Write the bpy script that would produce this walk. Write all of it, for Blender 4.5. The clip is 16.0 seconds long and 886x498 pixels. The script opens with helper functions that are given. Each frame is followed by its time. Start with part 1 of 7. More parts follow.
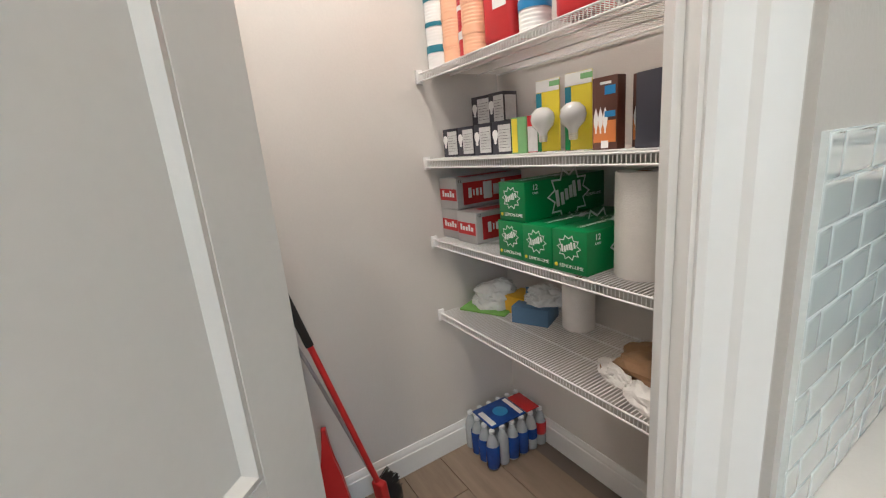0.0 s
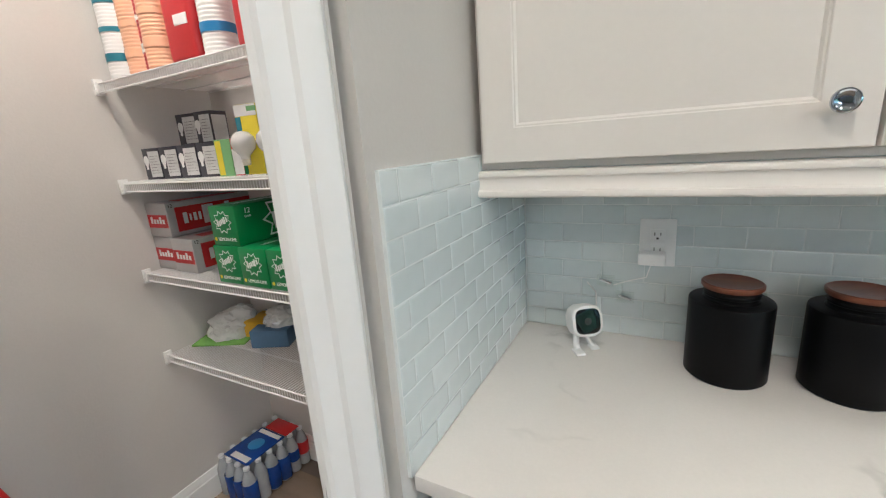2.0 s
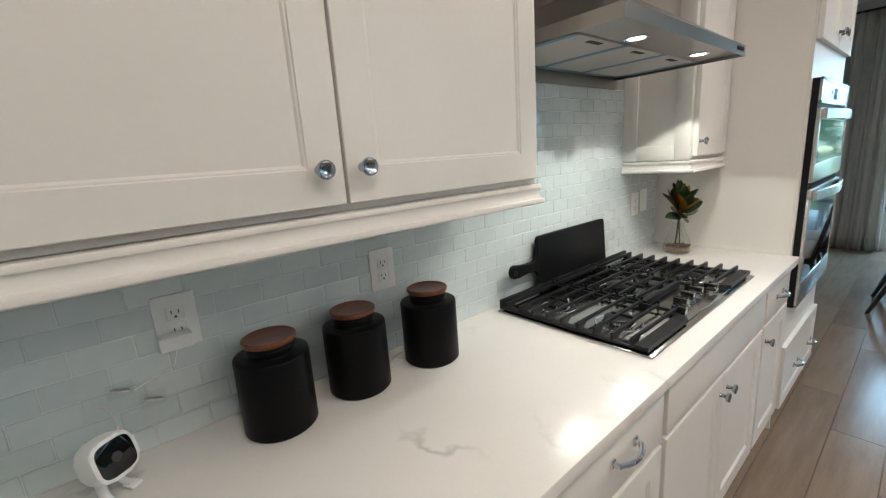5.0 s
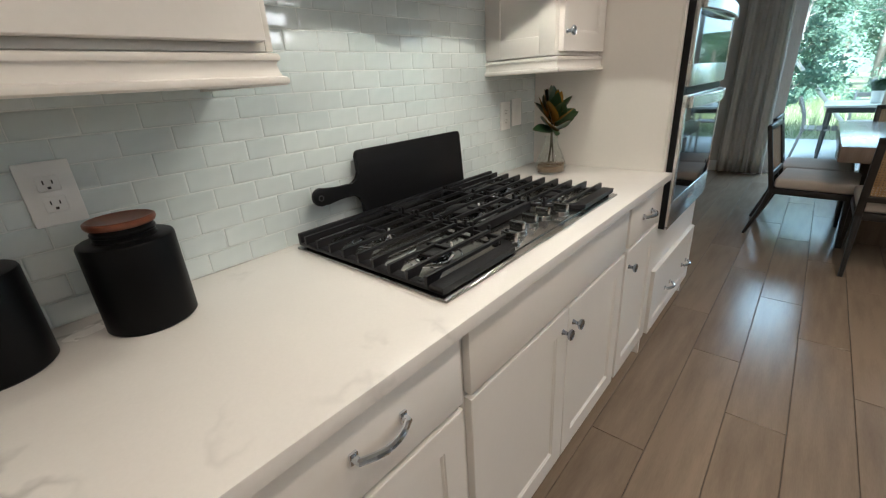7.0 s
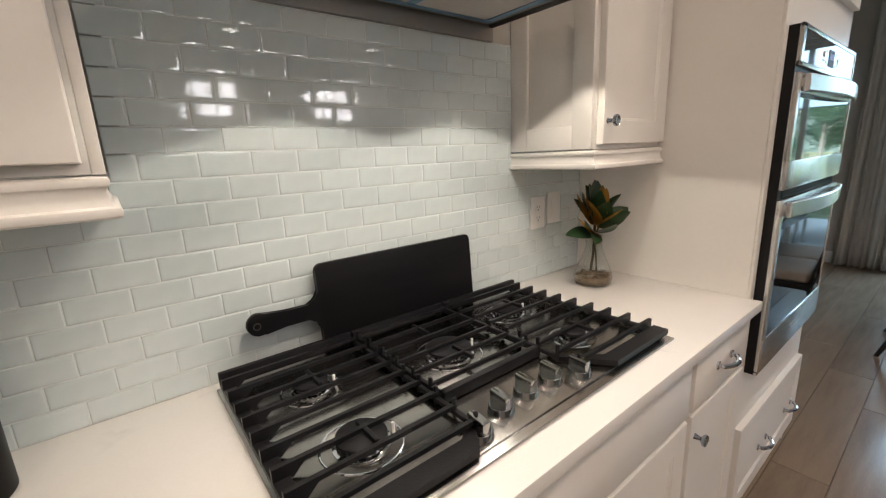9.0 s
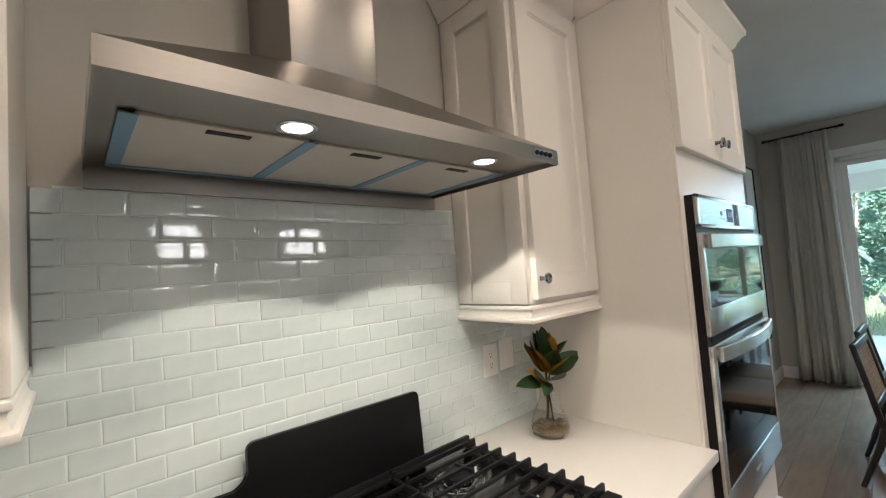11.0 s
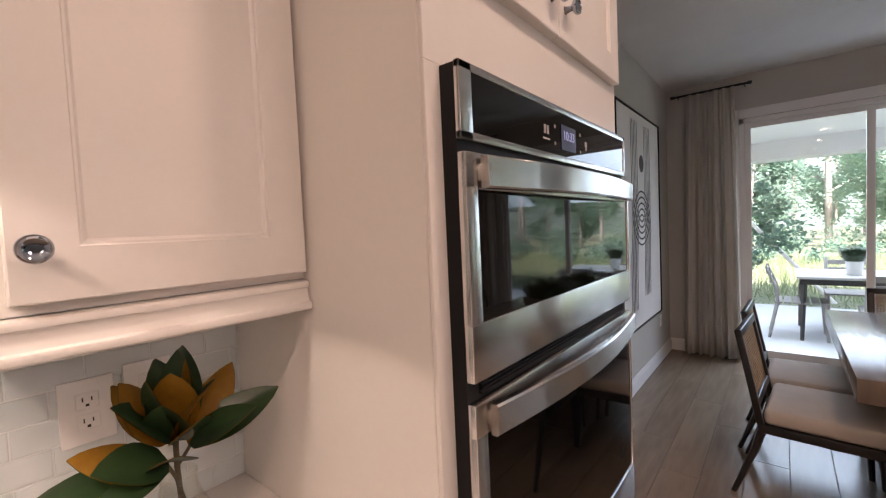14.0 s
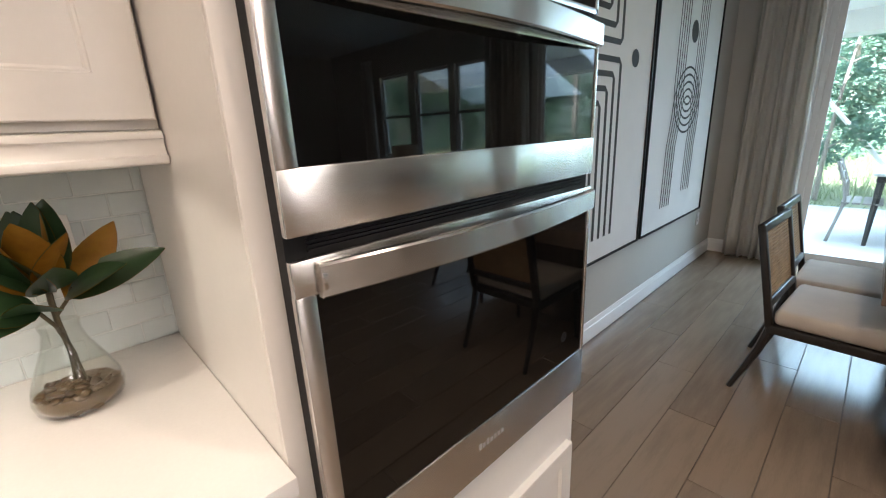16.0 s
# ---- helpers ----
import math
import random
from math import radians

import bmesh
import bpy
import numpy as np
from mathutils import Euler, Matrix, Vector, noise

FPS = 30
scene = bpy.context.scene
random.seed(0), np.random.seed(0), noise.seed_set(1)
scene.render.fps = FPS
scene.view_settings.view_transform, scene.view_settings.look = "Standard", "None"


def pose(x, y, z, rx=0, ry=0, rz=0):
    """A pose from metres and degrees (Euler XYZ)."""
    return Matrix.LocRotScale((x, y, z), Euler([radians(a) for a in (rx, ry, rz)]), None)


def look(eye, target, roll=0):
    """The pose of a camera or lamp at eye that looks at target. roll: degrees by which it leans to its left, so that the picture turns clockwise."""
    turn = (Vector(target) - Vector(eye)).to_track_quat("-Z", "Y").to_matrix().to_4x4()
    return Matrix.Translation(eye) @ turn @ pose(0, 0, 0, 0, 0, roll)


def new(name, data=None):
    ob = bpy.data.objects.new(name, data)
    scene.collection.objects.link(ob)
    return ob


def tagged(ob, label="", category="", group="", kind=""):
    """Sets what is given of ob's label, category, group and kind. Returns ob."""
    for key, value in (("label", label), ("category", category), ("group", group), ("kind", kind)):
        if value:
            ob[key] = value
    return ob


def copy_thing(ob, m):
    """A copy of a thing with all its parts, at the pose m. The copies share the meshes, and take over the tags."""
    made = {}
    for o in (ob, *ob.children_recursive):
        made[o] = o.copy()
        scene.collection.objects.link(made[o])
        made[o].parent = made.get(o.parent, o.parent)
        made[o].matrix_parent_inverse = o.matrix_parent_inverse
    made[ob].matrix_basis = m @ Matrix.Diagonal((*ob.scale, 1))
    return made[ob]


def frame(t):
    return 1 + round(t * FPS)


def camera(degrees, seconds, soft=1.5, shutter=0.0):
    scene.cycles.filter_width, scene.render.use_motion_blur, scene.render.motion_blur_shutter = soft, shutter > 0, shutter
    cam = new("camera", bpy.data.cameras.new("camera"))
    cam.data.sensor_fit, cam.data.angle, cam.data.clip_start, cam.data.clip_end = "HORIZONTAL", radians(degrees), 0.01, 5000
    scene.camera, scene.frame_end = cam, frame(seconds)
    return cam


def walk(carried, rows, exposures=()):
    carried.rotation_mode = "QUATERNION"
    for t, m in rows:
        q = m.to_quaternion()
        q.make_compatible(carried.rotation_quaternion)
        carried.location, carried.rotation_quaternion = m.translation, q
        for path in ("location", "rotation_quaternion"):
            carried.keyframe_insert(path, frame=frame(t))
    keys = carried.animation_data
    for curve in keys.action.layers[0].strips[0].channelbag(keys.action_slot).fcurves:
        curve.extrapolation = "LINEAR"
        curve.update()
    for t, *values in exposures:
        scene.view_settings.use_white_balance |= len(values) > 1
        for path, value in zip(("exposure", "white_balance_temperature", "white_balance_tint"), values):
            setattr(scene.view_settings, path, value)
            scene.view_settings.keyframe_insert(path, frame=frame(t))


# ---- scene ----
cam = camera(93.8, 16.0, soft=1.2)
PATH = [
    (0, (0.153, -1.192, 1.43), (-1.513, -0.192, 0.955), -5.1),
    (0.5, (0.181, -1.203, 1.423), (-1.424, -0.123, 0.914), -5.3),
    (1, (0.236, -1.199, 1.428), (-1.234, 0.059, 0.923), -4.9),
    (1.5, (0.293, -1.162, 1.433), (-0.949, 0.325, 0.937), -4.6),
    (2, (0.34, -1.107, 1.442), (-0.592, 0.593, 0.948), -4.2),
    (2.5, (0.333, -1.037, 1.435), (-0.216, 0.825, 0.957), -3.7),
    (3, (0.318, -0.942, 1.441), (0.145, 0.999, 0.992), -3.5),
    (3.5, (0.292, -0.9, 1.45), (0.532, 1.046, 1.058), -3.3),
    (4, (0.26, -0.919, 1.46), (0.976, 0.906, 1.064), -3.8),
    (4.5, (0.239, -0.961, 1.467), (1.292, 0.691, 1.066), -3.6),
    (5, (0.239, -0.997, 1.466), (1.489, 0.504, 1.035), -4.0),
    (5.2, (0.246, -1.013, 1.455), (1.549, 0.434, 1.002), -4.6),
    (7.3, (0.839, -1.048, 1.307), (2.234, 0.165, 0.545), -2.7),
    (7.5, (0.896, -0.996, 1.313), (2.31, 0.196, 0.55), -1.8),
    (8, (1.023, -0.946, 1.326), (2.4, 0.325, 0.626), -1.4),
    (8.5, (1.125, -0.95, 1.352), (2.409, 0.459, 0.749), -1.7),
    (9, (1.166, -0.973, 1.389), (2.37, 0.56, 0.941), -2.5),
    (9.2, (1.17, -0.986, 1.41), (2.357, 0.581, 1.038), -2.8),
    (11.3, (1.251, -1.072, 1.501), (2.638, 0.361, 1.649), -3.3),
    (11.5, (1.284, -1.078, 1.498), (2.728, 0.299, 1.634), -3.2),
    (12, (1.407, -1.036, 1.488), (2.972, 0.206, 1.589), -3.1),
    (12.5, (1.561, -0.971, 1.482), (3.215, 0.153, 1.537), -3.2),
    (13, (1.802, -0.986, 1.475), (3.486, 0.095, 1.486), -3.6),
    (13.5, (2.026, -1.002, 1.482), (3.629, 0.192, 1.448), -3.2),
    (14, (2.22, -0.977, 1.46), (3.765, 0.29, 1.367), -2.6),
    (14.5, (2.349, -0.998, 1.456), (3.824, 0.341, 1.277), -2.2),
    (15, (2.449, -1.063, 1.426), (3.842, 0.342, 1.131), -2.2),
    (15.5, (2.486, -1.097, 1.39), (3.815, 0.335, 0.963), -2.4),
    (16, (2.484, -1.122, 1.362), (3.804, 0.273, 0.804), -2.7),
]
EXPOSURES = [(0, 2.90, 5400, 5), (2, 2.88, 5350, 5), (3.5, 2.78, 5450, 8), (5, 2.53, 5550, 6), (7.5, 2.25, 5950, 9), (9, 2.34, 6200, 14), (11.5, 2.45, 6100, 10), (12.5, 2.33, 6500, 19), (13.5, 2.32, 6800, 28), (14.5, 2.50, 7150, 37), (15.4, 2.85, 6850, 32), (16, 2.90, 6200, 15)]
walk(cam, [(t, look(eye, to, roll)) for t, eye, to, roll in PATH], EXPOSURES)

# ---- world, sun, large lights ----
world = bpy.data.worlds.new("sky")
scene.world = world
world.use_nodes = True
wn = world.node_tree.nodes
wl = world.node_tree.links
sky = wn.new("ShaderNodeTexSky")
sky.sky_type = 'NISHITA'
sky.sun_disc = False
sky.sun_elevation = radians(48)
sky.sun_rotation = radians(248)
sky.air_density = 1.6
sky.dust_density = 2.5
bgnode = wn["Background"]
wl.new(sky.outputs[0], bgnode.inputs[0])
bgnode.inputs[1].default_value = 0.15

sun_data = bpy.data.lights.new("sun", 'SUN')
sun_data.energy = 4.5
sun_data.angle = radians(3)
sun_data.color = (1.0, 0.97, 0.93)
sun = new("sun", sun_data)
sun.matrix_world = look((-14, -8, 24), (12, 2, 0))


def lamp(name, x, y, z, size, power, color, spread=150):
    """A round ceiling lamp that shines down."""
    d = bpy.data.lights.new(name, 'AREA')
    d.shape = 'DISK'
    d.size = size
    d.energy = power
    d.color = color
    d.spread = radians(spread)
    ob = new(name, d)
    ob.matrix_world = pose(x, y, z)
    return ob


WARM = (1.0, 0.80, 0.60)
CEIL = 2.86
DOWNLIGHTS = [(0.35, -1.55), (1.75, -1.55), (3.15, -1.55), (0.35, -3.3), (1.75, -3.3), (3.15, -3.3), (5.55, -1.82)]
for lx, ly in DOWNLIGHTS[:6]:
    lamp("downlight_lamp", lx, ly, CEIL - 0.012, 0.13, 2.05, WARM, 168)
lamp("pantry_lamp", -0.75, -0.75, CEIL - 0.03, 0.25, 2.7, (1.0, 0.80, 0.62), 170)
HOOD_LIGHTS = [(1.512, -0.395), (1.974, -0.400)]
for lx, ly in HOOD_LIGHTS:
    d = bpy.data.lights.new("hood_lamp", 'SPOT')
    d.energy = 2.5
    d.color = (1.0, 0.89, 0.70)
    d.spot_size = radians(112)
    d.spot_blend = 0.07
    d.shadow_soft_size = 0.024
    ob = new("hood_lamp", d)
    ob.matrix_world = pose(lx, ly, 1.753)
# unseen area lamps added under the patio roof in place of the open sky's daylight
for wx, wy, wz, ww, wh, face, power in ((8.80, -2.05, 2.30, 2.9, 2.6, 90, 36), (8.80, -5.55, 2.30, 2.7, 2.6, 90, 28)):
    d = bpy.data.lights.new("sky_fill", 'AREA')
    d.shape = 'RECTANGLE'
    d.size, d.size_y = ww, wh
    d.energy = power
    d.color = (0.58, 0.81, 1.0)
    ob = new("sky_fill", d)
    d.spread = radians(148)
    ob.matrix_world = pose(wx, wy, wz, 20, 0, face)

# ---- materials ----


def mat(name, color, rough=0.5, metal=0.0, vary=0.06, scale=6.0, fine=90.0, bump=0.05, stretch=(1, 1, 1), color2=None, per_object=0.0, coat=0.0, spec=0.5):
    """A surface with variation at two scales, relief and uneven gloss."""
    m = bpy.data.materials.new(name)
    m.use_nodes = True
    n, l = m.node_tree.nodes, m.node_tree.links
    b = n["Principled BSDF"]
    tc = n.new("ShaderNodeTexCoord")
    mp = n.new("ShaderNodeMapping")
    mp.inputs["Scale"].default_value = stretch
    l.new(tc.outputs["Object"], mp.inputs[0])
    big = n.new("ShaderNodeTexNoise")
    big.inputs["Scale"].default_value = scale
    big.inputs["Detail"].default_value = 4
    l.new(mp.outputs[0], big.inputs[0])
    small = n.new("ShaderNodeTexNoise")
    small.inputs["Scale"].default_value = fine
    small.inputs["Detail"].default_value = 3
    l.new(mp.outputs[0], small.inputs[0])
    add = n.new("ShaderNodeMath")
    add.operation = 'MULTIPLY_ADD'
    add.inputs[1].default_value = 0.35
    l.new(small.outputs[0], add.inputs[0])
    l.new(big.outputs[0], add.inputs[2])
    last = add
    if per_object:
        oi = n.new("ShaderNodeObjectInfo")
        ad2 = n.new("ShaderNodeMath")
        ad2.operation = 'MULTIPLY_ADD'
        ad2.inputs[1].default_value = per_object
        l.new(oi.outputs["Random"], ad2.inputs[0])
        l.new(add.outputs[0], ad2.inputs[2])
        last = ad2
    ramp = n.new("ShaderNodeValToRGB")
    c = Vector(color)
    c2 = Vector(color2) if color2 else c * (1 - 2 * vary)
    lo, hi = ramp.color_ramp.elements
    lo.position, hi.position = 0.40, 0.95 + per_object * 0.8
    lo.color = (*c2, 1)
    hi.color = (*(c if color2 else c * (1 + vary)), 1)
    l.new(last.outputs[0], ramp.inputs[0])
    l.new(ramp.outputs[0], b.inputs["Base Color"])
    b.inputs["Metallic"].default_value = metal
    b.inputs["Specular IOR Level"].default_value = spec
    b.inputs["Coat Weight"].default_value = coat
    b.inputs["Coat Roughness"].default_value = 0.06
    rr = n.new("ShaderNodeMapRange")
    rr.inputs["To Min"].default_value = rough * 0.85
    rr.inputs["To Max"].default_value = min(1, rough * 1.15)
    l.new(big.outputs[0], rr.inputs[0])
    l.new(rr.outputs[0], b.inputs["Roughness"])
    if bump:
        bp = n.new("ShaderNodeBump")
        bp.inputs["Strength"].default_value = bump
        bp.inputs["Distance"].default_value = 0.002
        l.new(small.outputs[0], bp.inputs["Height"])
        l.new(bp.outputs[0], b.inputs["Normal"])
    return m


def glass_mat(name, tint=(1, 1, 1), rough=0.0):
    """A clear pane: see-through, with the mirror gloss of glass."""
    m = bpy.data.materials.new(name)
    m.use_nodes = True
    n, l = m.node_tree.nodes, m.node_tree.links
    n.remove(n["Principled BSDF"])
    tr = n.new("ShaderNodeBsdfTransparent")
    tr.inputs[0].default_value = (*tint, 1)
    gl = n.new("ShaderNodeBsdfGlossy")
    gl.inputs["Roughness"].default_value = rough
    lw = n.new("ShaderNodeLayerWeight")
    lw.inputs[0].default_value = 0.5
    pw = n.new("ShaderNodeMath")
    pw.operation = 'POWER'
    pw.inputs[1].default_value = 4.0
    l.new(lw.outputs["Facing"], pw.inputs[0])
    fr = n.new("ShaderNodeMath")
    fr.operation = 'MULTIPLY_ADD'
    fr.inputs[1].default_value = 0.75
    fr.inputs[2].default_value = 0.04
    l.new(pw.outputs[0], fr.inputs[0])
    mx = n.new("ShaderNodeMixShader")
    l.new(fr.outputs[0], mx.inputs[0])
    l.new(tr.outputs[0], mx.inputs[1])
    l.new(gl.outputs[0], mx.inputs[2])
    l.new(mx.outputs[0], n["Material Output"].inputs[0])
    return m


def glow(name, color, strength):
    m = bpy.data.materials.new(name)
    m.use_nodes = True
    b = m.node_tree.nodes["Principled BSDF"]
    b.inputs["Base Color"].default_value = (*color, 1)
    b.inputs["Emission Color"].default_value = (*color, 1)
    b.inputs["Emission Strength"].default_value = strength
    return m


def quartz():
    m = mat("quartz", (0.83, 0.80, 0.77), 0.26, 0, 0.03, 3.0, 160, 0.0)
    n, l = m.node_tree.nodes, m.node_tree.links
    b = n["Principled BSDF"]
    tc = n["Texture Coordinate"]
    warp = n.new("ShaderNodeTexNoise")
    warp.inputs["Scale"].default_value = 2.2
    warp.inputs["Detail"].default_value = 5
    l.new(tc.outputs["Object"], warp.inputs[0])
    ms = n.new("ShaderNodeMath")
    ms.operation = 'SUBTRACT'
    ms.inputs[1].default_value = 0.5
    l.new(warp.outputs[0], ms.inputs[0])
    ab = n.new("ShaderNodeMath")
    ab.operation = 'ABSOLUTE'
    l.new(ms.outputs[0], ab.inputs[0])
    rp = n.new("ShaderNodeValToRGB")
    rp.color_ramp.elements[0].position, rp.color_ramp.elements[1].position = 0.0, 0.014
    rp.color_ramp.elements[0].color = (1, 1, 1, 1)
    rp.color_ramp.elements[1].color = (0, 0, 0, 1)
    l.new(ab.outputs[0], rp.inputs[0])
    patch = n.new("ShaderNodeTexNoise")
    patch.inputs["Scale"].default_value = 3.1
    l.new(tc.outputs["Object"], patch.inputs[0])
    pr = n.new("ShaderNodeMapRange")
    pr.inputs["From Min"].default_value, pr.inputs["From Max"].default_value = 0.50, 0.72
    l.new(patch.outputs[0], pr.inputs[0])
    mul = n.new("ShaderNodeMath")
    mul.operation = 'MULTIPLY'
    l.new(rp.outputs[0], mul.inputs[0])
    l.new(pr.outputs[0], mul.inputs[1])
    mx = n.new("ShaderNodeMix")
    mx.data_type = 'RGBA'
    l.new(mul.outputs[0], mx.inputs[0])
    l.new(n["Color Ramp"].outputs[0], mx.inputs[6])
    mx.inputs[7].default_value = (0.46, 0.44, 0.42, 1)
    l.new(mx.outputs[2], b.inputs["Base Color"])
    return m


def brushed(m):
    """Steel brushed along the horizontal: its mirror images run upright."""
    n, l = m.node_tree.nodes, m.node_tree.links
    tg = n.new("ShaderNodeTangent")
    tg.direction_type = 'RADIAL'
    tg.axis = 'Z'
    b = n["Principled BSDF"]
    l.new(tg.outputs[0], b.inputs["Tangent"])
    b.inputs["Anisotropic"].default_value = 0.95
    for socket in ("Roughness", "Normal"):
        for k in list(b.inputs[socket].links):
            l.remove(k)
    b.inputs["Roughness"].default_value = 0.25
    b.inputs["Anisotropic Rotation"].default_value = 0.25
    tc = n.new("ShaderNodeTexCoord")
    mp = n.new("ShaderNodeMapping")
    mp.inputs["Scale"].default_value = (1.0, 0.05, 0.05)
    l.new(tc.outputs["Object"], mp.inputs[0])
    ripple = n.new("ShaderNodeTexNoise")
    ripple.inputs["Scale"].default_value = 22.0
    ripple.inputs["Detail"].default_value = 0
    l.new(mp.outputs[0], ripple.inputs[0])
    bp = n.new("ShaderNodeBump")
    bp.inputs["Strength"].default_value = 0.15
    bp.inputs["Distance"].default_value = 0.004
    l.new(ripple.outputs[0], bp.inputs["Height"])
    l.new(bp.outputs[0], b.inputs["Normal"])
    return m


def leafy(m):
    """Thin leaves: half of the light passes through them."""
    n, l = m.node_tree.nodes, m.node_tree.links
    tr = n.new("ShaderNodeBsdfTranslucent")
    l.new(n["Color Ramp"].outputs[0], tr.inputs[0])
    mx = n.new("ShaderNodeMixShader")
    mx.inputs[0].default_value = 0.45
    l.new(n["Principled BSDF"].outputs[0], mx.inputs[1])
    l.new(tr.outputs[0], mx.inputs[2])
    l.new(mx.outputs[0], n["Material Output"].inputs[0])
    return m


M = {}
M["wall"] = mat("wall_paint", (0.60, 0.58, 0.55), 0.65, 0, 0.03, 2.0, 140, 0.25)
M["pantry_wall"] = mat("pantry_paint", (0.66, 0.63, 0.60), 0.65, 0, 0.03, 2.0, 140, 0.25)
M["dining_wall"] = mat("dining_paint", (0.50, 0.485, 0.45), 0.65, 0, 0.03, 2.0, 140, 0.25)
M["ceiling"] = mat("ceiling_paint", (0.72, 0.71, 0.69), 0.8, 0, 0.03, 3.0, 70, 0.5)
M["trim"] = mat("trim_paint", (0.80, 0.80, 0.79), 0.35, 0, 0.02, 3.0, 60, 0.06)
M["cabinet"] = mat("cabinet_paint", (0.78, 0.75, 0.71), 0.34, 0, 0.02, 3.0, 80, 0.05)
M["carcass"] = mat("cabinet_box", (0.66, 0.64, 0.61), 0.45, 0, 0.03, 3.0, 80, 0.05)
M["door"] = mat("door_paint", (0.68, 0.67, 0.65), 0.38, 0, 0.03, 2.0, 70, 0.10)
M["quartz"] = quartz()
M["tile"] = mat("glass_tile", (0.66, 0.725, 0.735), 0.06, 0, 0.03, 4.0, 30, 0.02, per_object=0.35, coat=1.0, color2=(0.57, 0.645, 0.66))
M["grout"] = mat("grout", (0.70, 0.745, 0.745), 0.8, 0, 0.05, 8, 200, 0.3)
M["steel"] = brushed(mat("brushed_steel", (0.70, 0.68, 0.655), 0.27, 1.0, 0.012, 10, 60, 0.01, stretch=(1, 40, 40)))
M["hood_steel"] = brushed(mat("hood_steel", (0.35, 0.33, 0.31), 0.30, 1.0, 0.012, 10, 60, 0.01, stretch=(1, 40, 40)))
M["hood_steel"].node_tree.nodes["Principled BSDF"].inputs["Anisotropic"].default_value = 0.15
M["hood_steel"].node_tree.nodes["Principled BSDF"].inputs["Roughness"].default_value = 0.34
M["cooktop_steel"] = mat("cooktop_steel", (0.40, 0.385, 0.37), 0.20, 1.0, 0.03, 6, 40, 0.03, stretch=(1, 30, 1))
M["knob"] = mat("satin_chrome", (0.36, 0.35, 0.34), 0.12, 1.0, 0.02, 5, 60, 0.0)
M["chrome"] = mat("chrome", (0.72, 0.75, 0.80), 0.05, 1.0, 0.02, 5, 60, 0.0)
# chrome darkened and tinted blue for the dim room and windows it mirrors
M["cabinet_knob"] = mat("mirror_tint_knob", (0.44, 0.48, 0.54), 0.06, 1.0, 0.02, 5, 60, 0.0)
M["film"] = mat("filter_film", (0.52, 0.50, 0.475), 0.40, 0.0, 0.04, 6, 60, 0.15)
M["tape"] = mat("blue_tape", (0.16, 0.30, 0.45), 0.5, 0, 0.06, 8, 80, 0.1)
M["iron"] = mat("cast_iron", (0.009, 0.009, 0.011), 0.42, 0.0, 0.15, 10, 260, 0.25, spec=0.28)
M["black_glass"] = mat("black_glass", (0.003, 0.003, 0.003), 0.03, 0, 0.02, 3, 40, 0.0, spec=0.45)
M["black"] = mat("black_trim", (0.010, 0.010, 0.011), 0.5, 0, 0.08, 8, 80, 0.05, spec=0.2)
M["ceramic"] = mat("matte_black_ceramic", (0.004, 0.004, 0.0044), 0.38, 0, 0.10, 9, 120, 0.08, spec=0.14)
M["lid"] = mat("acacia_lid", (0.20, 0.065, 0.03), 0.35, 0, 0.2, 5, 50, 0.1, stretch=(1, 9, 9), color2=(0.10, 0.028, 0.014))
M["board"] = mat("black_board", (0.006, 0.006, 0.007), 0.42, 0, 0.15, 5, 70, 0.12, stretch=(1, 8, 8), spec=0.16)
M["plate"] = mat("white_plastic", (0.80, 0.80, 0.79), 0.30, 0, 0.02, 8, 60, 0.02)
M["slot"] = mat("slot_dark", (0.03, 0.03, 0.03), 0.5, 0, 0.05, 8, 60, 0.0)
M["clear"] = glass_mat("clear_glass", (0.97, 0.98, 0.97))
M["pane"] = glass_mat("window_glass", (0.93, 0.97, 0.97))
M["stone"] = mat("river_pebble", (0.15, 0.10, 0.055), 0.3, 0, 0.2, 30, 90, 0.1, per_object=0.9, color2=(0.045, 0.028, 0.016))
M["leaf_green"] = mat("leaf_green", (0.035, 0.078, 0.030), 0.30, 0, 0.2, 14, 80, 0.1, color2=(0.014, 0.038, 0.014))
M["leaf_gold"] = mat("leaf_gold", (0.33, 0.17, 0.015), 0.55, 0, 0.2, 14, 80, 0.1, color2=(0.20, 0.085, 0.010), spec=0.3)
M["stem"] = mat("stem", (0.09, 0.075, 0.04), 0.6, 0, 0.2, 14, 80, 0.1)
M["plank"] = mat("wood_look_plank", (0.27, 0.205, 0.15), 0.22, 0, 0.1, 2.6, 30, 0.10, stretch=(1, 9, 1), per_object=0.35, color2=(0.175, 0.13, 0.095))
M["joint"] = mat("floor_joint", (0.15, 0.12, 0.10), 0.8, 0, 0.05, 6, 100, 0.1)
M["curtain"] = leafy(mat("linen", (0.80, 0.77, 0.71), 0.85, 0, 0.05, 8, 300, 0.3, stretch=(1, 1, 0.3)))
M["darkwood"] = mat("black_wood", (0.020, 0.017, 0.015), 0.35, 0, 0.15, 6, 60, 0.1)
M["cane"] = mat("woven_cane", (0.42, 0.27, 0.13), 0.6, 0, 0.2, 20, 200, 0.4, color2=(0.24, 0.14, 0.06))
M["cloth"] = mat("beige_upholstery", (0.56, 0.49, 0.42), 0.9, 0, 0.06, 6, 400, 0.35)
M["table"] = mat("greyed_oak", (0.22, 0.165, 0.125), 0.20, 0, 0.12, 3, 30, 0.08, stretch=(1, 9, 1), color2=(0.15, 0.11, 0.085))
M["bowl"] = mat("grey_bowl", (0.17, 0.155, 0.14), 0.6, 0, 0.12, 9, 120, 0.2)
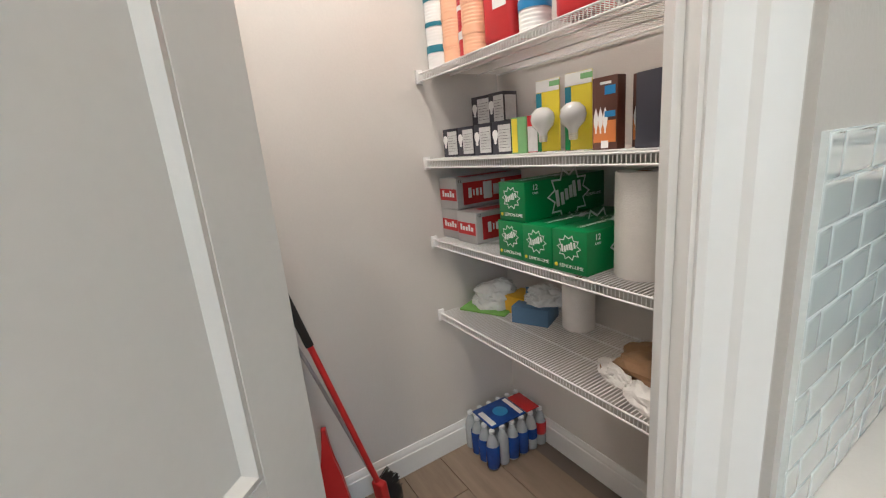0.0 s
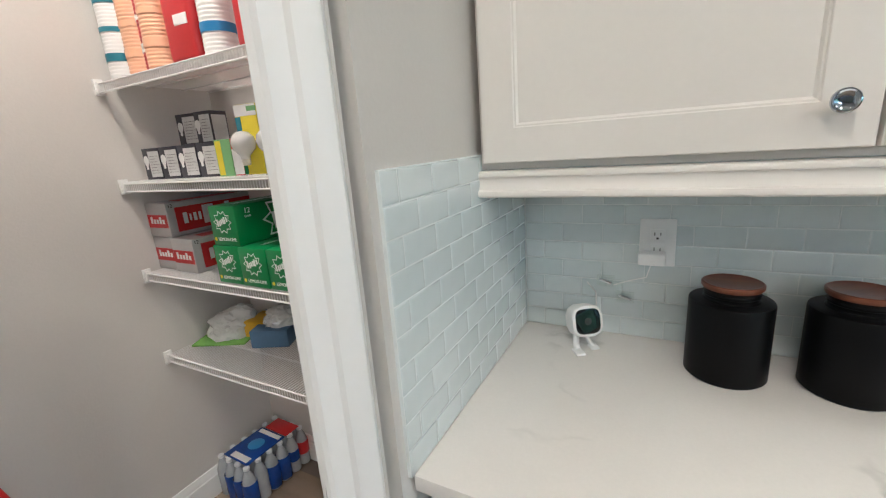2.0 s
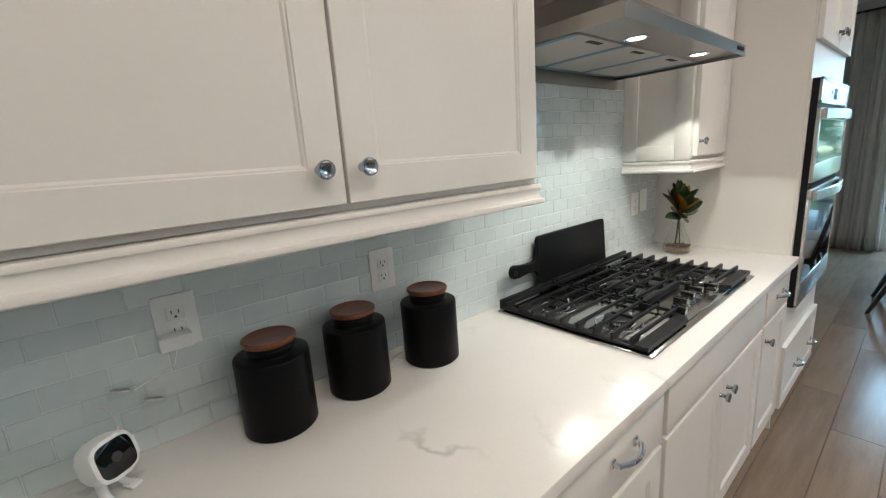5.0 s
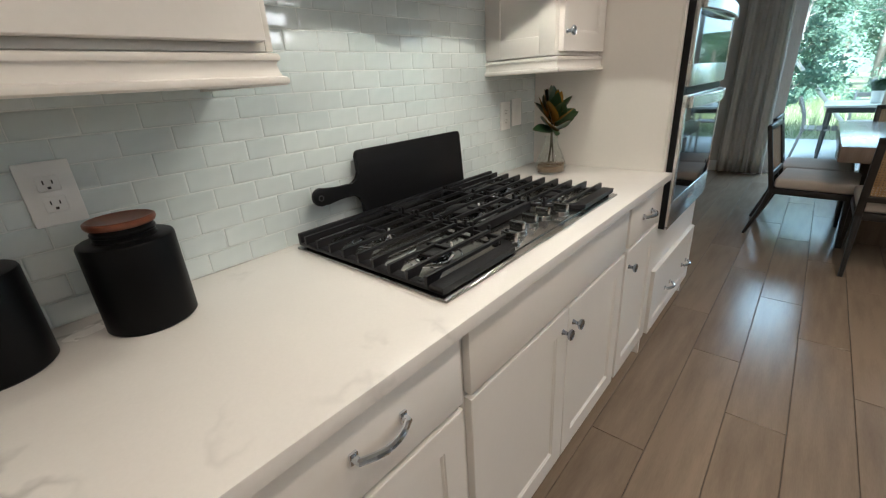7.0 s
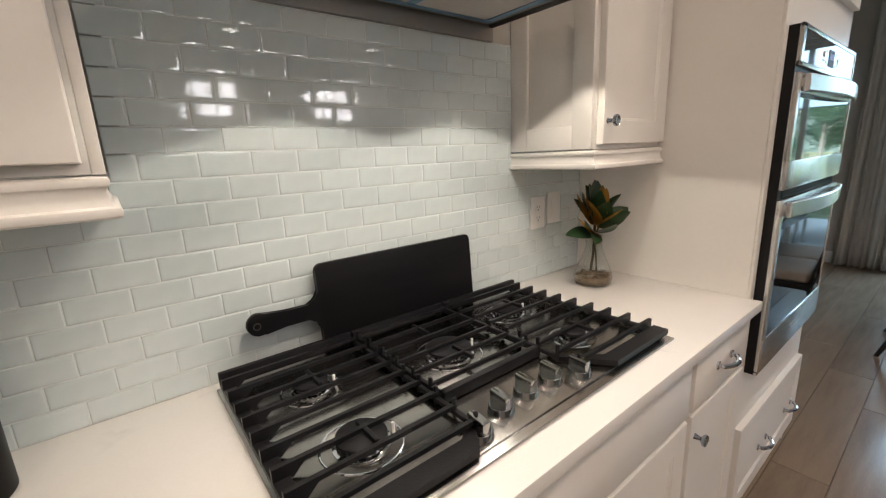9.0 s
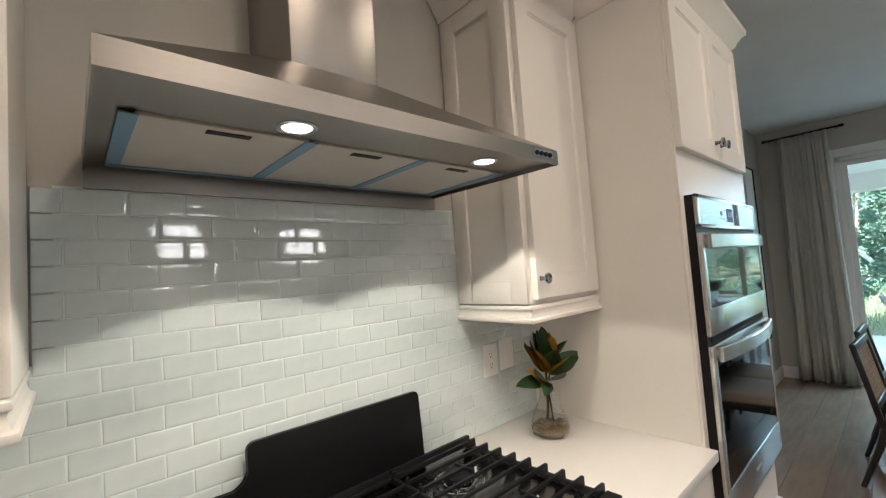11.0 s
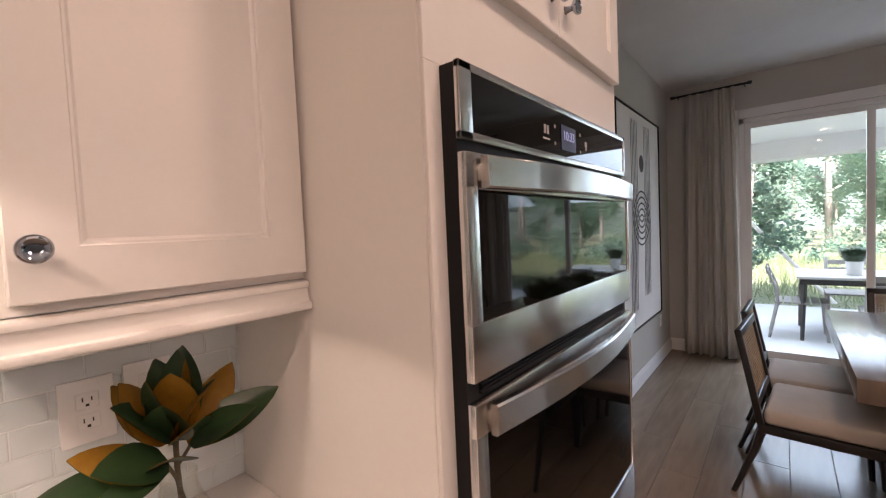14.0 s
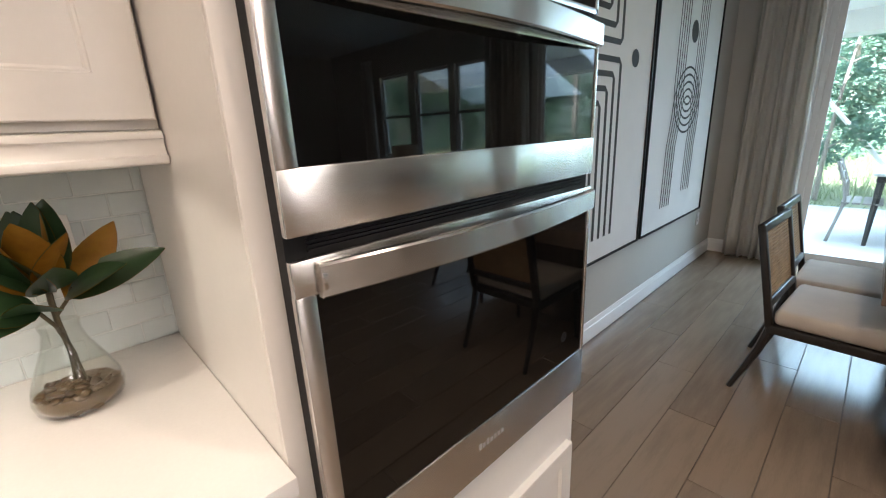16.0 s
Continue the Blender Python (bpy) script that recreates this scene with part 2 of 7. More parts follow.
M["grass_dark"] = mat("pot_grass", (0.05, 0.10, 0.03), 0.5, 0, 0.2, 20, 100, 0.0, color2=(0.02, 0.05, 0.015))
M["canvas"] = mat("white_canvas", (0.74, 0.74, 0.73), 0.8, 0, 0.02, 6, 300, 0.15)
M["ink"] = mat("black_ink", (0.028, 0.027, 0.026), 0.7, 0, 0.05, 8, 200, 0.05)
M["wire"] = mat("white_epoxy", (0.82, 0.81, 0.80), 0.3, 0, 0.02, 6, 60, 0.0)
M["red"] = mat("red_plastic", (0.52, 0.022, 0.022), 0.35, 0, 0.06, 8, 60, 0.05)
M["bristle"] = mat("black_bristle", (0.015, 0.014, 0.014), 0.7, 0, 0.2, 60, 200, 0.3)
M["grey_metal"] = mat("grey_pole", (0.45, 0.45, 0.46), 0.35, 0.6, 0.05, 8, 60, 0.0)
M["green_card"] = mat("green_carton", (0.012, 0.20, 0.055), 0.38, 0, 0.08, 5, 60, 0.04)
M["green_light"] = mat("light_green_print", (0.20, 0.42, 0.18), 0.4, 0, 0.05, 5, 60, 0.0)
M["white_print"] = mat("white_print", (0.80, 0.80, 0.79), 0.45, 0, 0.02, 5, 60, 0.0)
M["yellow_print"] = mat("yellow_print", (0.75, 0.62, 0.03), 0.45, 0, 0.04, 5, 60, 0.0)
M["silver_card"] = mat("silver_carton", (0.48, 0.47, 0.47), 0.35, 0.2, 0.05, 5, 60, 0.04)
M["red_card"] = mat("red_carton", (0.52, 0.02, 0.025), 0.38, 0, 0.06, 5, 60, 0.04)
M["black_card"] = mat("black_carton", (0.03, 0.03, 0.045), 0.4, 0, 0.1, 5, 60, 0.04)
M["grey_print"] = mat("grey_print", (0.58, 0.58, 0.58), 0.5, 0, 0.08, 30, 160, 0.0)
M["brown_card"] = mat("brown_carton", (0.09, 0.03, 0.018), 0.4, 0, 0.1, 5, 60, 0.04)
M["blue_print"] = mat("blue_print", (0.03, 0.22, 0.50), 0.4, 0, 0.05, 5, 60, 0.0)
M["orange_print"] = mat("orange_print", (0.60, 0.20, 0.05), 0.4, 0, 0.05, 5, 60, 0.0)
M["teal_print"] = mat("teal_print", (0.03, 0.20, 0.28), 0.4, 0, 0.05, 5, 60, 0.0)
M["peach"] = mat("peach_cups", (0.85, 0.48, 0.30), 0.4, 0, 0.05, 8, 60, 0.05)
M["bulb"] = mat("frosted_bulb", (0.56, 0.56, 0.55), 0.15, 0, 0.02, 8, 60, 0.0)
M["brass"] = mat("screw_base", (0.55, 0.52, 0.45), 0.3, 1.0, 0.05, 8, 60, 0.0)
M["paper"] = mat("paper_towel", (0.82, 0.79, 0.76), 0.9, 0, 0.04, 16, 220, 0.5)
M["plastic_bag"] = mat("thin_plastic", (0.70, 0.71, 0.70), 0.18, 0, 0.08, 12, 60, 0.2)
M["blue_card"] = mat("blue_carton", (0.10, 0.19, 0.32), 0.5, 0, 0.06, 6, 60, 0.05)
M["yellow_card"] = mat("yellow_carton", (0.72, 0.42, 0.015), 0.45, 0, 0.06, 6, 60, 0.05)
M["green_cloth"] = mat("green_cloth", (0.20, 0.42, 0.09), 0.8, 0, 0.1, 20, 160, 0.3)
M["brown_paper"] = mat("brown_paper", (0.26, 0.15, 0.075), 0.8, 0, 0.12, 12, 80, 0.3)
M["bottle"] = mat("water_bottle", (0.82, 0.87, 0.91), 0.08, 0, 0.06, 20, 60, 0.1)
M["bottle"].node_tree.nodes["Principled BSDF"].inputs["Transmission Weight"].default_value = 0.55
M["navy_print"] = mat("navy_wrap", (0.015, 0.06, 0.28), 0.22, 0, 0.15, 14, 50, 0.2)
M["cap"] = mat("white_cap", (0.72, 0.74, 0.76), 0.35, 0, 0.04, 8, 60, 0.0)
M["concrete"] = mat("patio_concrete", (0.64, 0.63, 0.61), 0.8, 0, 0.08, 2, 60, 0.2)
M["lawn"] = mat("meadow_ground", (0.33, 0.34, 0.22), 0.95, 0, 0.2, 0.35, 6, 0.3, color2=(0.18, 0.23, 0.11))
M["meadow"] = leafy(mat("meadow_grass", (0.34, 0.37, 0.24), 0.9, 0, 0.2, 0.5, 4, 0.0, color2=(0.16, 0.26, 0.11)))
# bluish haze of the distance is put into the foliage and far wood colours
M["foliage"] = leafy(mat("tree_foliage", (0.20, 0.33, 0.25), 0.7, 0, 0.2, 0.5, 5, 0.0, color2=(0.075, 0.16, 0.11), per_object=0.3))
M["hazy_far_wood"] = mat("hazy_far_wood", (0.20, 0.27, 0.26), 0.9, 0, 0.2, 0.35, 2.2, 0.0, color2=(0.09, 0.14, 0.12), stretch=(1, 1, 0.5))
M["bark"] = mat("bark", (0.36, 0.34, 0.31), 0.9, 0, 0.2, 4, 40, 0.5, stretch=(1, 1, 0.2), color2=(0.19, 0.17, 0.15))
M["outdoor_grey"] = mat("weathered_slats", (0.30, 0.28, 0.26), 0.7, 0, 0.12, 6, 80, 0.15)
M["outdoor_dark"] = mat("dark_metal", (0.035, 0.035, 0.037), 0.45, 0.3, 0.1, 6, 80, 0.05)
M["outdoor_top"] = mat("pale_top", (0.52, 0.50, 0.47), 0.3, 0, 0.06, 6, 80, 0.05)
M["hood_glow"] = glow("hood_bulb", (1.0, 0.93, 0.82), 1.6)
M["down_glow"] = glow("downlight_bulb", (1.0, 0.86, 0.70), 2)
M["clock"] = glow("clock_digits", (0.30, 0.35, 0.60), 0.10)
M["screen"] = glow("clock_screen", (0.03, 0.035, 0.07), 0.03)
M["lantern"] = glow("lantern_glass", (1.0, 0.96, 0.92), 2.0)
M["led"] = mat("grey_legend", (0.30, 0.28, 0.26), 0.5, 0, 0.02, 5, 60, 0.0)
M["shade"] = mat("lamp_shade", (0.62, 0.52, 0.38), 0.8, 0, 0.05, 8, 200, 0.2)
M["emblem"] = mat("emblem", (0.55, 0.55, 0.56), 0.3, 0.8, 0.05, 5, 60, 0.0)


# ---- mesh helpers ----
class B:
    """A bmesh with simple solids added to it."""

    def __init__(self):
        self.bm = bmesh.new()

    def box(self, x0, x1, y0, y1, z0, z1, bevel=0.0, seg=2, m=None):
        r = bmesh.ops.create_cube(self.bm, size=1)
        vs = r["verts"]
        bmesh.ops.scale(self.bm, vec=(x1 - x0, y1 - y0, z1 - z0), verts=vs)
        bmesh.ops.translate(self.bm, vec=((x0 + x1) / 2, (y0 + y1) / 2, (z0 + z1) / 2), verts=vs)
        if m is not None:
            bmesh.ops.transform(self.bm, matrix=m, verts=vs)
        if bevel:
            es = list({e for v in vs for e in v.link_edges})
            bmesh.ops.bevel(self.bm, geom=es, offset=bevel, segments=seg, affect='EDGES', profile=0.5)
        return self

    def lathe(self, prof, n=32, m=None):
        """prof: (radius, height) pairs, turned round z."""
        rings = []
        for r, z in prof:
            if r < 1e-6:
                rings.append([self.bm.verts.new((0, 0, z))])
            else:
                rings.append([self.bm.verts.new((r * math.cos(2 * math.pi * i / n), r * math.sin(2 * math.pi * i / n), z)) for i in range(n)])
        for a, b in zip(rings, rings[1:]):
            for i in range(n):
                j = (i + 1) % n
                if len(a) == 1 and len(b) == 1:
                    continue
                if len(a) == 1:
                    self.bm.faces.new((a[0], b[j], b[i]))
                elif len(b) == 1:
                    self.bm.faces.new((a[i], a[j], b[0]))
                else:
                    self.bm.faces.new((a[i], a[j], b[j], b[i]))
        if m is not None:
            bmesh.ops.transform(self.bm, matrix=m, verts=[v for r in rings for v in r])
        return self

    def cyl(self, r, z0, z1, n=24, m=None, bevel=0.0):
        b = min(bevel, r * 0.5)
        prof = [(0, z0), (r - b, z0), (r, z0 + b), (r, z1 - b), (r - b, z1), (0, z1)] if b else [(0, z0), (r, z0), (r, z1), (0, z1)]
        return self.lathe(prof, n, m)

    def tube(self, pts, r, n=8, ends=True, r2=None):
        """A rod along points; r2 is the radius at its end."""
        pts = [Vector(p) for p in pts]
        rings = []
        for i, p in enumerate(pts):
            d = (pts[min(i + 1, len(pts) - 1)] - pts[max(i - 1, 0)]).normalized()
            u = d.orthogonal() if abs(d.z) < 0.99 else Vector((1, 0, 0))
            u = (Vector((0, 0, 1)).cross(d) if abs(d.z) < 0.99 else Vector((1, 0, 0))).normalized()
            v = d.cross(u)
            k = r if r2 is None else r + (r2 - r) * i / (len(pts) - 1)
            rings.append([self.bm.verts.new(p + k * (math.cos(2 * math.pi * j / n) * u + math.sin(2 * math.pi * j / n) * v)) for j in range(n)])
        for a, b in zip(rings, rings[1:]):
            for i in range(n):
                j = (i + 1) % n
                self.bm.faces.new((a[i], a[j], b[j], b[i]))
        if ends:
            self.bm.faces.new(rings[0][::-1])
            self.bm.faces.new(rings[-1])
        return self

    def prism(self, outline, z0, z1, m=None, bevel=0.0):
        """An outline in x and y, raised from z0 to z1."""
        lo = [self.bm.verts.new((x, y, z0)) for x, y in outline]
        hi = [self.bm.verts.new((x, y, z1)) for x, y in outline]
        k = len(outline)
        fs = [self.bm.faces.new(lo[::-1]), self.bm.faces.new(hi)]
        for i in range(k):
            fs.append(self.bm.faces.new((lo[i], lo[(i + 1) % k], hi[(i + 1) % k], hi[i])))
        if bevel:
            es = list(fs[0].edges) + list(fs[1].edges)
            bmesh.ops.bevel(self.bm, geom=es, offset=bevel, segments=2, affect='EDGES', profile=0.5)
        if m is not None:
            bmesh.ops.transform(self.bm, matrix=m, verts=list(self.bm.verts))
        return self

    def sweep(self, path, prof, closed_ends=True):
        """A moulding: prof is (outward, z) pairs; path is (x, y) points with the outside on the right hand of the walk."""
        path = [Vector(p) for p in path]
        rings = []
        for i, p in enumerate(path):
            a = (p - path[i - 1]).normalized() if i else None
            b = (path[i + 1] - p).normalized() if i < len(path) - 1 else None
            na = Vector((a.y, -a.x)) if a else None
            nb = Vector((b.y, -b.x)) if b else None
            if na is None:
                nn, k = nb, 1
            elif nb is None:
                nn, k = na, 1
            else:
                nn = (na + nb).normalized()
                k = 1 / max(0.2, nn.dot(na))
            rings.append([self.bm.verts.new((p.x + nn.x * o * k, p.y + nn.y * o * k, z)) for o, z in prof])
        q = len(prof)
        for r0, r1 in zip(rings, rings[1:]):
            for i in range(q):
                j = (i + 1) % q
                self.bm.faces.new((r0[i], r1[i], r1[j], r0[j]))
        if closed_ends:
            self.bm.faces.new(rings[0])
            self.bm.faces.new(rings[-1][::-1])
        return self


def part(name, b, material, parent=None, label="", smooth=None, m=None):
    """Links a bmesh as one mesh object under a thing or a part."""
    bm = b.bm if isinstance(b, B) else b
    bmesh.ops.recalc_face_normals(bm, faces=bm.faces)
    me = bpy.data.meshes.new(name)
    bm.to_mesh(me)
    bm.free()
    mats = material if isinstance(material, (list, tuple)) else [material]
    for x in mats:
        me.materials.append(x)
    if smooth is not None:
        me.polygons.foreach_set("use_smooth", [True] * len(me.polygons))
        me.set_sharp_from_angle(angle=radians(smooth))
    ob = new(name, me)
    if parent is not None:
        ob.parent = parent
    if m is not None:
        ob.matrix_basis = m
    if label:
        tagged(ob, label)
    return ob


def thing(name, label, category, x=0, y=0, z=0, rz=0, group=""):
    ob = new(name)
    ob.matrix_basis = pose(x, y, z, 0, 0, rz)
    return tagged(ob, label, category, group)


def structure(name, b, material, label, category="wall", smooth=None):
    return tagged(part(name, b, material, None, "", smooth), label, category, "", "structure")


def text(name, words, size, material, parent, m, label=""):
    """Raised lettering in the built-in font, standing in its own xy plane."""
    cu = bpy.data.curves.new(name, 'FONT')
    cu.body = words
    cu.size = size
    cu.extrude = 0.0004
    cu.align_x, cu.align_y = 'CENTER', 'CENTER'
    tmp = new("lettering", cu)
    bpy.context.view_layer.update()
    me = bpy.data.meshes.new_from_object(tmp.evaluated_get(bpy.context.evaluated_depsgraph_get()))
    bpy.data.objects.remove(tmp)
    me.materials.clear()
    me.materials.append(material)
    ob = new(name, me)
    ob.parent = parent
    ob.matrix_basis = m
    if label:
        tagged(ob, label)
    return ob


FACE_S = pose(0, 0, 0, 90, 0, 0)      # a flat sheet's xy plane turned to face -y

# ---- structure ----
EAST = 7.40
SOUTH = -8.5
b = B()
b.box(-1.6, 7.6, -8.7, 0.25, -0.12, -0.006)
floor = structure("floor", b, M["joint"], "brown wood-look plank floor with narrow dark joints", "floor")
b = B()
b.box(-0.128, 7.55, 0.008, 0.16, 0, CEIL)
structure("wall_north", b, M["dining_wall"], "greige painted wall behind cabinets and artwork")
b = B()
b.box(-1.50, -0.128, 0.07, 0.16, 0, CEIL)
structure("wall_pantry_north", b, M["pantry_wall"], "off-white painted pantry wall behind wire shelves")
b = B()
b.box(-1.50, -1.36, -1.75, 0.07, 0, CEIL)
structure("wall_pantry_west", b, M["pantry_wall"], "off-white painted pantry side wall")
b = B()
b.box(-1.36, -0.80, -1.75, -1.63, 0, CEIL)
structure("wall_pantry_south", b, M["pantry_wall"], "off-white painted pantry end wall")
# wall between pantry and kitchen; its corner is cut off by the diagonal wall with the door
b = B()
b.box(-0.128, -0.008, -0.668, 0.008, 0, CEIL)
structure("wall_west", b, M["wall"], "pale painted wall beside the worktop")
DIAG = pose(-0.008, -0.700, 0, 0, 0, 225)
DX0, DX1, DZ = 0.088, 0.662, 2.06
b = B()
b.box(0.0, DX0 - 0.018, -0.115, 0, 0, CEIL)
b.box(DX0 - 0.018, DX1 + 0.018, -0.115, 0, DZ + 0.018, CEIL)
b.box(DX1 + 0.018, 0.96, -0.115, 0, 0, CEIL)
bmesh.ops.transform(b.bm, matrix=DIAG, verts=list(b.bm.verts))
structure("wall_diagonal", b, M["wall"], "pale painted diagonal wall with the pantry doorway")
b = B()
b.box(-0.80, -0.687, SOUTH, -1.37, 0, CEIL)
structure("wall_west_2", b, M["wall"], "pale painted kitchen side wall")
# east wall with the sliding door's opening and three windows
SY0, SY1, SZ = -3.42, -0.645, 2.43
WINS = [(-6.85, -6.05), (-5.87, -5.07), (-4.93, -4.23)]
WZ0, WZ1 = 0.90, 2.30
b = B()
b.box(EAST, EAST + 0.14, SY1, 0.008, 0, CEIL)
b.box(EAST, EAST + 0.14, SY0, SY1, SZ, CEIL)
b.box(EAST, EAST + 0.14, WINS[2][1], SY0, 0, CEIL)
b.box(EAST, EAST + 0.14, SOUTH, WINS[0][0], 0, CEIL)
b.box(EAST, EAST + 0.14, WINS[0][0], WINS[2][1], 0, WZ0)
b.box(EAST, EAST + 0.14, WINS[0][0], WINS[2][1], WZ1, CEIL)
for a, c in ((WINS[0][1], WINS[1][0]), (WINS[1][1], WINS[2][0])):
    b.box(EAST, EAST + 0.14, a, c, WZ0, WZ1)
structure("wall_east", b, M["dining_wall"], "greige painted wall round the sliding glass door")
b = B()
b.box(-0.80, 7.55, SOUTH - 0.14, SOUTH, 0, CEIL)
structure("wall_south", b, M["dining_wall"], "greige painted living room end wall")
b = B()
b.box(-1.6, 7.6, -8.7, 0.25, CEIL, CEIL + 0.15)
structure("ceiling", b, M["ceiling"], "flat white textured ceiling", "ceiling")

BASE = [(0, 0), (0, 0.13), (0.006, 0.13), (0.009, 0.118), (0.012, 0.112), (0.012, 0.098), (0.016, 0.094), (0.016, 0)]
BASE = BASE[::-1]


def baseboard(path, label):
    b = B()
    b.sweep(path, BASE)
    return structure("baseboard", b, M["trim"], label, "baseboard", 40)


baseboard([(-0.128, 0.07), (-1.36, 0.07), (-1.36, -1.63)][::-1], "white stepped baseboard along the pantry walls")
baseboard([(3.50, 0.008), (EAST, 0.008), (EAST, SY1 + 0.10)], "white stepped baseboard below the artwork")
baseboard([(EAST, SY0 - 0.10), (EAST, SOUTH), (-0.687, SOUTH)], "white stepped baseboard of the living room")

# pantry jamb and casing


def diag(b):
    bmesh.ops.transform(b.bm, matrix=DIAG, verts=list(b.bm.verts))
    return b


b = B()
b.box(DX0 - 0.018, DX0, -0.117, 0.002, 0, DZ + 0.018)
b.box(DX1, DX1 + 0.018, -0.117, 0.002, 0, DZ + 0.018)
b.box(DX0, DX1, -0.117, 0.002, DZ, DZ + 0.018)
b.box(DX0, DX0 + 0.010, -0.085, -0.045, 0, DZ, 0.001)
structure("door_jamb", diag(b), M["trim"], "white painted pantry door jamb", "door frame")
CAS = [(0, 0), (0.0, 0.010), (0.008, 0.014), (0.02, 0.011), (0.034, 0.012), (0.042, 0.018), (0.066, 0.019), (0.074, 0.015), (0.078, 0.0)]
for x, sg in ((DX0, -1), (DX1, 1)):
    b = B()
    b.prism([(x + sg * (0.005 + o), p + 0.0005) for o, p in CAS], 0, DZ + 0.02)
    structure("trim", diag(b), M["trim"], "white moulded pantry door casing", "trim", 30)
b = B()
b.box(DX0 - 0.083, DX1 + 0.083, 0.0005, 0.018, DZ + 0.02, DZ + 0.10, 0.004)
structure("trim", diag(b), M["trim"], "white door casing head", "trim")
b = B()
b.box(DX0 - 0.001, DX0 + 0.0025, -0.036, -0.008, 0.89, 0.955, 0.001)
b.box(DX0 + 0.002, DX0 + 0.0033, -0.027, -0.017, 0.905, 0.94)
tagged(part("strike_plate", diag(b), M["grey_metal"]), "grey metal strike plate on the pantry jamb", "strike plate")


def panel_door():
    """The two-panel pantry door, swung into the pantry."""
    w, h, t = 0.565, 2.03, 0.035
    d = thing("door_1", "white two-panel interior door standing half open", "door", -0.392, -1.126, 0.01, -45)
    d["kind"] = "structure"
    b = B()
    s = 0.092
    for x0, x1, z0, z1 in ((-0.014, s, 0, h), (w - s, w, 0, h), (s, w - s, 0, 0.20), (s, w - s, 0.92, 1.067), (s, w - s, h - 0.12, h)):
        b.box(x0, x1, -t / 2, t / 2, z0, z1, 0.0008, 1)
    for z0, z1 in ((0.20, 0.92), (1.067, h - 0.12)):
        b.box(s - 0.004, w - s + 0.004, -t / 2 + 0.010, t / 2 - 0.010, z0 - 0.004, z1 + 0.004)
    part("leaf", b, M["door"], d)
    for z0, z1 in ((0.20, 0.92), (1.067, h - 0.12)):
        b = B()
        for sg in (-1, 1):
            y1 = sg * (t / 2 - 0.001)
            y0 = sg * (t / 2 - 0.011)
            o = [(s, z0), (w - s, z0), (w - s, z1), (s, z1)]
            i = [(s + 0.022, z0 + 0.022), (w - s - 0.022, z0 + 0.022), (w - s - 0.022, z1 - 0.022), (s + 0.022, z1 - 0.022)]
            k = [(s + 0.010, z0 + 0.010), (w - s - 0.010, z0 + 0.010), (w - s - 0.010, z1 - 0.010), (s + 0.010, z1 - 0.010)]
            vo = [b.bm.verts.new((x, y1, z)) for x, z in o]
            vk = [b.bm.verts.new((x, y1 + sg * 0.003, z)) for x, z in k]
            vi = [b.bm.verts.new((x, y0, z)) for x, z in i]
            for q in range(4):
                r = (q + 1) % 4
                b.bm.faces.new((vo[q], vo[r], vk[r], vk[q]))
                b.bm.faces.new((vk[q], vk[r], vi[r], vi[q]))
        part("moulding", b, M["door"], d)
    for sg in (-1, 1):
        b = B()
        b.lathe([(0, 0), (0.03, 0), (0.032, 0.006), (0.012, 0.012), (0.011, 0.03), (0.025, 0.045), (0.026, 0.055), (0.016, 0.066), (0, 0.068)], 24, pose(w - 0.06, sg * t / 2, 0.97, -90 * sg, 0, 0))
        part("door_knob", b, M["chrome"], d, "", 40)
    return d


panel_door()

# ---- kitchen cabinets ----


def knob_bm(x, y, z):
    b = B()
    b.lathe([(0, 0), (0.009, 0), (0.007, 0.004), (0.0055, 0.014), (0.011, 0.018), (0.0160, 0.022), (0.0168, 0.025), (0.0160, 0.0285), (0.0142, 0.0295), (0.0128, 0.0285), (0.0115, 0.0272), (0.006, 0.0262), (0, 0.026)], 24, pose(x, y, z, 90, 0, 0))
    return b


def arch_pull(x, y, z, w=0.105):
    b = B()
    pts = [(x - w / 2, y, z), (x - w / 2, y - 0.012, z + 0.001)]
    for i in range(9):
        a = i / 8
        pts.append((x - w / 2 + w * a, y - 0.016 - 0.018 * math.sin(math.pi * a), z))
    pts += [(x + w / 2, y - 0.012, z), (x + w / 2, y, z)]
    b.tube(pts, 0.0065, 8)
    for sx in (-1, 1):
        b.box(x + sx * w / 2 - 0.008, x + sx * w / 2 + 0.008, y - 0.006, y, z - 0.011, z + 0.011, 0.002)
    return b


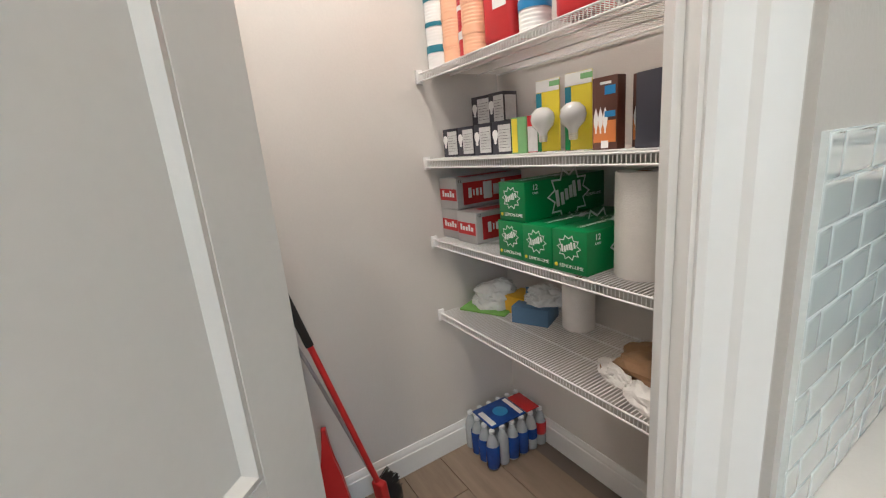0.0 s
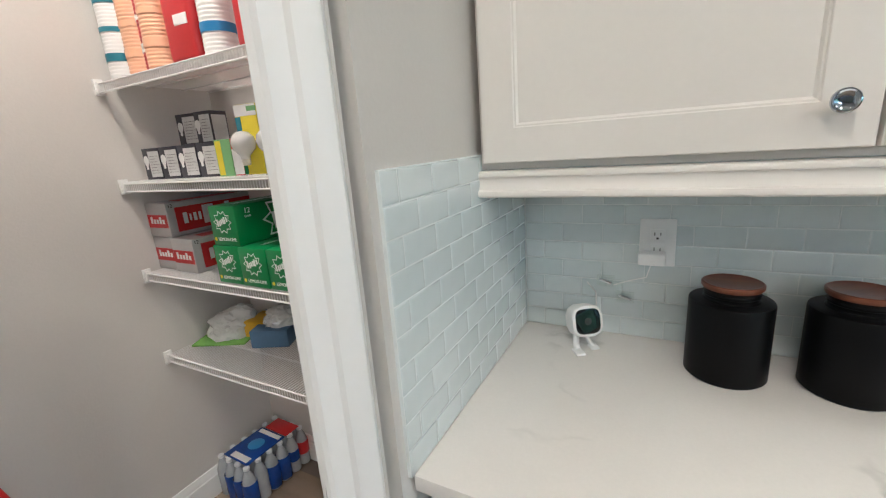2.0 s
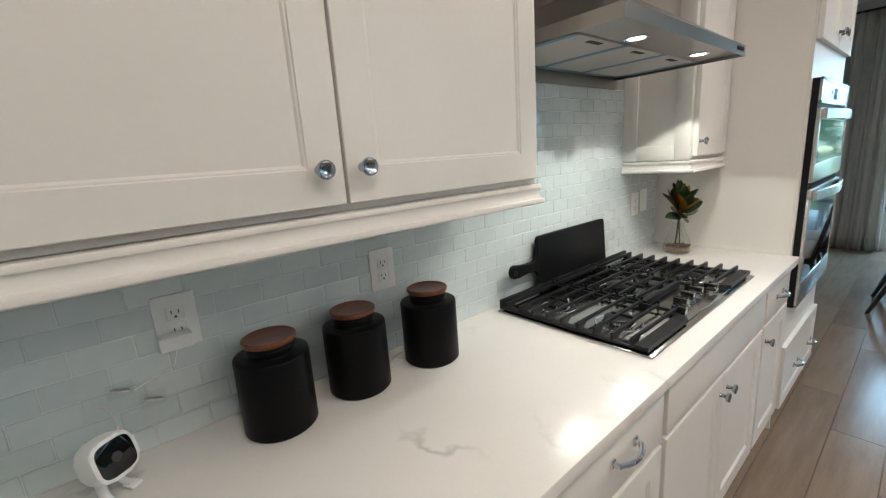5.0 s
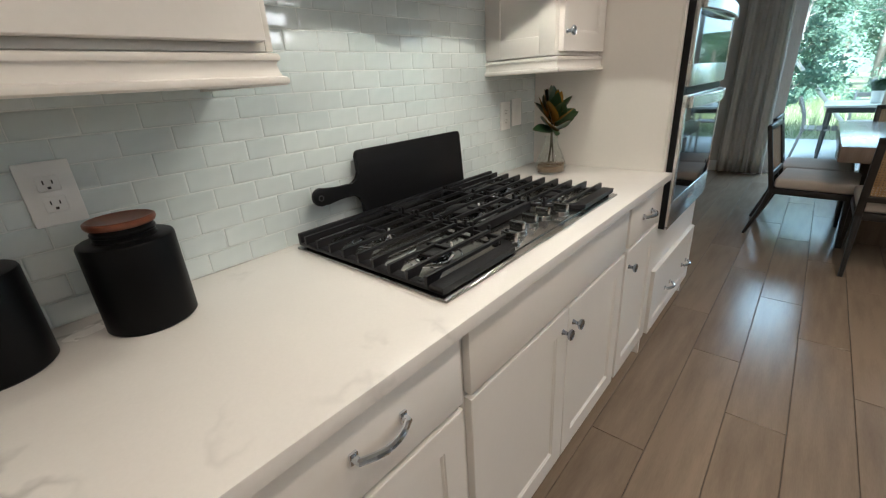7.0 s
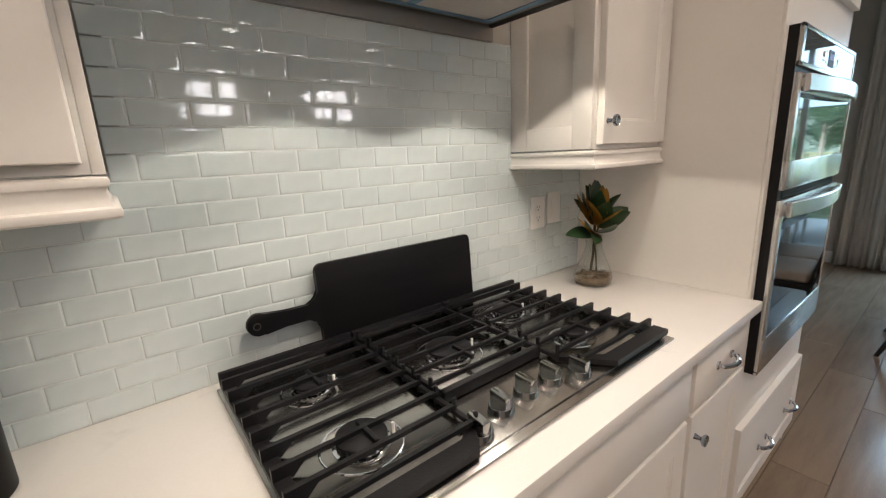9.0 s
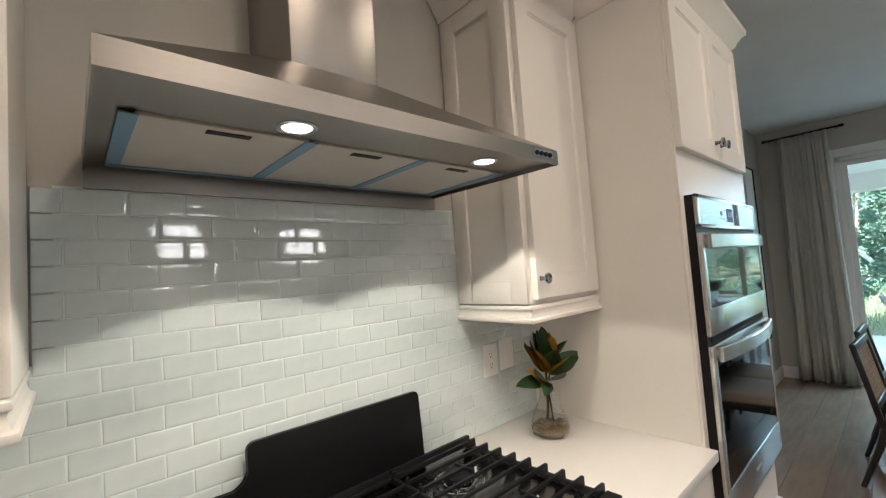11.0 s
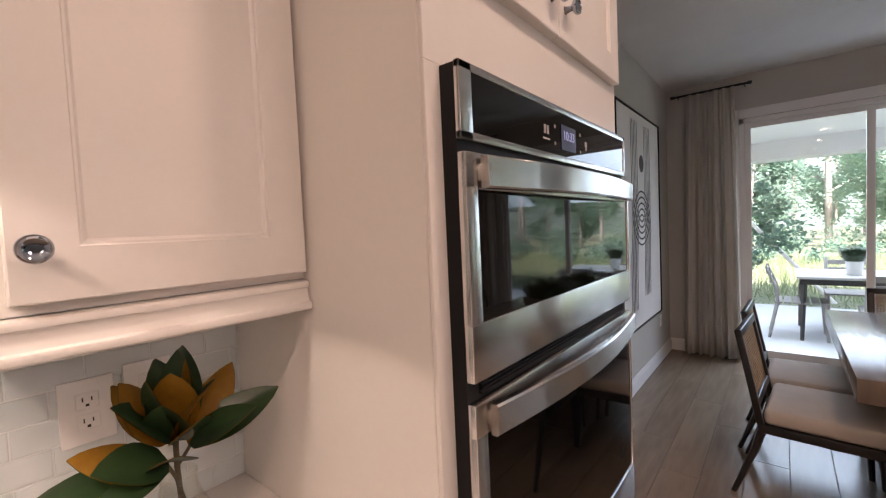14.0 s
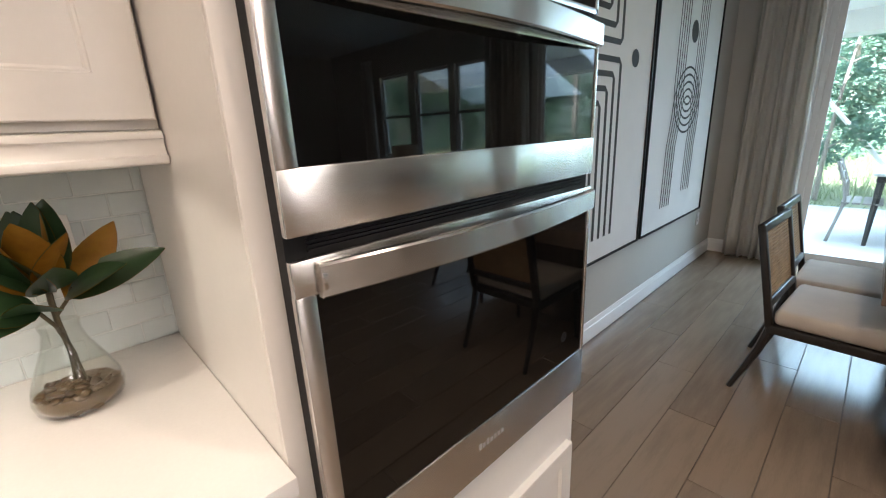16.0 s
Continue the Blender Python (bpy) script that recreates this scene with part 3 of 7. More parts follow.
def shaker(name, x0, x1, z0, z1, yf, parent, t=0.02, stile=0.066, flat=False, rec=0.007):
    """A door whose front is at yf: frame of stiles and rails round a recessed panel."""
    b = B()
    if flat:
        b.box(x0, x1, yf, yf + t, z0, z1, 0.0025)
        return part(name, b, M["cabinet"], parent, "", 35)
    s, e = stile, 0.0018
    # the frame: one ring with eased edges
    loops = []
    for dx, y in ((0, yf + t), (0, yf + e), (e, yf), (s - e, yf), (s, yf + e), (s, yf + t - 0.003)):
        loops.append([b.bm.verts.new(p) for p in ((x0 + dx, y, z0 + dx), (x1 - dx, y, z0 + dx), (x1 - dx, y, z1 - dx), (x0 + dx, y, z1 - dx))])
    for la, lb in zip(loops, loops[1:] + loops[:1]):
        for q in range(4):
            r = (q + 1) % 4
            b.bm.faces.new((la[q], la[r], lb[r], lb[q]))
    d = part(name, b, M["cabinet"], parent)
    b = B()
    loops = []
    for dx, y in ((s - 0.003, yf + t - 0.004), (s - 0.003, yf + rec * 0.4), (s + 0.003, yf + rec * 0.45), (s + 0.007, yf + rec)):
        loops.append([b.bm.verts.new(p) for p in ((x0 + dx, y, z0 + dx), (x1 - dx, y, z0 + dx), (x1 - dx, y, z1 - dx), (x0 + dx, y, z1 - dx))])
    for la, lb in zip(loops, loops[1:]):
        for q in range(4):
            r = (q + 1) % 4
            b.bm.faces.new((la[q], la[r], lb[r], lb[q]))
    b.bm.faces.new(loops[-1])
    b.bm.faces.new(loops[0])
    part("recessed_panel", b, M["cabinet"], d)
    return d


RAIL = [(0.0, 1.327), (0.030, 1.327), (0.034, 1.330), (0.035, 1.335), (0.033, 1.340), (0.027, 1.3425), (0.024, 1.350), (0.022, 1.360), (0.0235, 1.366), (0.027, 1.368), (0.028, 1.373), (0.026, 1.378), (0.018, 1.380), (0.0, 1.380)]
CROWN = [(0.0, 2.40), (0.006, 2.40), (0.010, 2.415), (0.022, 2.425), (0.030, 2.445), (0.046, 2.468), (0.060, 2.478), (0.062, 2.50), (0.0, 2.50)]


def upper_cabinet(label, x0, x1, doors, yb=-0.297, z0=1.382, z1=2.41, side=None):
    c = thing("wall_cabinet", label, "cabinet", 0, 0, 0)
    b = B()
    b.box(x0, x1, yb, 0.006, z0, z1, 0.001, 1)
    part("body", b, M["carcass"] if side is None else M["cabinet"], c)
    return c


# wall cabinet by the pantry
cab1 = upper_cabinet("white shaker wall cabinet with two doors and light rail", 0.002, 1.152, 2)
for x0, x1, kx in ((0.014, 0.590, 0.545), (0.596, 1.145, 0.628)):
    d = shaker("cabinet_door", x0, x1, 1.396, 2.385, -0.318, cab1)
    part("knob", knob_bm(kx, -0.318, 1.459), M["cabinet_knob"], d, "polished chrome knob", 40)
b = B()
b.sweep([(1.152, 0.0), (1.152, -0.297), (-0.006, -0.297)][::-1], [(o - 0.012, z) for o, z in RAIL])
part("light_rail", b, M["cabinet"], cab1, "white moulded light rail", 40)
b = B()
b.sweep([(0.002, -0.297), (1.152, -0.297), (1.152, 0.0)], CROWN)
part("crown", b, M["cabinet"], cab1, "", 40)
# end panel of the cabinet's open side
b = B()
b.box(1.1522, 1.166, -0.297, 0.0, 1.382, 2.40, 0.0015)
part("end_panel", b, M["cabinet"], cab1, "", 35)

# narrow wall cabinet beside the ovens
cab2 = upper_cabinet("narrow white shaker wall cabinet beside the oven tower", 2.2505, 2.643, 1, side=1)
d = shaker("cabinet_door", 2.266, 2.637, 1.396, 2.385, -0.318, cab2)
part("knob", knob_bm(2.288, -0.318, 1.459), M["cabinet_knob"], d, "polished chrome knob", 40)
b = B()
for y0, y1, z0, z1 in ((-0.297, -0.233, 1.384, 2.40), (-0.066, 0.0, 1.384, 2.40), (-0.233, -0.066, 1.384, 1.45), (-0.233, -0.066, 2.335, 2.40)):
    b.box(2.239, 2.250, y0, y1, z0, z1, 0.0015)
part("end_panel", b, M["cabinet"], cab2, "", 35)
b = B()
b.sweep([(2.250, 0.0), (2.250, -0.297), (2.643, -0.297)], [(o - 0.012, z) for o, z in RAIL])
part("light_rail", b, M["cabinet"], cab2, "white moulded light rail", 40)
b = B()
b.sweep([(2.239, 0.0), (2.239, -0.297), (2.643, -0.297)], CROWN)
part("crown", b, M["cabinet"], cab2, "", 40)

# ---- base cabinets ----
YD = -0.617


def base_cabinet(label, x0, x1):
    c = thing("base_cabinet", label, "cabinet", 0, 0, 0)
    b = B()
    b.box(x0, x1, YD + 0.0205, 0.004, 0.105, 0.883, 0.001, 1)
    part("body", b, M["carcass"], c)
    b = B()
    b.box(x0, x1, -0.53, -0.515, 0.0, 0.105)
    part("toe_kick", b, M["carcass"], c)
    return c


for x0, x1 in ((0.0, 0.632), (0.634, 1.266)):
    c = base_cabinet("white base cabinet with three drawers", x0, x1)
    for z0, z1 in ((0.705, 0.868), (0.415, 0.690), (0.120, 0.400)):
        d = shaker("drawer", x0 + 0.012, x1 - 0.012, z0, z1, YD, c, flat=z0 > 0.6)
        part("pull", arch_pull((x0 + x1) / 2 + 0.09, YD, (z0 + z1) / 2 + 0.01), M["chrome"], d, "polished chrome arched pull", 40)
c = base_cabinet("white base cabinet under the cooktop with two doors", 1.268, 2.228)
shaker("false_front", 1.282, 2.216, 0.705, 0.868, YD, c, flat=True)
for x0, x1, kx in ((1.282, 1.746, 1.716), (1.752, 2.216, 1.785)):
    d = shaker("cabinet_door", x0, x1, 0.120, 0.692, YD, c)
    part("knob", knob_bm(kx, YD, 0.628), M["cabinet_knob"], d, "polished chrome knob", 40)
c = base_cabinet("white base cabinet with one drawer and one door", 2.230, 2.643)
d = shaker("drawer", 2.244, 2.632, 0.705, 0.868, YD, c, flat=True)
part("pull", arch_pull(2.438, YD, 0.790, 0.10), M["chrome"], d, "polished chrome arched pull", 40)
d = shaker("cabinet_door", 2.244, 2.632, 0.120, 0.692, YD, c)
part("knob", knob_bm(2.276, YD, 0.622), M["cabinet_knob"], d, "polished chrome knob", 40)

# worktop with the cooktop let in from above
b = B()
b.box(-0.0012, 2.6445, -0.641, 0.0012, 0.884, 0.914, 0.0015)
tagged(part("worktop", b, M["quartz"], None, "", 35), "white quartz worktop with faint grey veins", "worktop")

# ---- oven tower ----
TX0, TX1 = 2.646, 3.452
tower = thing("oven_cabinet", "tall white cabinet housing the built-in double oven", "cabinet")
b = B()
b.box(TX0, TX0 + 0.02, -0.600, 0.004, 0.0, 2.41, 0.001, 1)
part("side_panel", b, M["cabinet"], tower)
b = B()
b.box(TX1, TX1 + 0.02, -0.600, 0.004, 0.0, 2.41, 0.001, 1)
part("side_panel", b, M["cabinet"], tower)
b = B()
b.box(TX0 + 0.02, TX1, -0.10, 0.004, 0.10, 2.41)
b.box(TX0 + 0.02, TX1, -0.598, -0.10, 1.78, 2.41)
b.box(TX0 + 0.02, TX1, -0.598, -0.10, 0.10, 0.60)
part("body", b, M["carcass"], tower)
b = B()
b.box(TX0 + 0.0005, TX1 + 0.0195, -0.608, -0.6005, 1.690, 2.41, 0.001, 1)
b.box(TX0 + 0.0005, TX1 + 0.0195, -0.608, -0.6005, 0.105, 0.655, 0.001, 1)
b.box(TX0 + 0.0005, 2.690, -0.608, -0.6005, 0.655, 1.690, 0.001, 1)
b.box(3.425, TX1 + 0.0195, -0.608, -0.6005, 0.655, 1.690, 0.001, 1)
part("face_frame", b, M["cabinet"], tower)
for x0, x1, kx in ((2.652, 3.046, 3.015), (3.052, 3.446, 3.083)):
    d = shaker("cabinet_door", x0, x1, 1.840, 2.385, -0.629, tower)
    part("knob", knob_bm(kx, -0.629, 1.905), M["cabinet_knob"], d, "polished chrome knob", 40)
b = B()
b.sweep([(TX0, -0.32), (TX0, -0.608), (TX1 + 0.02, -0.608), (TX1 + 0.02, 0.0)], CROWN)
part("crown", b, M["cabinet"], tower, "", 40)
d = shaker("drawer", 2.656, 3.442, 0.120, 0.452, -0.629, tower, flat=False, stile=0.055)
for kx in (2.93, 3.27):
    part("pull", arch_pull(kx, -0.629, 0.275, 0.09), M["chrome"], d, "polished chrome arched pull", 40)
b = B()
b.box(TX0, TX1 + 0.02, -0.53, -0.515, 0.0, 0.105)
part("toe_kick", b, M["carcass"], tower)

# ---- double oven ----
OX0, OX1, OY = 2.678, 3.436, -0.642
oven = thing("double_oven", "stainless steel double wall oven with black glass doors", "oven")
b = B()
b.box(OX0 + 0.001, OX1 - 0.001, OY + 0.0095, -0.12, 0.652, 1.688)
part("chassis", b, M["black"], oven)
# control panel
b = B()
zc0, zc1 = 1.583, 1.690
b.box(OX0, OX1, OY, OY + 0.009, zc0, zc0 + 0.012, 0.0015)
b.box(OX0, OX1, OY, OY + 0.009, zc1 - 0.012, zc1, 0.0015)
b.box(OX0, OX0 + 0.030, OY, OY + 0.009, zc0, zc1, 0.0015)
b.box(OX1 - 0.012, OX1, OY, OY + 0.009, zc0, zc1, 0.0015)
cp = part("control_panel", b, M["steel"], oven, "brushed steel control panel frame", 35)
b = B()
b.box(OX0 + 0.028, OX1 - 0.010, OY + 0.002, OY + 0.0088, zc0 + 0.010, zc1 - 0.010)
part("panel_glass", b, M["black_glass"], cp, "black glass control panel")
b = B()
b.box(3.014, 3.087, OY + 0.0008, OY + 0.0022, 1.608, 1.657)
part("display", b, M["screen"], cp, "dim blue clock display")
text("clock_digits", "10:33", 0.026, M["clock"], cp, Matrix.Translation((3.051, OY + 0.0005, 1.636)) @ FACE_S, "blue clock digits")
for lx, lz, lw, lh in ((2.941, 1.637, 0.008, 0.016), (2.953, 1.637, 0.008, 0.016), (2.947, 1.620, 0.028, 0.003), (2.985, 1.648, 0.006, 0.006), (2.985, 1.616, 0.006, 0.006), (3.113, 1.650, 0.006, 0.006), (3.113, 1.614, 0.006, 0.006), (3.146, 1.634, 0.014, 0.010), (3.146, 1.624, 0.006, 0.008)):
    b = B()
    b.box(lx - lw / 2, lx + lw / 2, OY + 0.001, OY + 0.0022, lz - lh / 2, lz + lh / 2)
    part("legend", b, M["led"], cp, "small grey symbol")


def oven_door(name, z0, z1, top, bot, glass_l, glass_r):
    b = B()
    y0, y1 = OY - 0.006, OY + 0.009
    b.box(OX0, OX1, y0, y1, z0, z0 + bot, 0.003)
    d = part(name, b, M["steel"], oven, "brushed steel oven door", 35)
    b = B()
    b.box(OX0, OX1, y0 + 0.0006, y1, z1 - top, z1, 0.003)
    part("top_rail", b, M["steel"], d, "", 35)
    b = B()
    b.box(OX0, OX0 + glass_l, y0 + 0.0003, y1, z0 + bot - 0.003, z1 - top + 0.003, 0.002)
    part("stile", b, M["steel"], d, "", 35)
    b = B()
    b.box(OX1 - glass_r, OX1, y0 + 0.0003, y1, z0 + bot - 0.003, z1 - top + 0.003, 0.002)
    part("stile", b, M["steel"], d, "", 35)
    b = B()
    b.box(OX0 + glass_l - 0.002, OX1 - glass_r + 0.002, y0 + 0.0035, y1 - 0.004, z0 + bot - 0.002, z1 - top + 0.002)
    part("door_glass", b, M["black_glass"], d, "black glass oven window")
    # bowed handle
    hz = z1 - 0.028
    b = B()
    n = 16
    vs = []
    for i in range(n + 1):
        a = i / n
        x = OX0 + 0.030 + (OX1 - OX0 - 0.046) * a
        bow = 0.014 + 0.030 * math.sin(math.pi * a)
        yy = y0 - bow
        vs.append([b.bm.verts.new(p) for p in ((x, yy, hz - 0.023), (x, yy - 0.003, hz - 0.020), (x, yy - 0.003, hz + 0.020), (x, yy, hz + 0.023), (x, yy + 0.010, hz + 0.023), (x, yy + 0.010, hz - 0.023))])
    for r0, r1 in zip(vs, vs[1:]):
        for i in range(6):
            j = (i + 1) % 6
            b.bm.faces.new((r0[i], r1[i], r1[j], r0[j]))
    b.bm.faces.new(vs[0])
    b.bm.faces.new(vs[-1][::-1])
    for x in (OX0 + 0.041, OX1 - 0.027):
        b.box(x - 0.010, x + 0.010, y0 - 0.018, y0 + 0.002, hz - 0.012, hz + 0.012, 0.002)
    part("handle", b, M["steel"], d, "bowed brushed steel handle", 35)
    return d


oven_door("upper_door", 1.243, 1.566, 0.052, 0.083, 0.028, 0.010)
low = oven_door("lower_door", 0.664, 1.213, 0.050, 0.112, 0.028, 0.011)
b = B()
b.box(OX0, OX1, OY, OY + 0.009, 0.650, 0.660, 0.0015)
part("bottom_trim", b, M["steel"], oven)
b = B()
for i in range(4):
    b.box(OX0 + 0.03, OX1 - 0.03, OY + 0.004, OY + 0.009, 1.219 + i * 0.006, 1.222 + i * 0.006)
part("vent", b, M["black"], oven, "black slotted vent")
b = B()
b.lathe([(0, 0), (0.020, 0), (0.020, 0.0012), (0, 0.0014)], 28, pose(3.338, OY - 0.0002, 0.846, 90, 0, 0))
em = part("badge", b, M["emblem"], low, "round silver badge", 30)
b = B()
b.lathe([(0, 0), (0.0135, 0), (0.0135, 0.001), (0, 0.001)], 28, pose(3.338, OY - 0.0016, 0.846, 90, 0, 0))
for k in range(4):
    a = math.pi / 2 * k + 0.6
    b.box(-0.0025, 0.0025, -0.0006, 0.0006, 0.003, 0.011, m=Matrix.Translation((3.338, OY - 0.003, 0.846)) @ pose(0, 0, 0, 0, math.degrees(a), 0))
part("badge_face", b, M["black"], low)
b = B()
for i in range(7):
    b.box(3.008 + i * 0.012, 3.016 + i * 0.012, OY - 0.0072, OY - 0.0055, 0.720, 0.730 + (0.004 if i in (0, 2) else 0))
part("nameplate", b, M["led"], low, "small grey raised nameplate")

# ---- range hood ----
hood = thing("range_hood", "stainless steel chimney range hood with two lamps", "range hood")
HX0, HX1, HY, HZ0, HZ1 = 1.243, 2.150, -0.494, 1.750, 1.786
CX0, CX1, CY = 1.572, 1.785, -0.245
b = B()
bm = b.bm
lo = [bm.verts.new(p) for p in ((HX0, HY, HZ0), (HX1, HY, HZ0), (HX1, 0.006, HZ0), (HX0, 0.006, HZ0))]
mid = [bm.verts.new(p) for p in ((HX0, HY, HZ1), (HX1, HY, HZ1), (HX1, 0.006, HZ1), (HX0, 0.006, HZ1))]
hi = [bm.verts.new(p) for p in ((CX0 - 0.004, CY - 0.004, 1.958), (CX1 + 0.004, CY - 0.004, 1.958), (CX1 + 0.004, 0.006, 1.958), (CX0 - 0.004, 0.006, 1.958))]
HU = HZ0 + 0.012
rim = [bm.verts.new(p) for p in ((HX0 + 0.003, HY + 0.003, HZ0), (HX1 - 0.003, HY + 0.003, HZ0), (HX1 - 0.003, 0.003, HZ0), (HX0 + 0.003, 0.003, HZ0))]
riu = [bm.verts.new((v.co.x, v.co.y, HU)) for v in rim]
inn = [bm.verts.new(p) for p in ((HX0 + 0.05, HY + 0.15, HU), (HX1 - 0.05, HY + 0.15, HU), (HX1 - 0.05, -0.03, HU), (HX0 + 0.05, -0.03, HU))]
inu = [bm.verts.new((v.co.x, v.co.y, HU + 0.012)) for v in inn]
for q in range(4):
    r = (q + 1) % 4
    bm.faces.new((lo[q], lo[r], mid[r], mid[q]))
    bm.faces.new((mid[q], mid[r], hi[r], hi[q]))
    bm.faces.new((lo[r], lo[q], rim[q], rim[r]))
    bm.faces.new((rim[r], rim[q], riu[q], riu[r]))
    bm.faces.new((riu[r], riu[q], inn[q], inn[r]))
    bm.faces.new((inn[r], inn[q], inu[q], inu[r]))
bm.faces.new(hi)
bm.faces.new(inu)
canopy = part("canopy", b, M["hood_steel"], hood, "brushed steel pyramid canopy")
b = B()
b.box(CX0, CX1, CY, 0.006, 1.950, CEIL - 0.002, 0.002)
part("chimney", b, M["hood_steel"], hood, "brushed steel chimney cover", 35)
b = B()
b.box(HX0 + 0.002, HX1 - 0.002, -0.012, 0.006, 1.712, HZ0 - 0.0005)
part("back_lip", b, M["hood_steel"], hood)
fw = (HX1 - HX0 - 0.10) / 3
for i in range(3):
    x0 = HX0 + 0.05 + i * fw
    b = B()
    b.box(x0 + 0.004, x0 + fw - 0.004, HY + 0.155, -0.034, HU - 0.004, HU + 0.010, 0.002)
    f = part("filter", b, M["film"], hood, "filter covered in white protective film")
    b = B()
    b.box(x0 + fw / 2 - 0.035, x0 + fw / 2 + 0.035, HY + 0.172, HY + 0.190, HU - 0.0055, HU - 0.0035, 0.0008)
    part("latch", b, M["black"], f, "dark latch")
for x in (HX0 + 0.045, HX0 + 0.05 + fw, HX0 + 0.05 + 2 * fw, HX1 - 0.045):
    b = B()
    b.box(x - 0.012, x + 0.012, HY + 0.150, -0.028, HU - 0.0062, HU - 0.0046)
    part("tape", b, M["tape"], hood, "strip of blue tape")
for y in (-0.032,):
    b = B()
    b.box(HX0 + 0.04, HX1 - 0.04, y - 0.010, y + 0.004, HU - 0.0078, HU - 0.0064)
    part("tape", b, M["tape"], hood, "strip of blue tape")
for lx, ly in HOOD_LIGHTS:
    b = B()
    b.lathe([(0.024, 0), (0.034, 0), (0.034, -0.003), (0.027, -0.004), (0.024, -0.001)], 32, pose(lx, ly, HU - 0.0005))
    lr = part("lamp_rim", b, M["chrome"], hood, "", 30)
    b = B()
    b.lathe([(0, 0.003), (0.0238, 0.003), (0.0238, 0.0), (0, 0.0)], 32, pose(lx, ly, HU - 0.0036))
    part("lamp_lens", b, M["hood_glow"], lr, "glowing round lamp lens")
for i in range(4):
    b = B()
    b.lathe([(0, 0), (0.0062, 0), (0.0055, 0.004), (0, 0.0045)], 16, pose(2.06 + i * 0.018, HY, 1.770, 90, 0, 0))
    part("button", b, M["black"], hood, "", 30)
b = B()
b.box(2.048, 2.126, HY - 0.0012, HY + 0.001, 1.760, 1.780, 0.0005)
part("button_plate", b, M["chrome"], hood)

# ---- cooktop ----
ck = thing("gas_cooktop", "stainless steel five-burner gas cooktop with black iron grates", "cooktop")
KX0, KX1, KY0, KY1 = 1.270, 2.194, -0.577, -0.040
b = B()
b.box(KX0, KX1, KY0, KY1, 0.9145, 0.9215, 0.003)
b.box(KX0 + 0.02, KX1 - 0.02, KY0 + 0.02, KY1 - 0.02, 0.9215, 0.9255, 0.003)
part("steel_top", b, M["cooktop_steel"], ck, "brushed steel cooktop plate", 35)
ZP = 0.9255
for bx, by, br in ((1.420, -0.190, 0.034), (1.420, -0.410, 0.043), (1.728, -0.262, 0.054), (2.010, -0.190, 0.043), (2.010, -0.410, 0.030)):
    b = B()
    prof = [(0, 0), (br + 0.006, 0), (br + 0.006, 0.003), (br - 0.001, 0.005), (br - 0.003, 0.014), (0, 0.014)]
    b.lathe(prof, 32, pose(bx, by, ZP))
    bu = part("burner", b, M["chrome"], ck, "polished burner base", 30)
    b = B()
    for r0 in (br + 0.026,):
        b.lathe([(r0 - 0.0022, 0), (r0 - 0.001, 0.0016), (r0 + 0.001, 0.0016), (r0 + 0.0022, 0)], 48, pose(bx, by, ZP))
    part("drip_ring", b, M["chrome"], bu, "thin polished ring in the steel", 40)
    b = B()
    for k in range(20):
        a = 2 * math.pi * k / 20
        b.box(br - 0.004, br + 0.001, -0.0016, 0.0016, 0.005, 0.0135, m=pose(bx, by, ZP, 0, 0, math.degrees(a)))
    part("flame_ports", b, M["knob"], bu)
    b = B()
    b.lathe([(0, 0.0135), (br - 0.001, 0.0135), (br + 0.001, 0.0160), (br, 0.0195), (br - 0.004, 0.0215), (0, 0.0225)], 32, pose(bx, by, ZP))
    part("burner_cap", b, M["iron"], bu, "matte black burner cap", 30)
    b = B()
    b.cyl(0.003, 0, 0.02, 10, pose(bx + br + 0.012, by - 0.01, ZP))
    part("igniter", b, M["plate"], bu)

GZ0, GZ1 = 0.937, 0.956


def wedge_bar(b, p, q, h0, h1, w=0.005):
    """A grate bar from p to q, deep at its outer end."""
    (x0, y0), (x1, y1) = p, q
    d = Vector((x1 - x0, y1 - y0)).normalized()
    n = Vector((-d.y, d.x)) * w
    pts = [(0.0, GZ1 - h0), (0.0, GZ1), (1.0, GZ1), (1.0, GZ1 - h1), (0.16, GZ1 - h1), (0.10, GZ1 - h0)]
    L = Vector((x1 - x0, y1 - y0))
    vs = []
    for s in (-1, 1):
        vs.append([b.bm.verts.new((x0 + L.x * f + s * n.x, y0 + L.y * f + s * n.y, z)) for f, z in pts])
    b.bm.faces.new(vs[0])
    b.bm.faces.new(vs[1][::-1])
    k = len(pts)
    for i in range(k):
        j = (i + 1) % k
        b.bm.faces.new((vs[0][i], vs[1][i], vs[1][j], vs[0][j]))


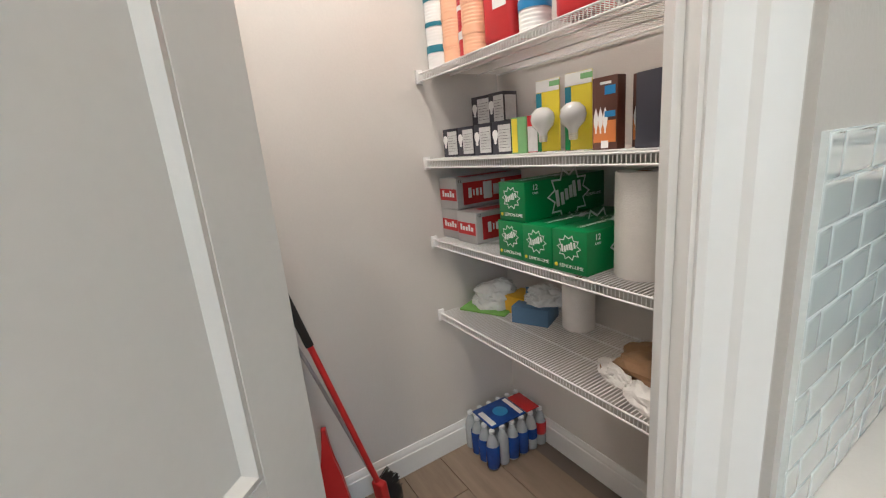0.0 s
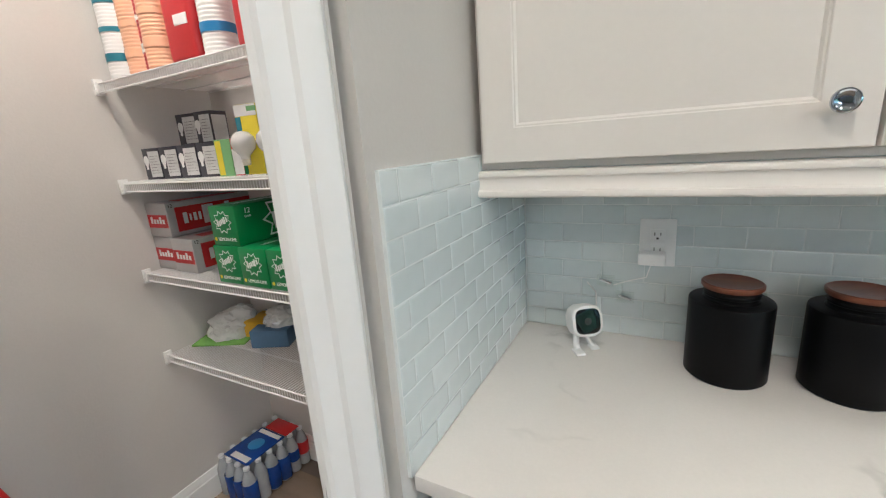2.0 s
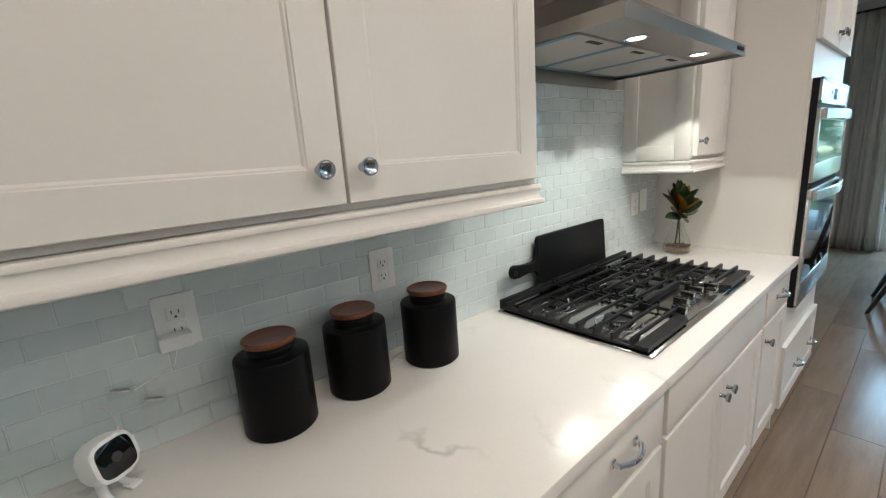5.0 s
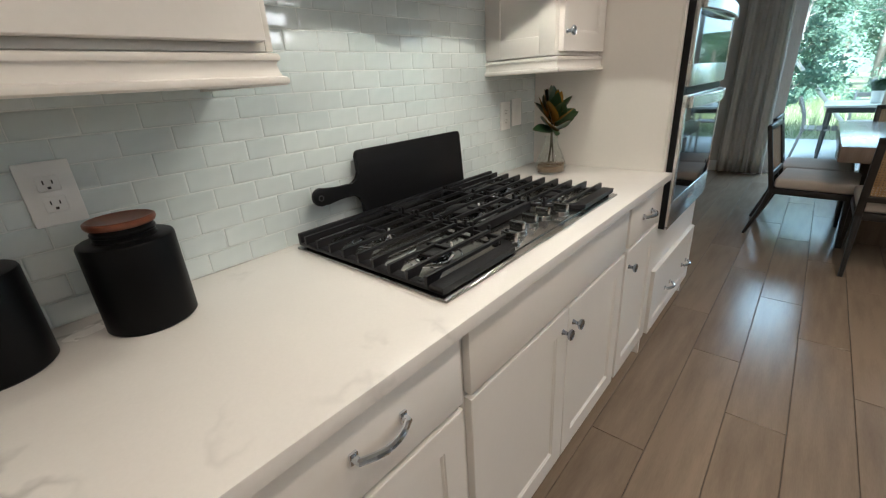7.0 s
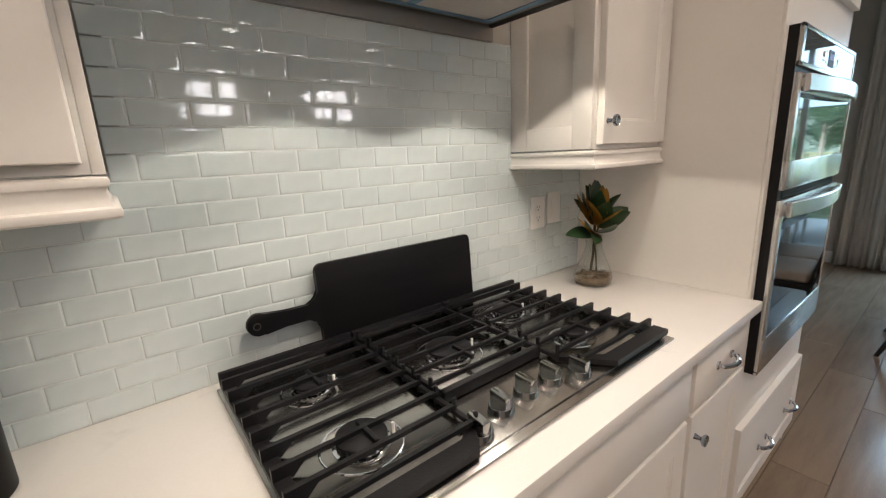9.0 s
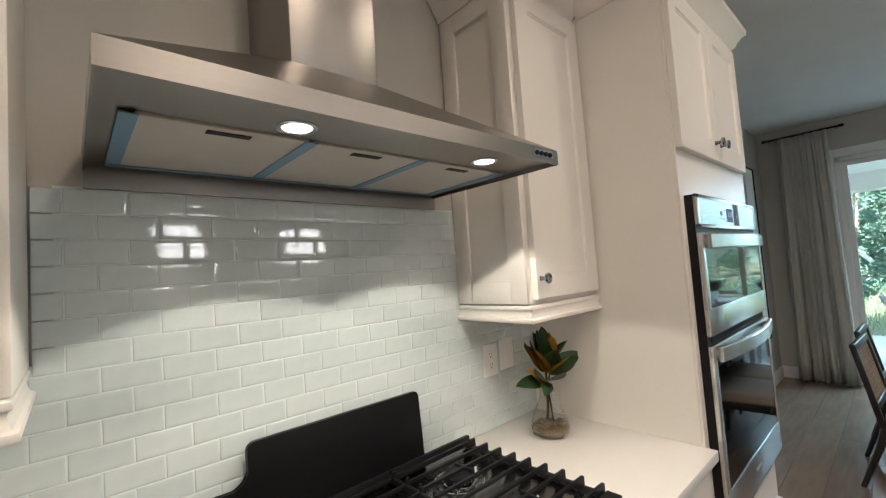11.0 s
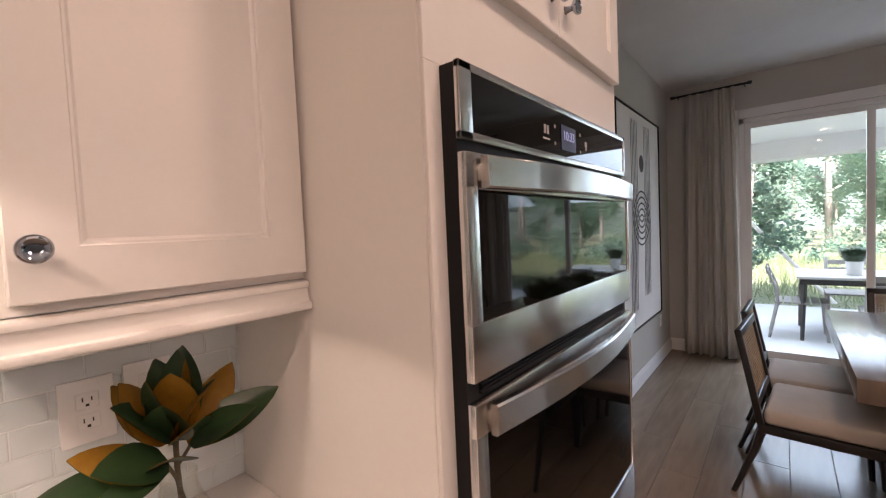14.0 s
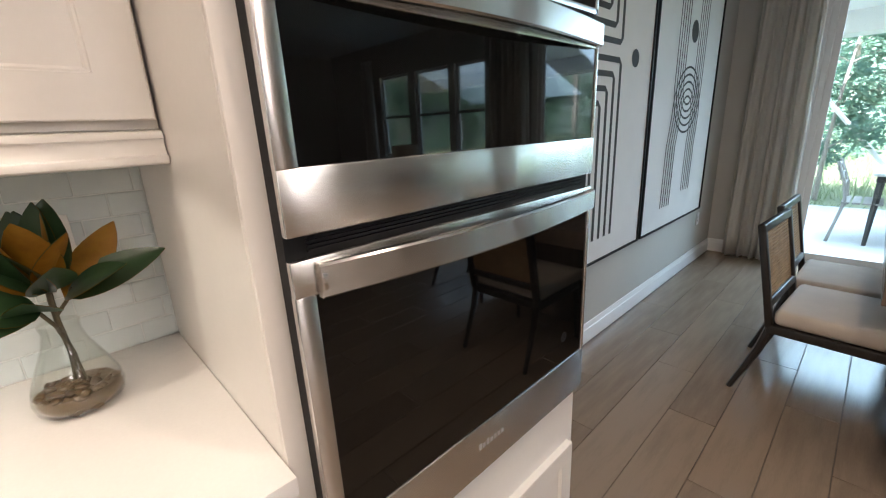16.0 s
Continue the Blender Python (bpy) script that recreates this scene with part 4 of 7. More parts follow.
def grate(label, x0, x1, y0, y1, outer, bars, cut=0.0):
    """One cast-iron grate: a sloping rim, parallel bars and feet. outer: -1, 0 or 1, its outer side; cut: the corner taken off for the knobs."""
    b = B()
    zb = GZ0 - 0.009
    # rear rail
    b.box(x0, x1, y1 - 0.014, y1, zb, GZ1 + 0.004, 0.002)
    if outer:
        xo = x0 if outer < 0 else x1
        xi = x1 if outer < 0 else x0
        b.box(min(xo, xo - outer * 0.026), max(xo, xo - outer * 0.026), y0, y1, zb - 0.002, GZ0 - 0.002, 0.002)
        # front plate, with the cut corner
        front = [(xo, y0), (xi + outer * cut, y0), (xi, y0 + cut * 1.3), (xi, y0 + cut * 1.3 + 0.02), (xi + outer * (cut + 0.006), y0 + 0.036), (xo, y0 + 0.036)]
        if outer < 0:
            front = [front[i] for i in range(6)]
        else:
            front = front[::-1]
        lo = [b.bm.verts.new((x, y, zb)) for x, y in front]
        hi = [b.bm.verts.new((x, y, GZ0 + 0.004)) for x, y in front]
        b.bm.faces.new(lo[::-1])
        b.bm.faces.new(hi)
        for i in range(6):
            b.bm.faces.new((lo[i], lo[(i + 1) % 6], hi[(i + 1) % 6], hi[i]))
        for k in range(bars):
            y = y0 + 0.046 + (y1 - y0 - 0.081) * k / (bars - 1)
            wedge_bar(b, (xo, y), (xi, y), 0.026, 0.008, 0.0042)
            b.box(xi - 0.0035, xi + 0.0035, y - 0.0035, y + 0.0035, zb, GZ1 + 0.011, 0.001)
        b.box(xi - 0.005, xi + 0.005, y0 + cut * 1.3, y1, GZ0 - 0.002, GZ0 + 0.008, 0.002)
    else:
        b.box(x0, x1, y0, y0 + 0.016, zb, GZ1 - 0.004, 0.002)
        b.box(x0, x0 + 0.010, y0, y1, GZ0, GZ1 - 0.004, 0.002)
        b.box(x1 - 0.010, x1, y0, y1, GZ0, GZ1 - 0.004, 0.002)
        for k in range(bars):
            y = y0 + 0.04 + (y1 - y0 - 0.075) * k / (bars - 1)
            b.box(x0, x1, y - 0.004, y + 0.004, GZ1 - 0.010, GZ1, 0.0015)
            for x in (x0 + 0.004, x1 - 0.004):
                b.box(x - 0.0035, x + 0.0035, y - 0.0035, y + 0.0035, GZ0, GZ1 + 0.011, 0.001)
    # fingers towards the burners
    cx = (x0 + x1) / 2
    for yy in (y0 + (y1 - y0) * 0.28, y0 + (y1 - y0) * 0.72):
        b.box(cx - 0.004, cx + 0.004, yy - 0.035, yy + 0.035, GZ1 - 0.012, GZ1 - 0.001, 0.0015)
    for x in (x0 + 0.015, x1 - 0.015):
        for y in (y0 + 0.02 + cut * 1.4, y1 - 0.012):
            b.box(x - 0.007, x + 0.007, y - 0.007, y + 0.007, ZP - 0.001, GZ0, 0.001)
    return part("grate", b, M["iron"], ck, label, 35)


grate("black cast-iron grate with wedge-ended bars", KX0 + 0.006, 1.578, KY0 + 0.014, KY1 - 0.004, -1, 9, 0.035)
grate("short black cast-iron centre grate", 1.583, 1.872, -0.420, KY1 - 0.004, 0, 6)
grate("black cast-iron grate with wedge-ended bars", 1.877, KX1 - 0.006, KY0 + 0.014, KY1 - 0.004, 1, 9, 0.075)
for kx, ky in ((1.577, -0.526), (1.655, -0.502), (1.730, -0.496), (1.803, -0.498), (1.868, -0.523)):
    b = B()
    b.lathe([(0, 0), (0.0250, 0), (0.0255, 0.002), (0.0245, 0.004), (0.0238, 0.013), (0.0225, 0.015), (0, 0.015)], 36, pose(kx, ky, ZP))
    kn = part("control_knob", b, M["knob"], ck, "polished round control knob", 30)
    b = B()
    hw, R = 0.0085, 0.0225
    lim = math.asin(hw / R)
    outline = [(R * math.sin(-lim + 2 * lim * k / 6), R * math.cos(-lim + 2 * lim * k / 6)) for k in range(7)]
    outline += [(-x, -y) for x, y in outline]
    b.prism(outline[::-1], 0.0145, 0.037, pose(kx, ky, ZP, 0, 0, -4), 0.0014)
    part("knob_grip", b, M["knob"], kn, "", 35)
    b = B()
    b.box(-0.0006, 0.0006, 0.006, 0.0215, 0.0368, 0.0374, m=pose(kx, ky, ZP, 0, 0, -4))
    part("pointer", b, M["black"], kn)

# ---- things on the worktop ----


def canister(x, y):
    c = thing("canister", "matte black ceramic canister with a brown wooden lid", "canister", x, y, 0.914, 0, "row of three black canisters")
    b = B()
    R = 0.077
    b.lathe([(0, 0.0), (R - 0.004, 0.0), (R, 0.004), (R, 0.166), (R - 0.0015, 0.1695), (R - 0.005, 0.1710), (0.060, 0.1712), (0.052, 0.1722), (0.0495, 0.1745), (0.0495, 0.181), (0.0510, 0.183), (0.0510, 0.187), (0.0490, 0.189), (0.0490, 0.196), (0, 0.196)], 56)
    part("jar", b, M["ceramic"], c, "", 30)
    b = B()
    b.lathe([(0, 0.1945), (0.046, 0.1945), (0.0535, 0.1965), (0.0560, 0.2010), (0.0555, 0.2065), (0.0520, 0.2085), (0.0500, 0.2080), (0.044, 0.2055), (0, 0.2045)], 56)
    part("lid", b, M["lid"], c, "reddish brown dished wooden lid", 35)
    return c


first = canister(0.474, -0.115)
copy_thing(first, pose(0.678, -0.106, 0.914, 0, 0, 40))
copy_thing(first, pose(0.900, -0.122, 0.914, 0, 0, 95))


def outlet_plate(x, z, w=0.079, h=0.117, kind="duplex", wall="N"):
    o = thing("wall_outlet", "white wall outlet on the glass tile", "outlet", x, -0.0005, z)
    b = B()
    b.box(-w / 2, w / 2, -0.006, 0, -h / 2, h / 2, 0.0022)
    part("cover_plate", b, M["plate"], o, "", 35)
    if kind == "switch":
        b = B()
        b.box(-0.017, 0.017, -0.0075, -0.005, -0.034, 0.034, 0.001)
        part("rocker", b, M["plate"], o, "", 35)
        return o
    for dz in (0.019, -0.019):
        b = B()
        b.box(-0.0165, 0.0165, -0.0075, -0.005, dz - 0.0145, dz + 0.0145, 0.0025)
        r = part("receptacle", b, M["plate"], o, "", 35)
        b = B()
        b.box(-0.0075, -0.0055, -0.0079, -0.0072, dz - 0.001, dz + 0.007)
        b.box(0.0055, 0.0075, -0.0079, -0.0072, dz - 0.001, dz + 0.006)
        b.box(-0.0025, 0.0025, -0.0079, -0.0072, dz - 0.010, dz - 0.0055)
        part("slots", b, M["slot"], r)
    return o


outlet_plate(0.330, 1.171)
outlet_plate(0.836, 1.167)
o3 = outlet_plate(2.374, 1.163)
outlet_plate(2.468, 1.172, kind="switch")
ad = thing("power_adapter", "white plug-in power adapter in the outlet", "adapter", 0.320, -0.007, 1.145)
b = B()
b.box(-0.030, 0.030, -0.034, 0, -0.024, 0.006, 0.004)
part("body", b, M["plate"], ad, "", 35)
b = B()
b.tube([(0.0, -0.016, -0.022), (-0.01, -0.012, -0.06), (-0.05, -0.006, -0.075), (-0.085, -0.004, -0.09)], 0.0016, 6)
part("cord", b, M["plate"], ad, "", 40)

# clear adhesive hook clips
for hx, hz in ((0.214, 1.062), (0.262, 1.022)):
    h = thing("wall_hook", "small clear hook with a chrome clip stuck to the tile", "hook", hx, -0.001, hz)
    b = B()
    b.box(-0.022, 0.022, -0.003, 0, -0.016, 0.016, 0.001)
    part("pad", b, M["clear"], h)
    b = B()
    b.box(-0.016, 0.016, -0.008, -0.003, -0.004, 0.004, 0.002, m=pose(0, 0, 0, 0, 18, 0))
    part("clip", b, M["chrome"], h, "", 35)

# small indoor camera device
dv = thing("security_camera", "small white indoor security camera with a black face", "camera", 0.178, -0.108, 0.914, 35)
b = B()
b.prism([(0.038 * math.copysign(abs(math.cos(a)) ** 0.55, math.cos(a)), 0.038 * math.copysign(abs(math.sin(a)) ** 0.55, math.sin(a))) for a in [2 * math.pi * k / 32 for k in range(32)]], -0.022, 0.022, Matrix.Translation((0, 0, 0.076)) @ pose(0, 0, 0, 76, 0, 0), 0.006)
part("housing", b, M["plate"], dv, "white rounded housing", 40)
b = B()
b.prism([(0.031 * math.copysign(abs(math.cos(a)) ** 0.5, math.cos(a)), 0.031 * math.copysign(abs(math.sin(a)) ** 0.5, math.sin(a))) for a in [2 * math.pi * k / 32 for k in range(32)]], 0.020, 0.0235, Matrix.Translation((0, 0, 0.076)) @ pose(0, 0, 0, 76, 0, 0), 0.001)
fc = part("face", b, M["black_glass"], dv, "glossy black face", 40)
b = B()
b.lathe([(0, 0), (0.009, 0), (0.0085, 0.001), (0.004, 0.0012), (0, 0.0005)], 24, Matrix.Translation((0, 0, 0.076)) @ pose(0, 0, 0, 76, 0, 0) @ Matrix.Translation((0, 0, 0.0236)))
part("lens", b, M["slot"], fc, "", 30)
b = B()
b.tube([(-0.022, -0.016, 0.004), (-0.020, 0.000, 0.012), (-0.014, 0.014, 0.030), (-0.004, 0.020, 0.052)], 0.0085, 10)
b.tube([(0.022, -0.006, 0.004), (0.019, 0.006, 0.012), (0.012, 0.016, 0.030), (0.004, 0.020, 0.052)], 0.0060, 10)
b.box(-0.036, -0.012, -0.040, -0.006, 0.0, 0.007, 0.003)
b.box(0.012, 0.034, -0.020, 0.006, 0.0, 0.006, 0.0025)
part("stand", b, M["plate"], dv, "white two-footed stand", 40)
b = B()
b.tube([(0.030, 0.018, 0.085), (0.048, 0.030, 0.10), (0.058, 0.055, 0.125), (0.052, 0.092, 0.14)], 0.0018, 6)
part("cord", b, M["plate"], dv, "", 40)

# black cutting board leaning on the tile
bd = thing("cutting_board", "black wooden cutting board leaning on the tile", "cutting board")


def board_outline():
    x0, x1, z0, z1 = 1.512, 2.004, 0.0, 0.230
    pts = []

    def arc(cx, cz, r, a0, a1, n=6):
        for i in range(n + 1):
            a = radians(a0 + (a1 - a0) * i / n)
            pts.append((cx + r * math.cos(a), cz + r * math.sin(a)))
    arc(x1 - 0.012, z1 - 0.012, 0.012, 0, 90)
    arc(x0 + 0.016, z1 - 0.016, 0.016, 90, 180)
    arc(x0 - 0.03, 0.168, 0.03, 0, -90, 5)
    pts.append((1.43, 0.136))
    arc(1.372, 0.122, 0.026, 60, 300, 12)
    pts.append((1.43, 0.102))
    arc(x0 - 0.03, 0.072, 0.03, 90, 0, 5)
    arc(x0 + 0.012, z0 + 0.012, 0.012, 180, 270)
    arc(x1 - 0.012, z0 + 0.012, 0.012, 270, 360)
    return pts[::-1]


b = B()
b.prism(board_outline(), -0.016, 0.0, None, 0.003)
bmesh.ops.transform(b.bm, matrix=Matrix.Translation((0, -0.0365, 0.9145)) @ pose(0, 0, 0, 86, 0, 0) @ Matrix.Diagonal((1, 1, -1, 1)), verts=list(b.bm.verts))
part("panel", b, M["board"], bd, "", 35)
b = B()
b.lathe([(0.006, 0), (0.0085, 0), (0.0085, 0.0012), (0.006, 0.0012)], 20, Matrix.Translation((1.366, -0.0472, 1.036)) @ pose(0, 0, 0, 86, 0, 0))
part("hang_hole", b, M["slot"], bd, "", 30)

# vase with pebbles and magnolia leaves
VX, VY = 2.452, -0.190
va = thing("glass_vase", "clear glass bud vase half filled with pebbles", "vase", VX, VY, 0.914)
b = B()
outer = [(0.0, 0.002), (0.050, 0.002), (0.062, 0.010), (0.066, 0.028), (0.062, 0.050), (0.046, 0.090), (0.032, 0.122), (0.0265, 0.145), (0.029, 0.160)]
inner = [(r - 0.0022 if r > 0.003 else r, z + (0.003 if i < 2 else 0.0)) for i, (r, z) in enumerate(outer)]
b.lathe(outer + inner[::-1], 40)
vg = part("glass_body", b, M["clear"], va, "", 50)
rnd = random.Random(5)
b = B()
b.lathe([(0, 0.004), (0.048, 0.005), (0.058, 0.013), (0.061, 0.028), (0.056, 0.036), (0.03, 0.038), (0, 0.036)], 24)
part("pebble_bed", b, M["stone"], va, "brown river pebbles", 50)
for i in range(90):
    a = rnd.uniform(0, 6.28)
    zz = rnd.uniform(0.008, 0.042)
    rr = (0.052 if zz > 0.012 else 0.045) * (1 if rnd.random() < 0.6 else rnd.uniform(0.1, 0.9))
    if rr < 0.045:
        zz = rnd.uniform(0.036, 0.043)
    b = B()
    s = rnd.uniform(0.006, 0.011)
    bmesh.ops.create_icosphere(b.bm, subdivisions=1, radius=1)
    bmesh.ops.transform(b.bm, matrix=pose(rr * math.cos(a), rr * math.sin(a), zz, rnd.uniform(-40, 40), rnd.uniform(-40, 40), rnd.uniform(0, 360)) @ Matrix.Diagonal((s * 1.3, s, s * 0.55, 1)), verts=list(b.bm.verts))
    part("pebble", b, M["stone"], va, "", 60)

pl = thing("magnolia_stem", "green and gold magnolia leaves standing in the vase", "plant", VX, VY, 0.914)
b = B()
b.tube([(0.0, 0.01, 0.046), (0.004, 0.005, 0.10), (0.0, 0.0, 0.16), (0.0, 0.0, 0.20), (0.002, 0, 0.235)], 0.0045, 8)
b.tube([(0.012, -0.006, 0.046), (0.008, -0.004, 0.10), (-0.004, -0.004, 0.155), (-0.02, -0.01, 0.19)], 0.0032, 8)
b.tube([(0.0, 0.0, 0.17), (0.02, 0.0, 0.195), (0.03, 0, 0.215)], 0.003, 8)
part("stem", b, M["stem"], pl, "brown stems", 40)


def leaf(base, heading, tilt, L, W, gold, curl=0.25):
    """A magnolia leaf with a folded midrib: two faces, green above and gold beneath."""
    b = B()
    n = 9
    rows = []
    for i in range(n + 1):
        f = i / n
        w = W * (math.sin(math.pi * min(1, f * 0.93 + 0.05)) ** 0.8) * (1 - 0.25 * f) if 0 < i < n else 0.0012
        zc = -curl * L * f * f
        rows.append([(f * L, -w, zc + 0.22 * w), (f * L, -w * 0.5, zc + 0.06 * w), (f * L, 0, zc), (f * L, w * 0.5, zc + 0.06 * w), (f * L, w, zc + 0.22 * w)])
    top = [[b.bm.verts.new((x, y, z + 0.0006)) for x, y, z in r] for r in rows]
    bot = [[b.bm.verts.new((x, y, z - 0.0006)) for x, y, z in r] for r in rows]
    for i in range(n):
        for j in range(4):
            f = b.bm.faces.new((top[i][j], top[i + 1][j], top[i + 1][j + 1], top[i][j + 1]))
            f.material_index = 0
            f = b.bm.faces.new((bot[i][j], bot[i][j + 1], bot[i + 1][j + 1], bot[i + 1][j]))
            f.material_index = 1
    bmesh.ops.transform(b.bm, matrix=Matrix.Translation(base) @ pose(0, 0, 0, 0, 0, heading) @ pose(0, 0, 0, 0, -tilt, 0) @ pose(0, 0, 0, (180 if gold else 0) + 42 * math.cos(radians(heading)), 0, 0), verts=list(b.bm.verts))
    me_ob = part("leaf", b.bm, [M["leaf_green"], M["leaf_gold"]], pl, "golden-brown backed leaf" if gold else "", 70)
    return me_ob


T0 = (0.0, 0.0, 0.215)
SIDE = (0.018, -0.004, 0.200)
LOW = (-0.015, -0.010, 0.188)
# base, heading, tilt, length, half width, turned over, curl
LEAVES = [
    (SIDE, 350, 22, 0.165, 0.040, 0, 0.05), (SIDE, 20, 48, 0.150, 0.038, 1, 0.0), (T0, 60, 70, 0.145, 0.040, 0, 0.0),
    (T0, 110, 78, 0.140, 0.040, 0, 0.05), (T0, 255, 72, 0.135, 0.042, 0, 0.05), (T0, 300, 58, 0.130, 0.040, 0, 0.10),
    (T0, 160, 55, 0.135, 0.038, 1, 0.0), (T0, 200, 48, 0.130, 0.042, 0, 0.05), (LOW, 190, 30, 0.140, 0.040, 1, -0.05),
    (LOW, 262, 26, 0.095, 0.040, 1, 0.0), (LOW, 180, 8, 0.160, 0.030, 0, 0.05), (LOW, 215, 2, 0.150, 0.026, 0, 0.10),
    (T0, 330, 80, 0.135, 0.030, 1, 0.0), (T0, 20, 84, 0.150, 0.034, 0, 0.0), (T0, 280, 35, 0.110, 0.038, 1, -0.05),
    (T0, 90, 50, 0.120, 0.036, 0, 0.10), (T0, 178, 62, 0.135, 0.046, 1, -0.05), (T0, 245, 52, 0.115, 0.042, 1, -0.05), (T0, 40, 76, 0.155, 0.040, 0, 0.0), (LOW, 200, 22, 0.115, 0.044, 0, 0.05), (T0, 135, 80, 0.140, 0.042, 0, 0.0), (SIDE, 320, 30, 0.120, 0.036, 0, 0.10), (T0, 225, 62, 0.140, 0.036, 1, 0.0),
]
for L in LEAVES:
    leaf(*L)

# ---- pantry shelves ----
SX0, SX1, SY0F, SYB = -1.352, -0.136, -0.329, 0.066
DECKS = [1.717, 1.386, 1.054, 0.718]
PITCH = 0.0118


def wire_mesh():
    b = B()
    r = 0.0014
    b.tube([(0, SYB - 0.004, 0), (0, SY0F + 0.004, 0), (0, SY0F, -0.003), (0, SY0F, -0.030)], r, 5)
    bmesh.ops.recalc_face_normals(b.bm, faces=b.bm.faces)
    me = bpy.data.meshes.new("wire")
    b.bm.to_mesh(me)
    b.bm.free()
    me.materials.append(M["wire"])
    return me


WIRE = wire_mesh()
SHELVES = []
for zi, dz in enumerate(DECKS):
    sh = thing("wire_shelf", "white coated wire shelf fixed across the pantry", "shelf", 0, 0, dz, 0, "pantry wire shelves")
    SHELVES.append(sh)
    for name, y, z in (("front_rod", SY0F, -0.0038), ("lip_rod", SY0F + 0.0005, -0.031), ("middle_rod", SY0F + 0.15, -0.0048), ("rear_rod", SYB - 0.006, -0.0048), ("middle_rod", SY0F + 0.28, -0.0048)):
        b = B()
        b.tube([(SX0 + 0.002, y, z), (SX1, y, z)], 0.0031, 8)
        part(name, b, M["wire"], sh, "", 40)
    n = int((SX1 - SX0) / PITCH)
    for i in range(n):
        w = new("wire", WIRE)
        w.parent = sh
        w.location = (SX0 + 0.012 + i * PITCH, 0, 0)
    for bx, by in ((SX0 - 0.0075, SY0F),):
        b = B()
        b.box(bx, bx + 0.012, by - 0.012, by + 0.016, -0.040, 0.012, 0.002)
        b.box(bx + 0.010, bx + 0.018, by - 0.008, by + 0.008, -0.034, 0.004, 0.002)
        br = part("bracket", b, M["wire"], sh, "white end bracket", 35)

# shelf liner under the light bulbs
b = B()
b.box(SX0 + 0.01, SX1 - 0.002, SY0F + 0.006, SYB - 0.012, DECKS[1] + 0.0018, DECKS[1] + 0.0030)
tagged(part("shelf_liner", b, M["plate"]), "white plastic liner lying on the wire shelf", "shelf liner")


def star_badge(parent, w, m):
    """A white many-pointed outline star with a plain white bar where the brand stands."""
    b = B()
    n = 20
    o, i = [], []
    for k in range(n):
        a = 2 * math.pi * k / n
        r = 1.0 if k % 2 == 0 else 0.72
        o.append((w * 0.5 * r * math.cos(a), w * 0.44 * r * math.sin(a)))
        i.append((w * 0.45 * r * math.cos(a), w * 0.39 * r * math.sin(a)))
    vo = [b.bm.verts.new((x, y, 0.0006)) for x, y in o]
    vi = [b.bm.verts.new((x, y, 0.0006)) for x, y in i]
    for k in range(n):
        b.bm.faces.new((vo[k], vo[(k + 1) % n], vi[(k + 1) % n], vi[k]))
    for k, (x, h, y) in enumerate(((-0.27, 0.26, 0.0), (-0.16, 0.20, -0.03), (-0.06, 0.18, 0.01), (0.04, 0.20, 0.03), (0.13, 0.26, 0.05), (0.25, 0.18, 0.07))):
        b.box(w * (x - 0.035), w * (x + 0.035), w * (y - h / 2), w * (y + h / 2), 0.0002, 0.0010, m=pose(0, 0, 0, 0, 0, 8))
    return part("emblem", b, M["white_print"], parent, "plain white star emblem", m=m)


def soda_green(x, y, z, rz=0):
    """A twelve-can carton; its small end faces the front."""
    w, h, L = 0.121, 0.124, 0.385
    c = thing("soda_carton", "green twelve-can lemon-lime soda carton", "soda carton", x, y, z, rz, "green soda cartons")
    b = B()
    b.box(0, w, 0, L, 0, h, 0.004)
    part("carton", b, M["green_card"], c, "", 35)
    end = Matrix.Translation((w / 2, -0.0004, h * 0.60)) @ FACE_S
    star_badge(c, 0.085, end)
    text("lettering", "LEMON-LIME", 0.0145, M["white_print"], c, Matrix.Translation((w / 2 + 0.008, -0.0006, h * 0.16)) @ FACE_S, "white lettering")
    b = B()
    b.lathe([(0, 0), (0.006, 0), (0, 0.0008)], 12, Matrix.Translation((0.014, -0.0002, h * 0.16)) @ pose(0, 0, 0, 90, 0, 0))
    part("fruit_dot", b, M["yellow_print"], c)
    side = Matrix.Translation((w + 0.0004, L * 0.52, h * 0.52)) @ pose(0, 0, 0, 90, 0, 90)
    star_badge(c, 0.21, side)
    text("lettering", "12", 0.024, M["white_print"], c, Matrix.Translation((w + 0.0006, 0.045, h * 0.84)) @ pose(0, 0, 0, 90, 0, 90))
    text("lettering", "CANS", 0.009, M["white_print"], c, Matrix.Translation((w + 0.0006, 0.045, h * 0.70)) @ pose(0, 0, 0, 90, 0, 90))
    text("lettering", "LEMON-LIME", 0.014, M["white_print"], c, Matrix.Translation((w + 0.0006, L - 0.06, h * 0.40)) @ pose(0, 0, 0, 90, 0, 90))
    top = Matrix.Translation((w / 2, L * 0.55, h + 0.0004)) @ pose(0, 0, 0, 0, 0, 90)
    star_badge(c, 0.11, top)
    text("lettering", "LEMON-LIME", 0.020, M["white_print"], c, Matrix.Translation((w / 2, 0.10, h + 0.0006)) @ pose(0, 0, 0, 0, 0, 90))
    return c


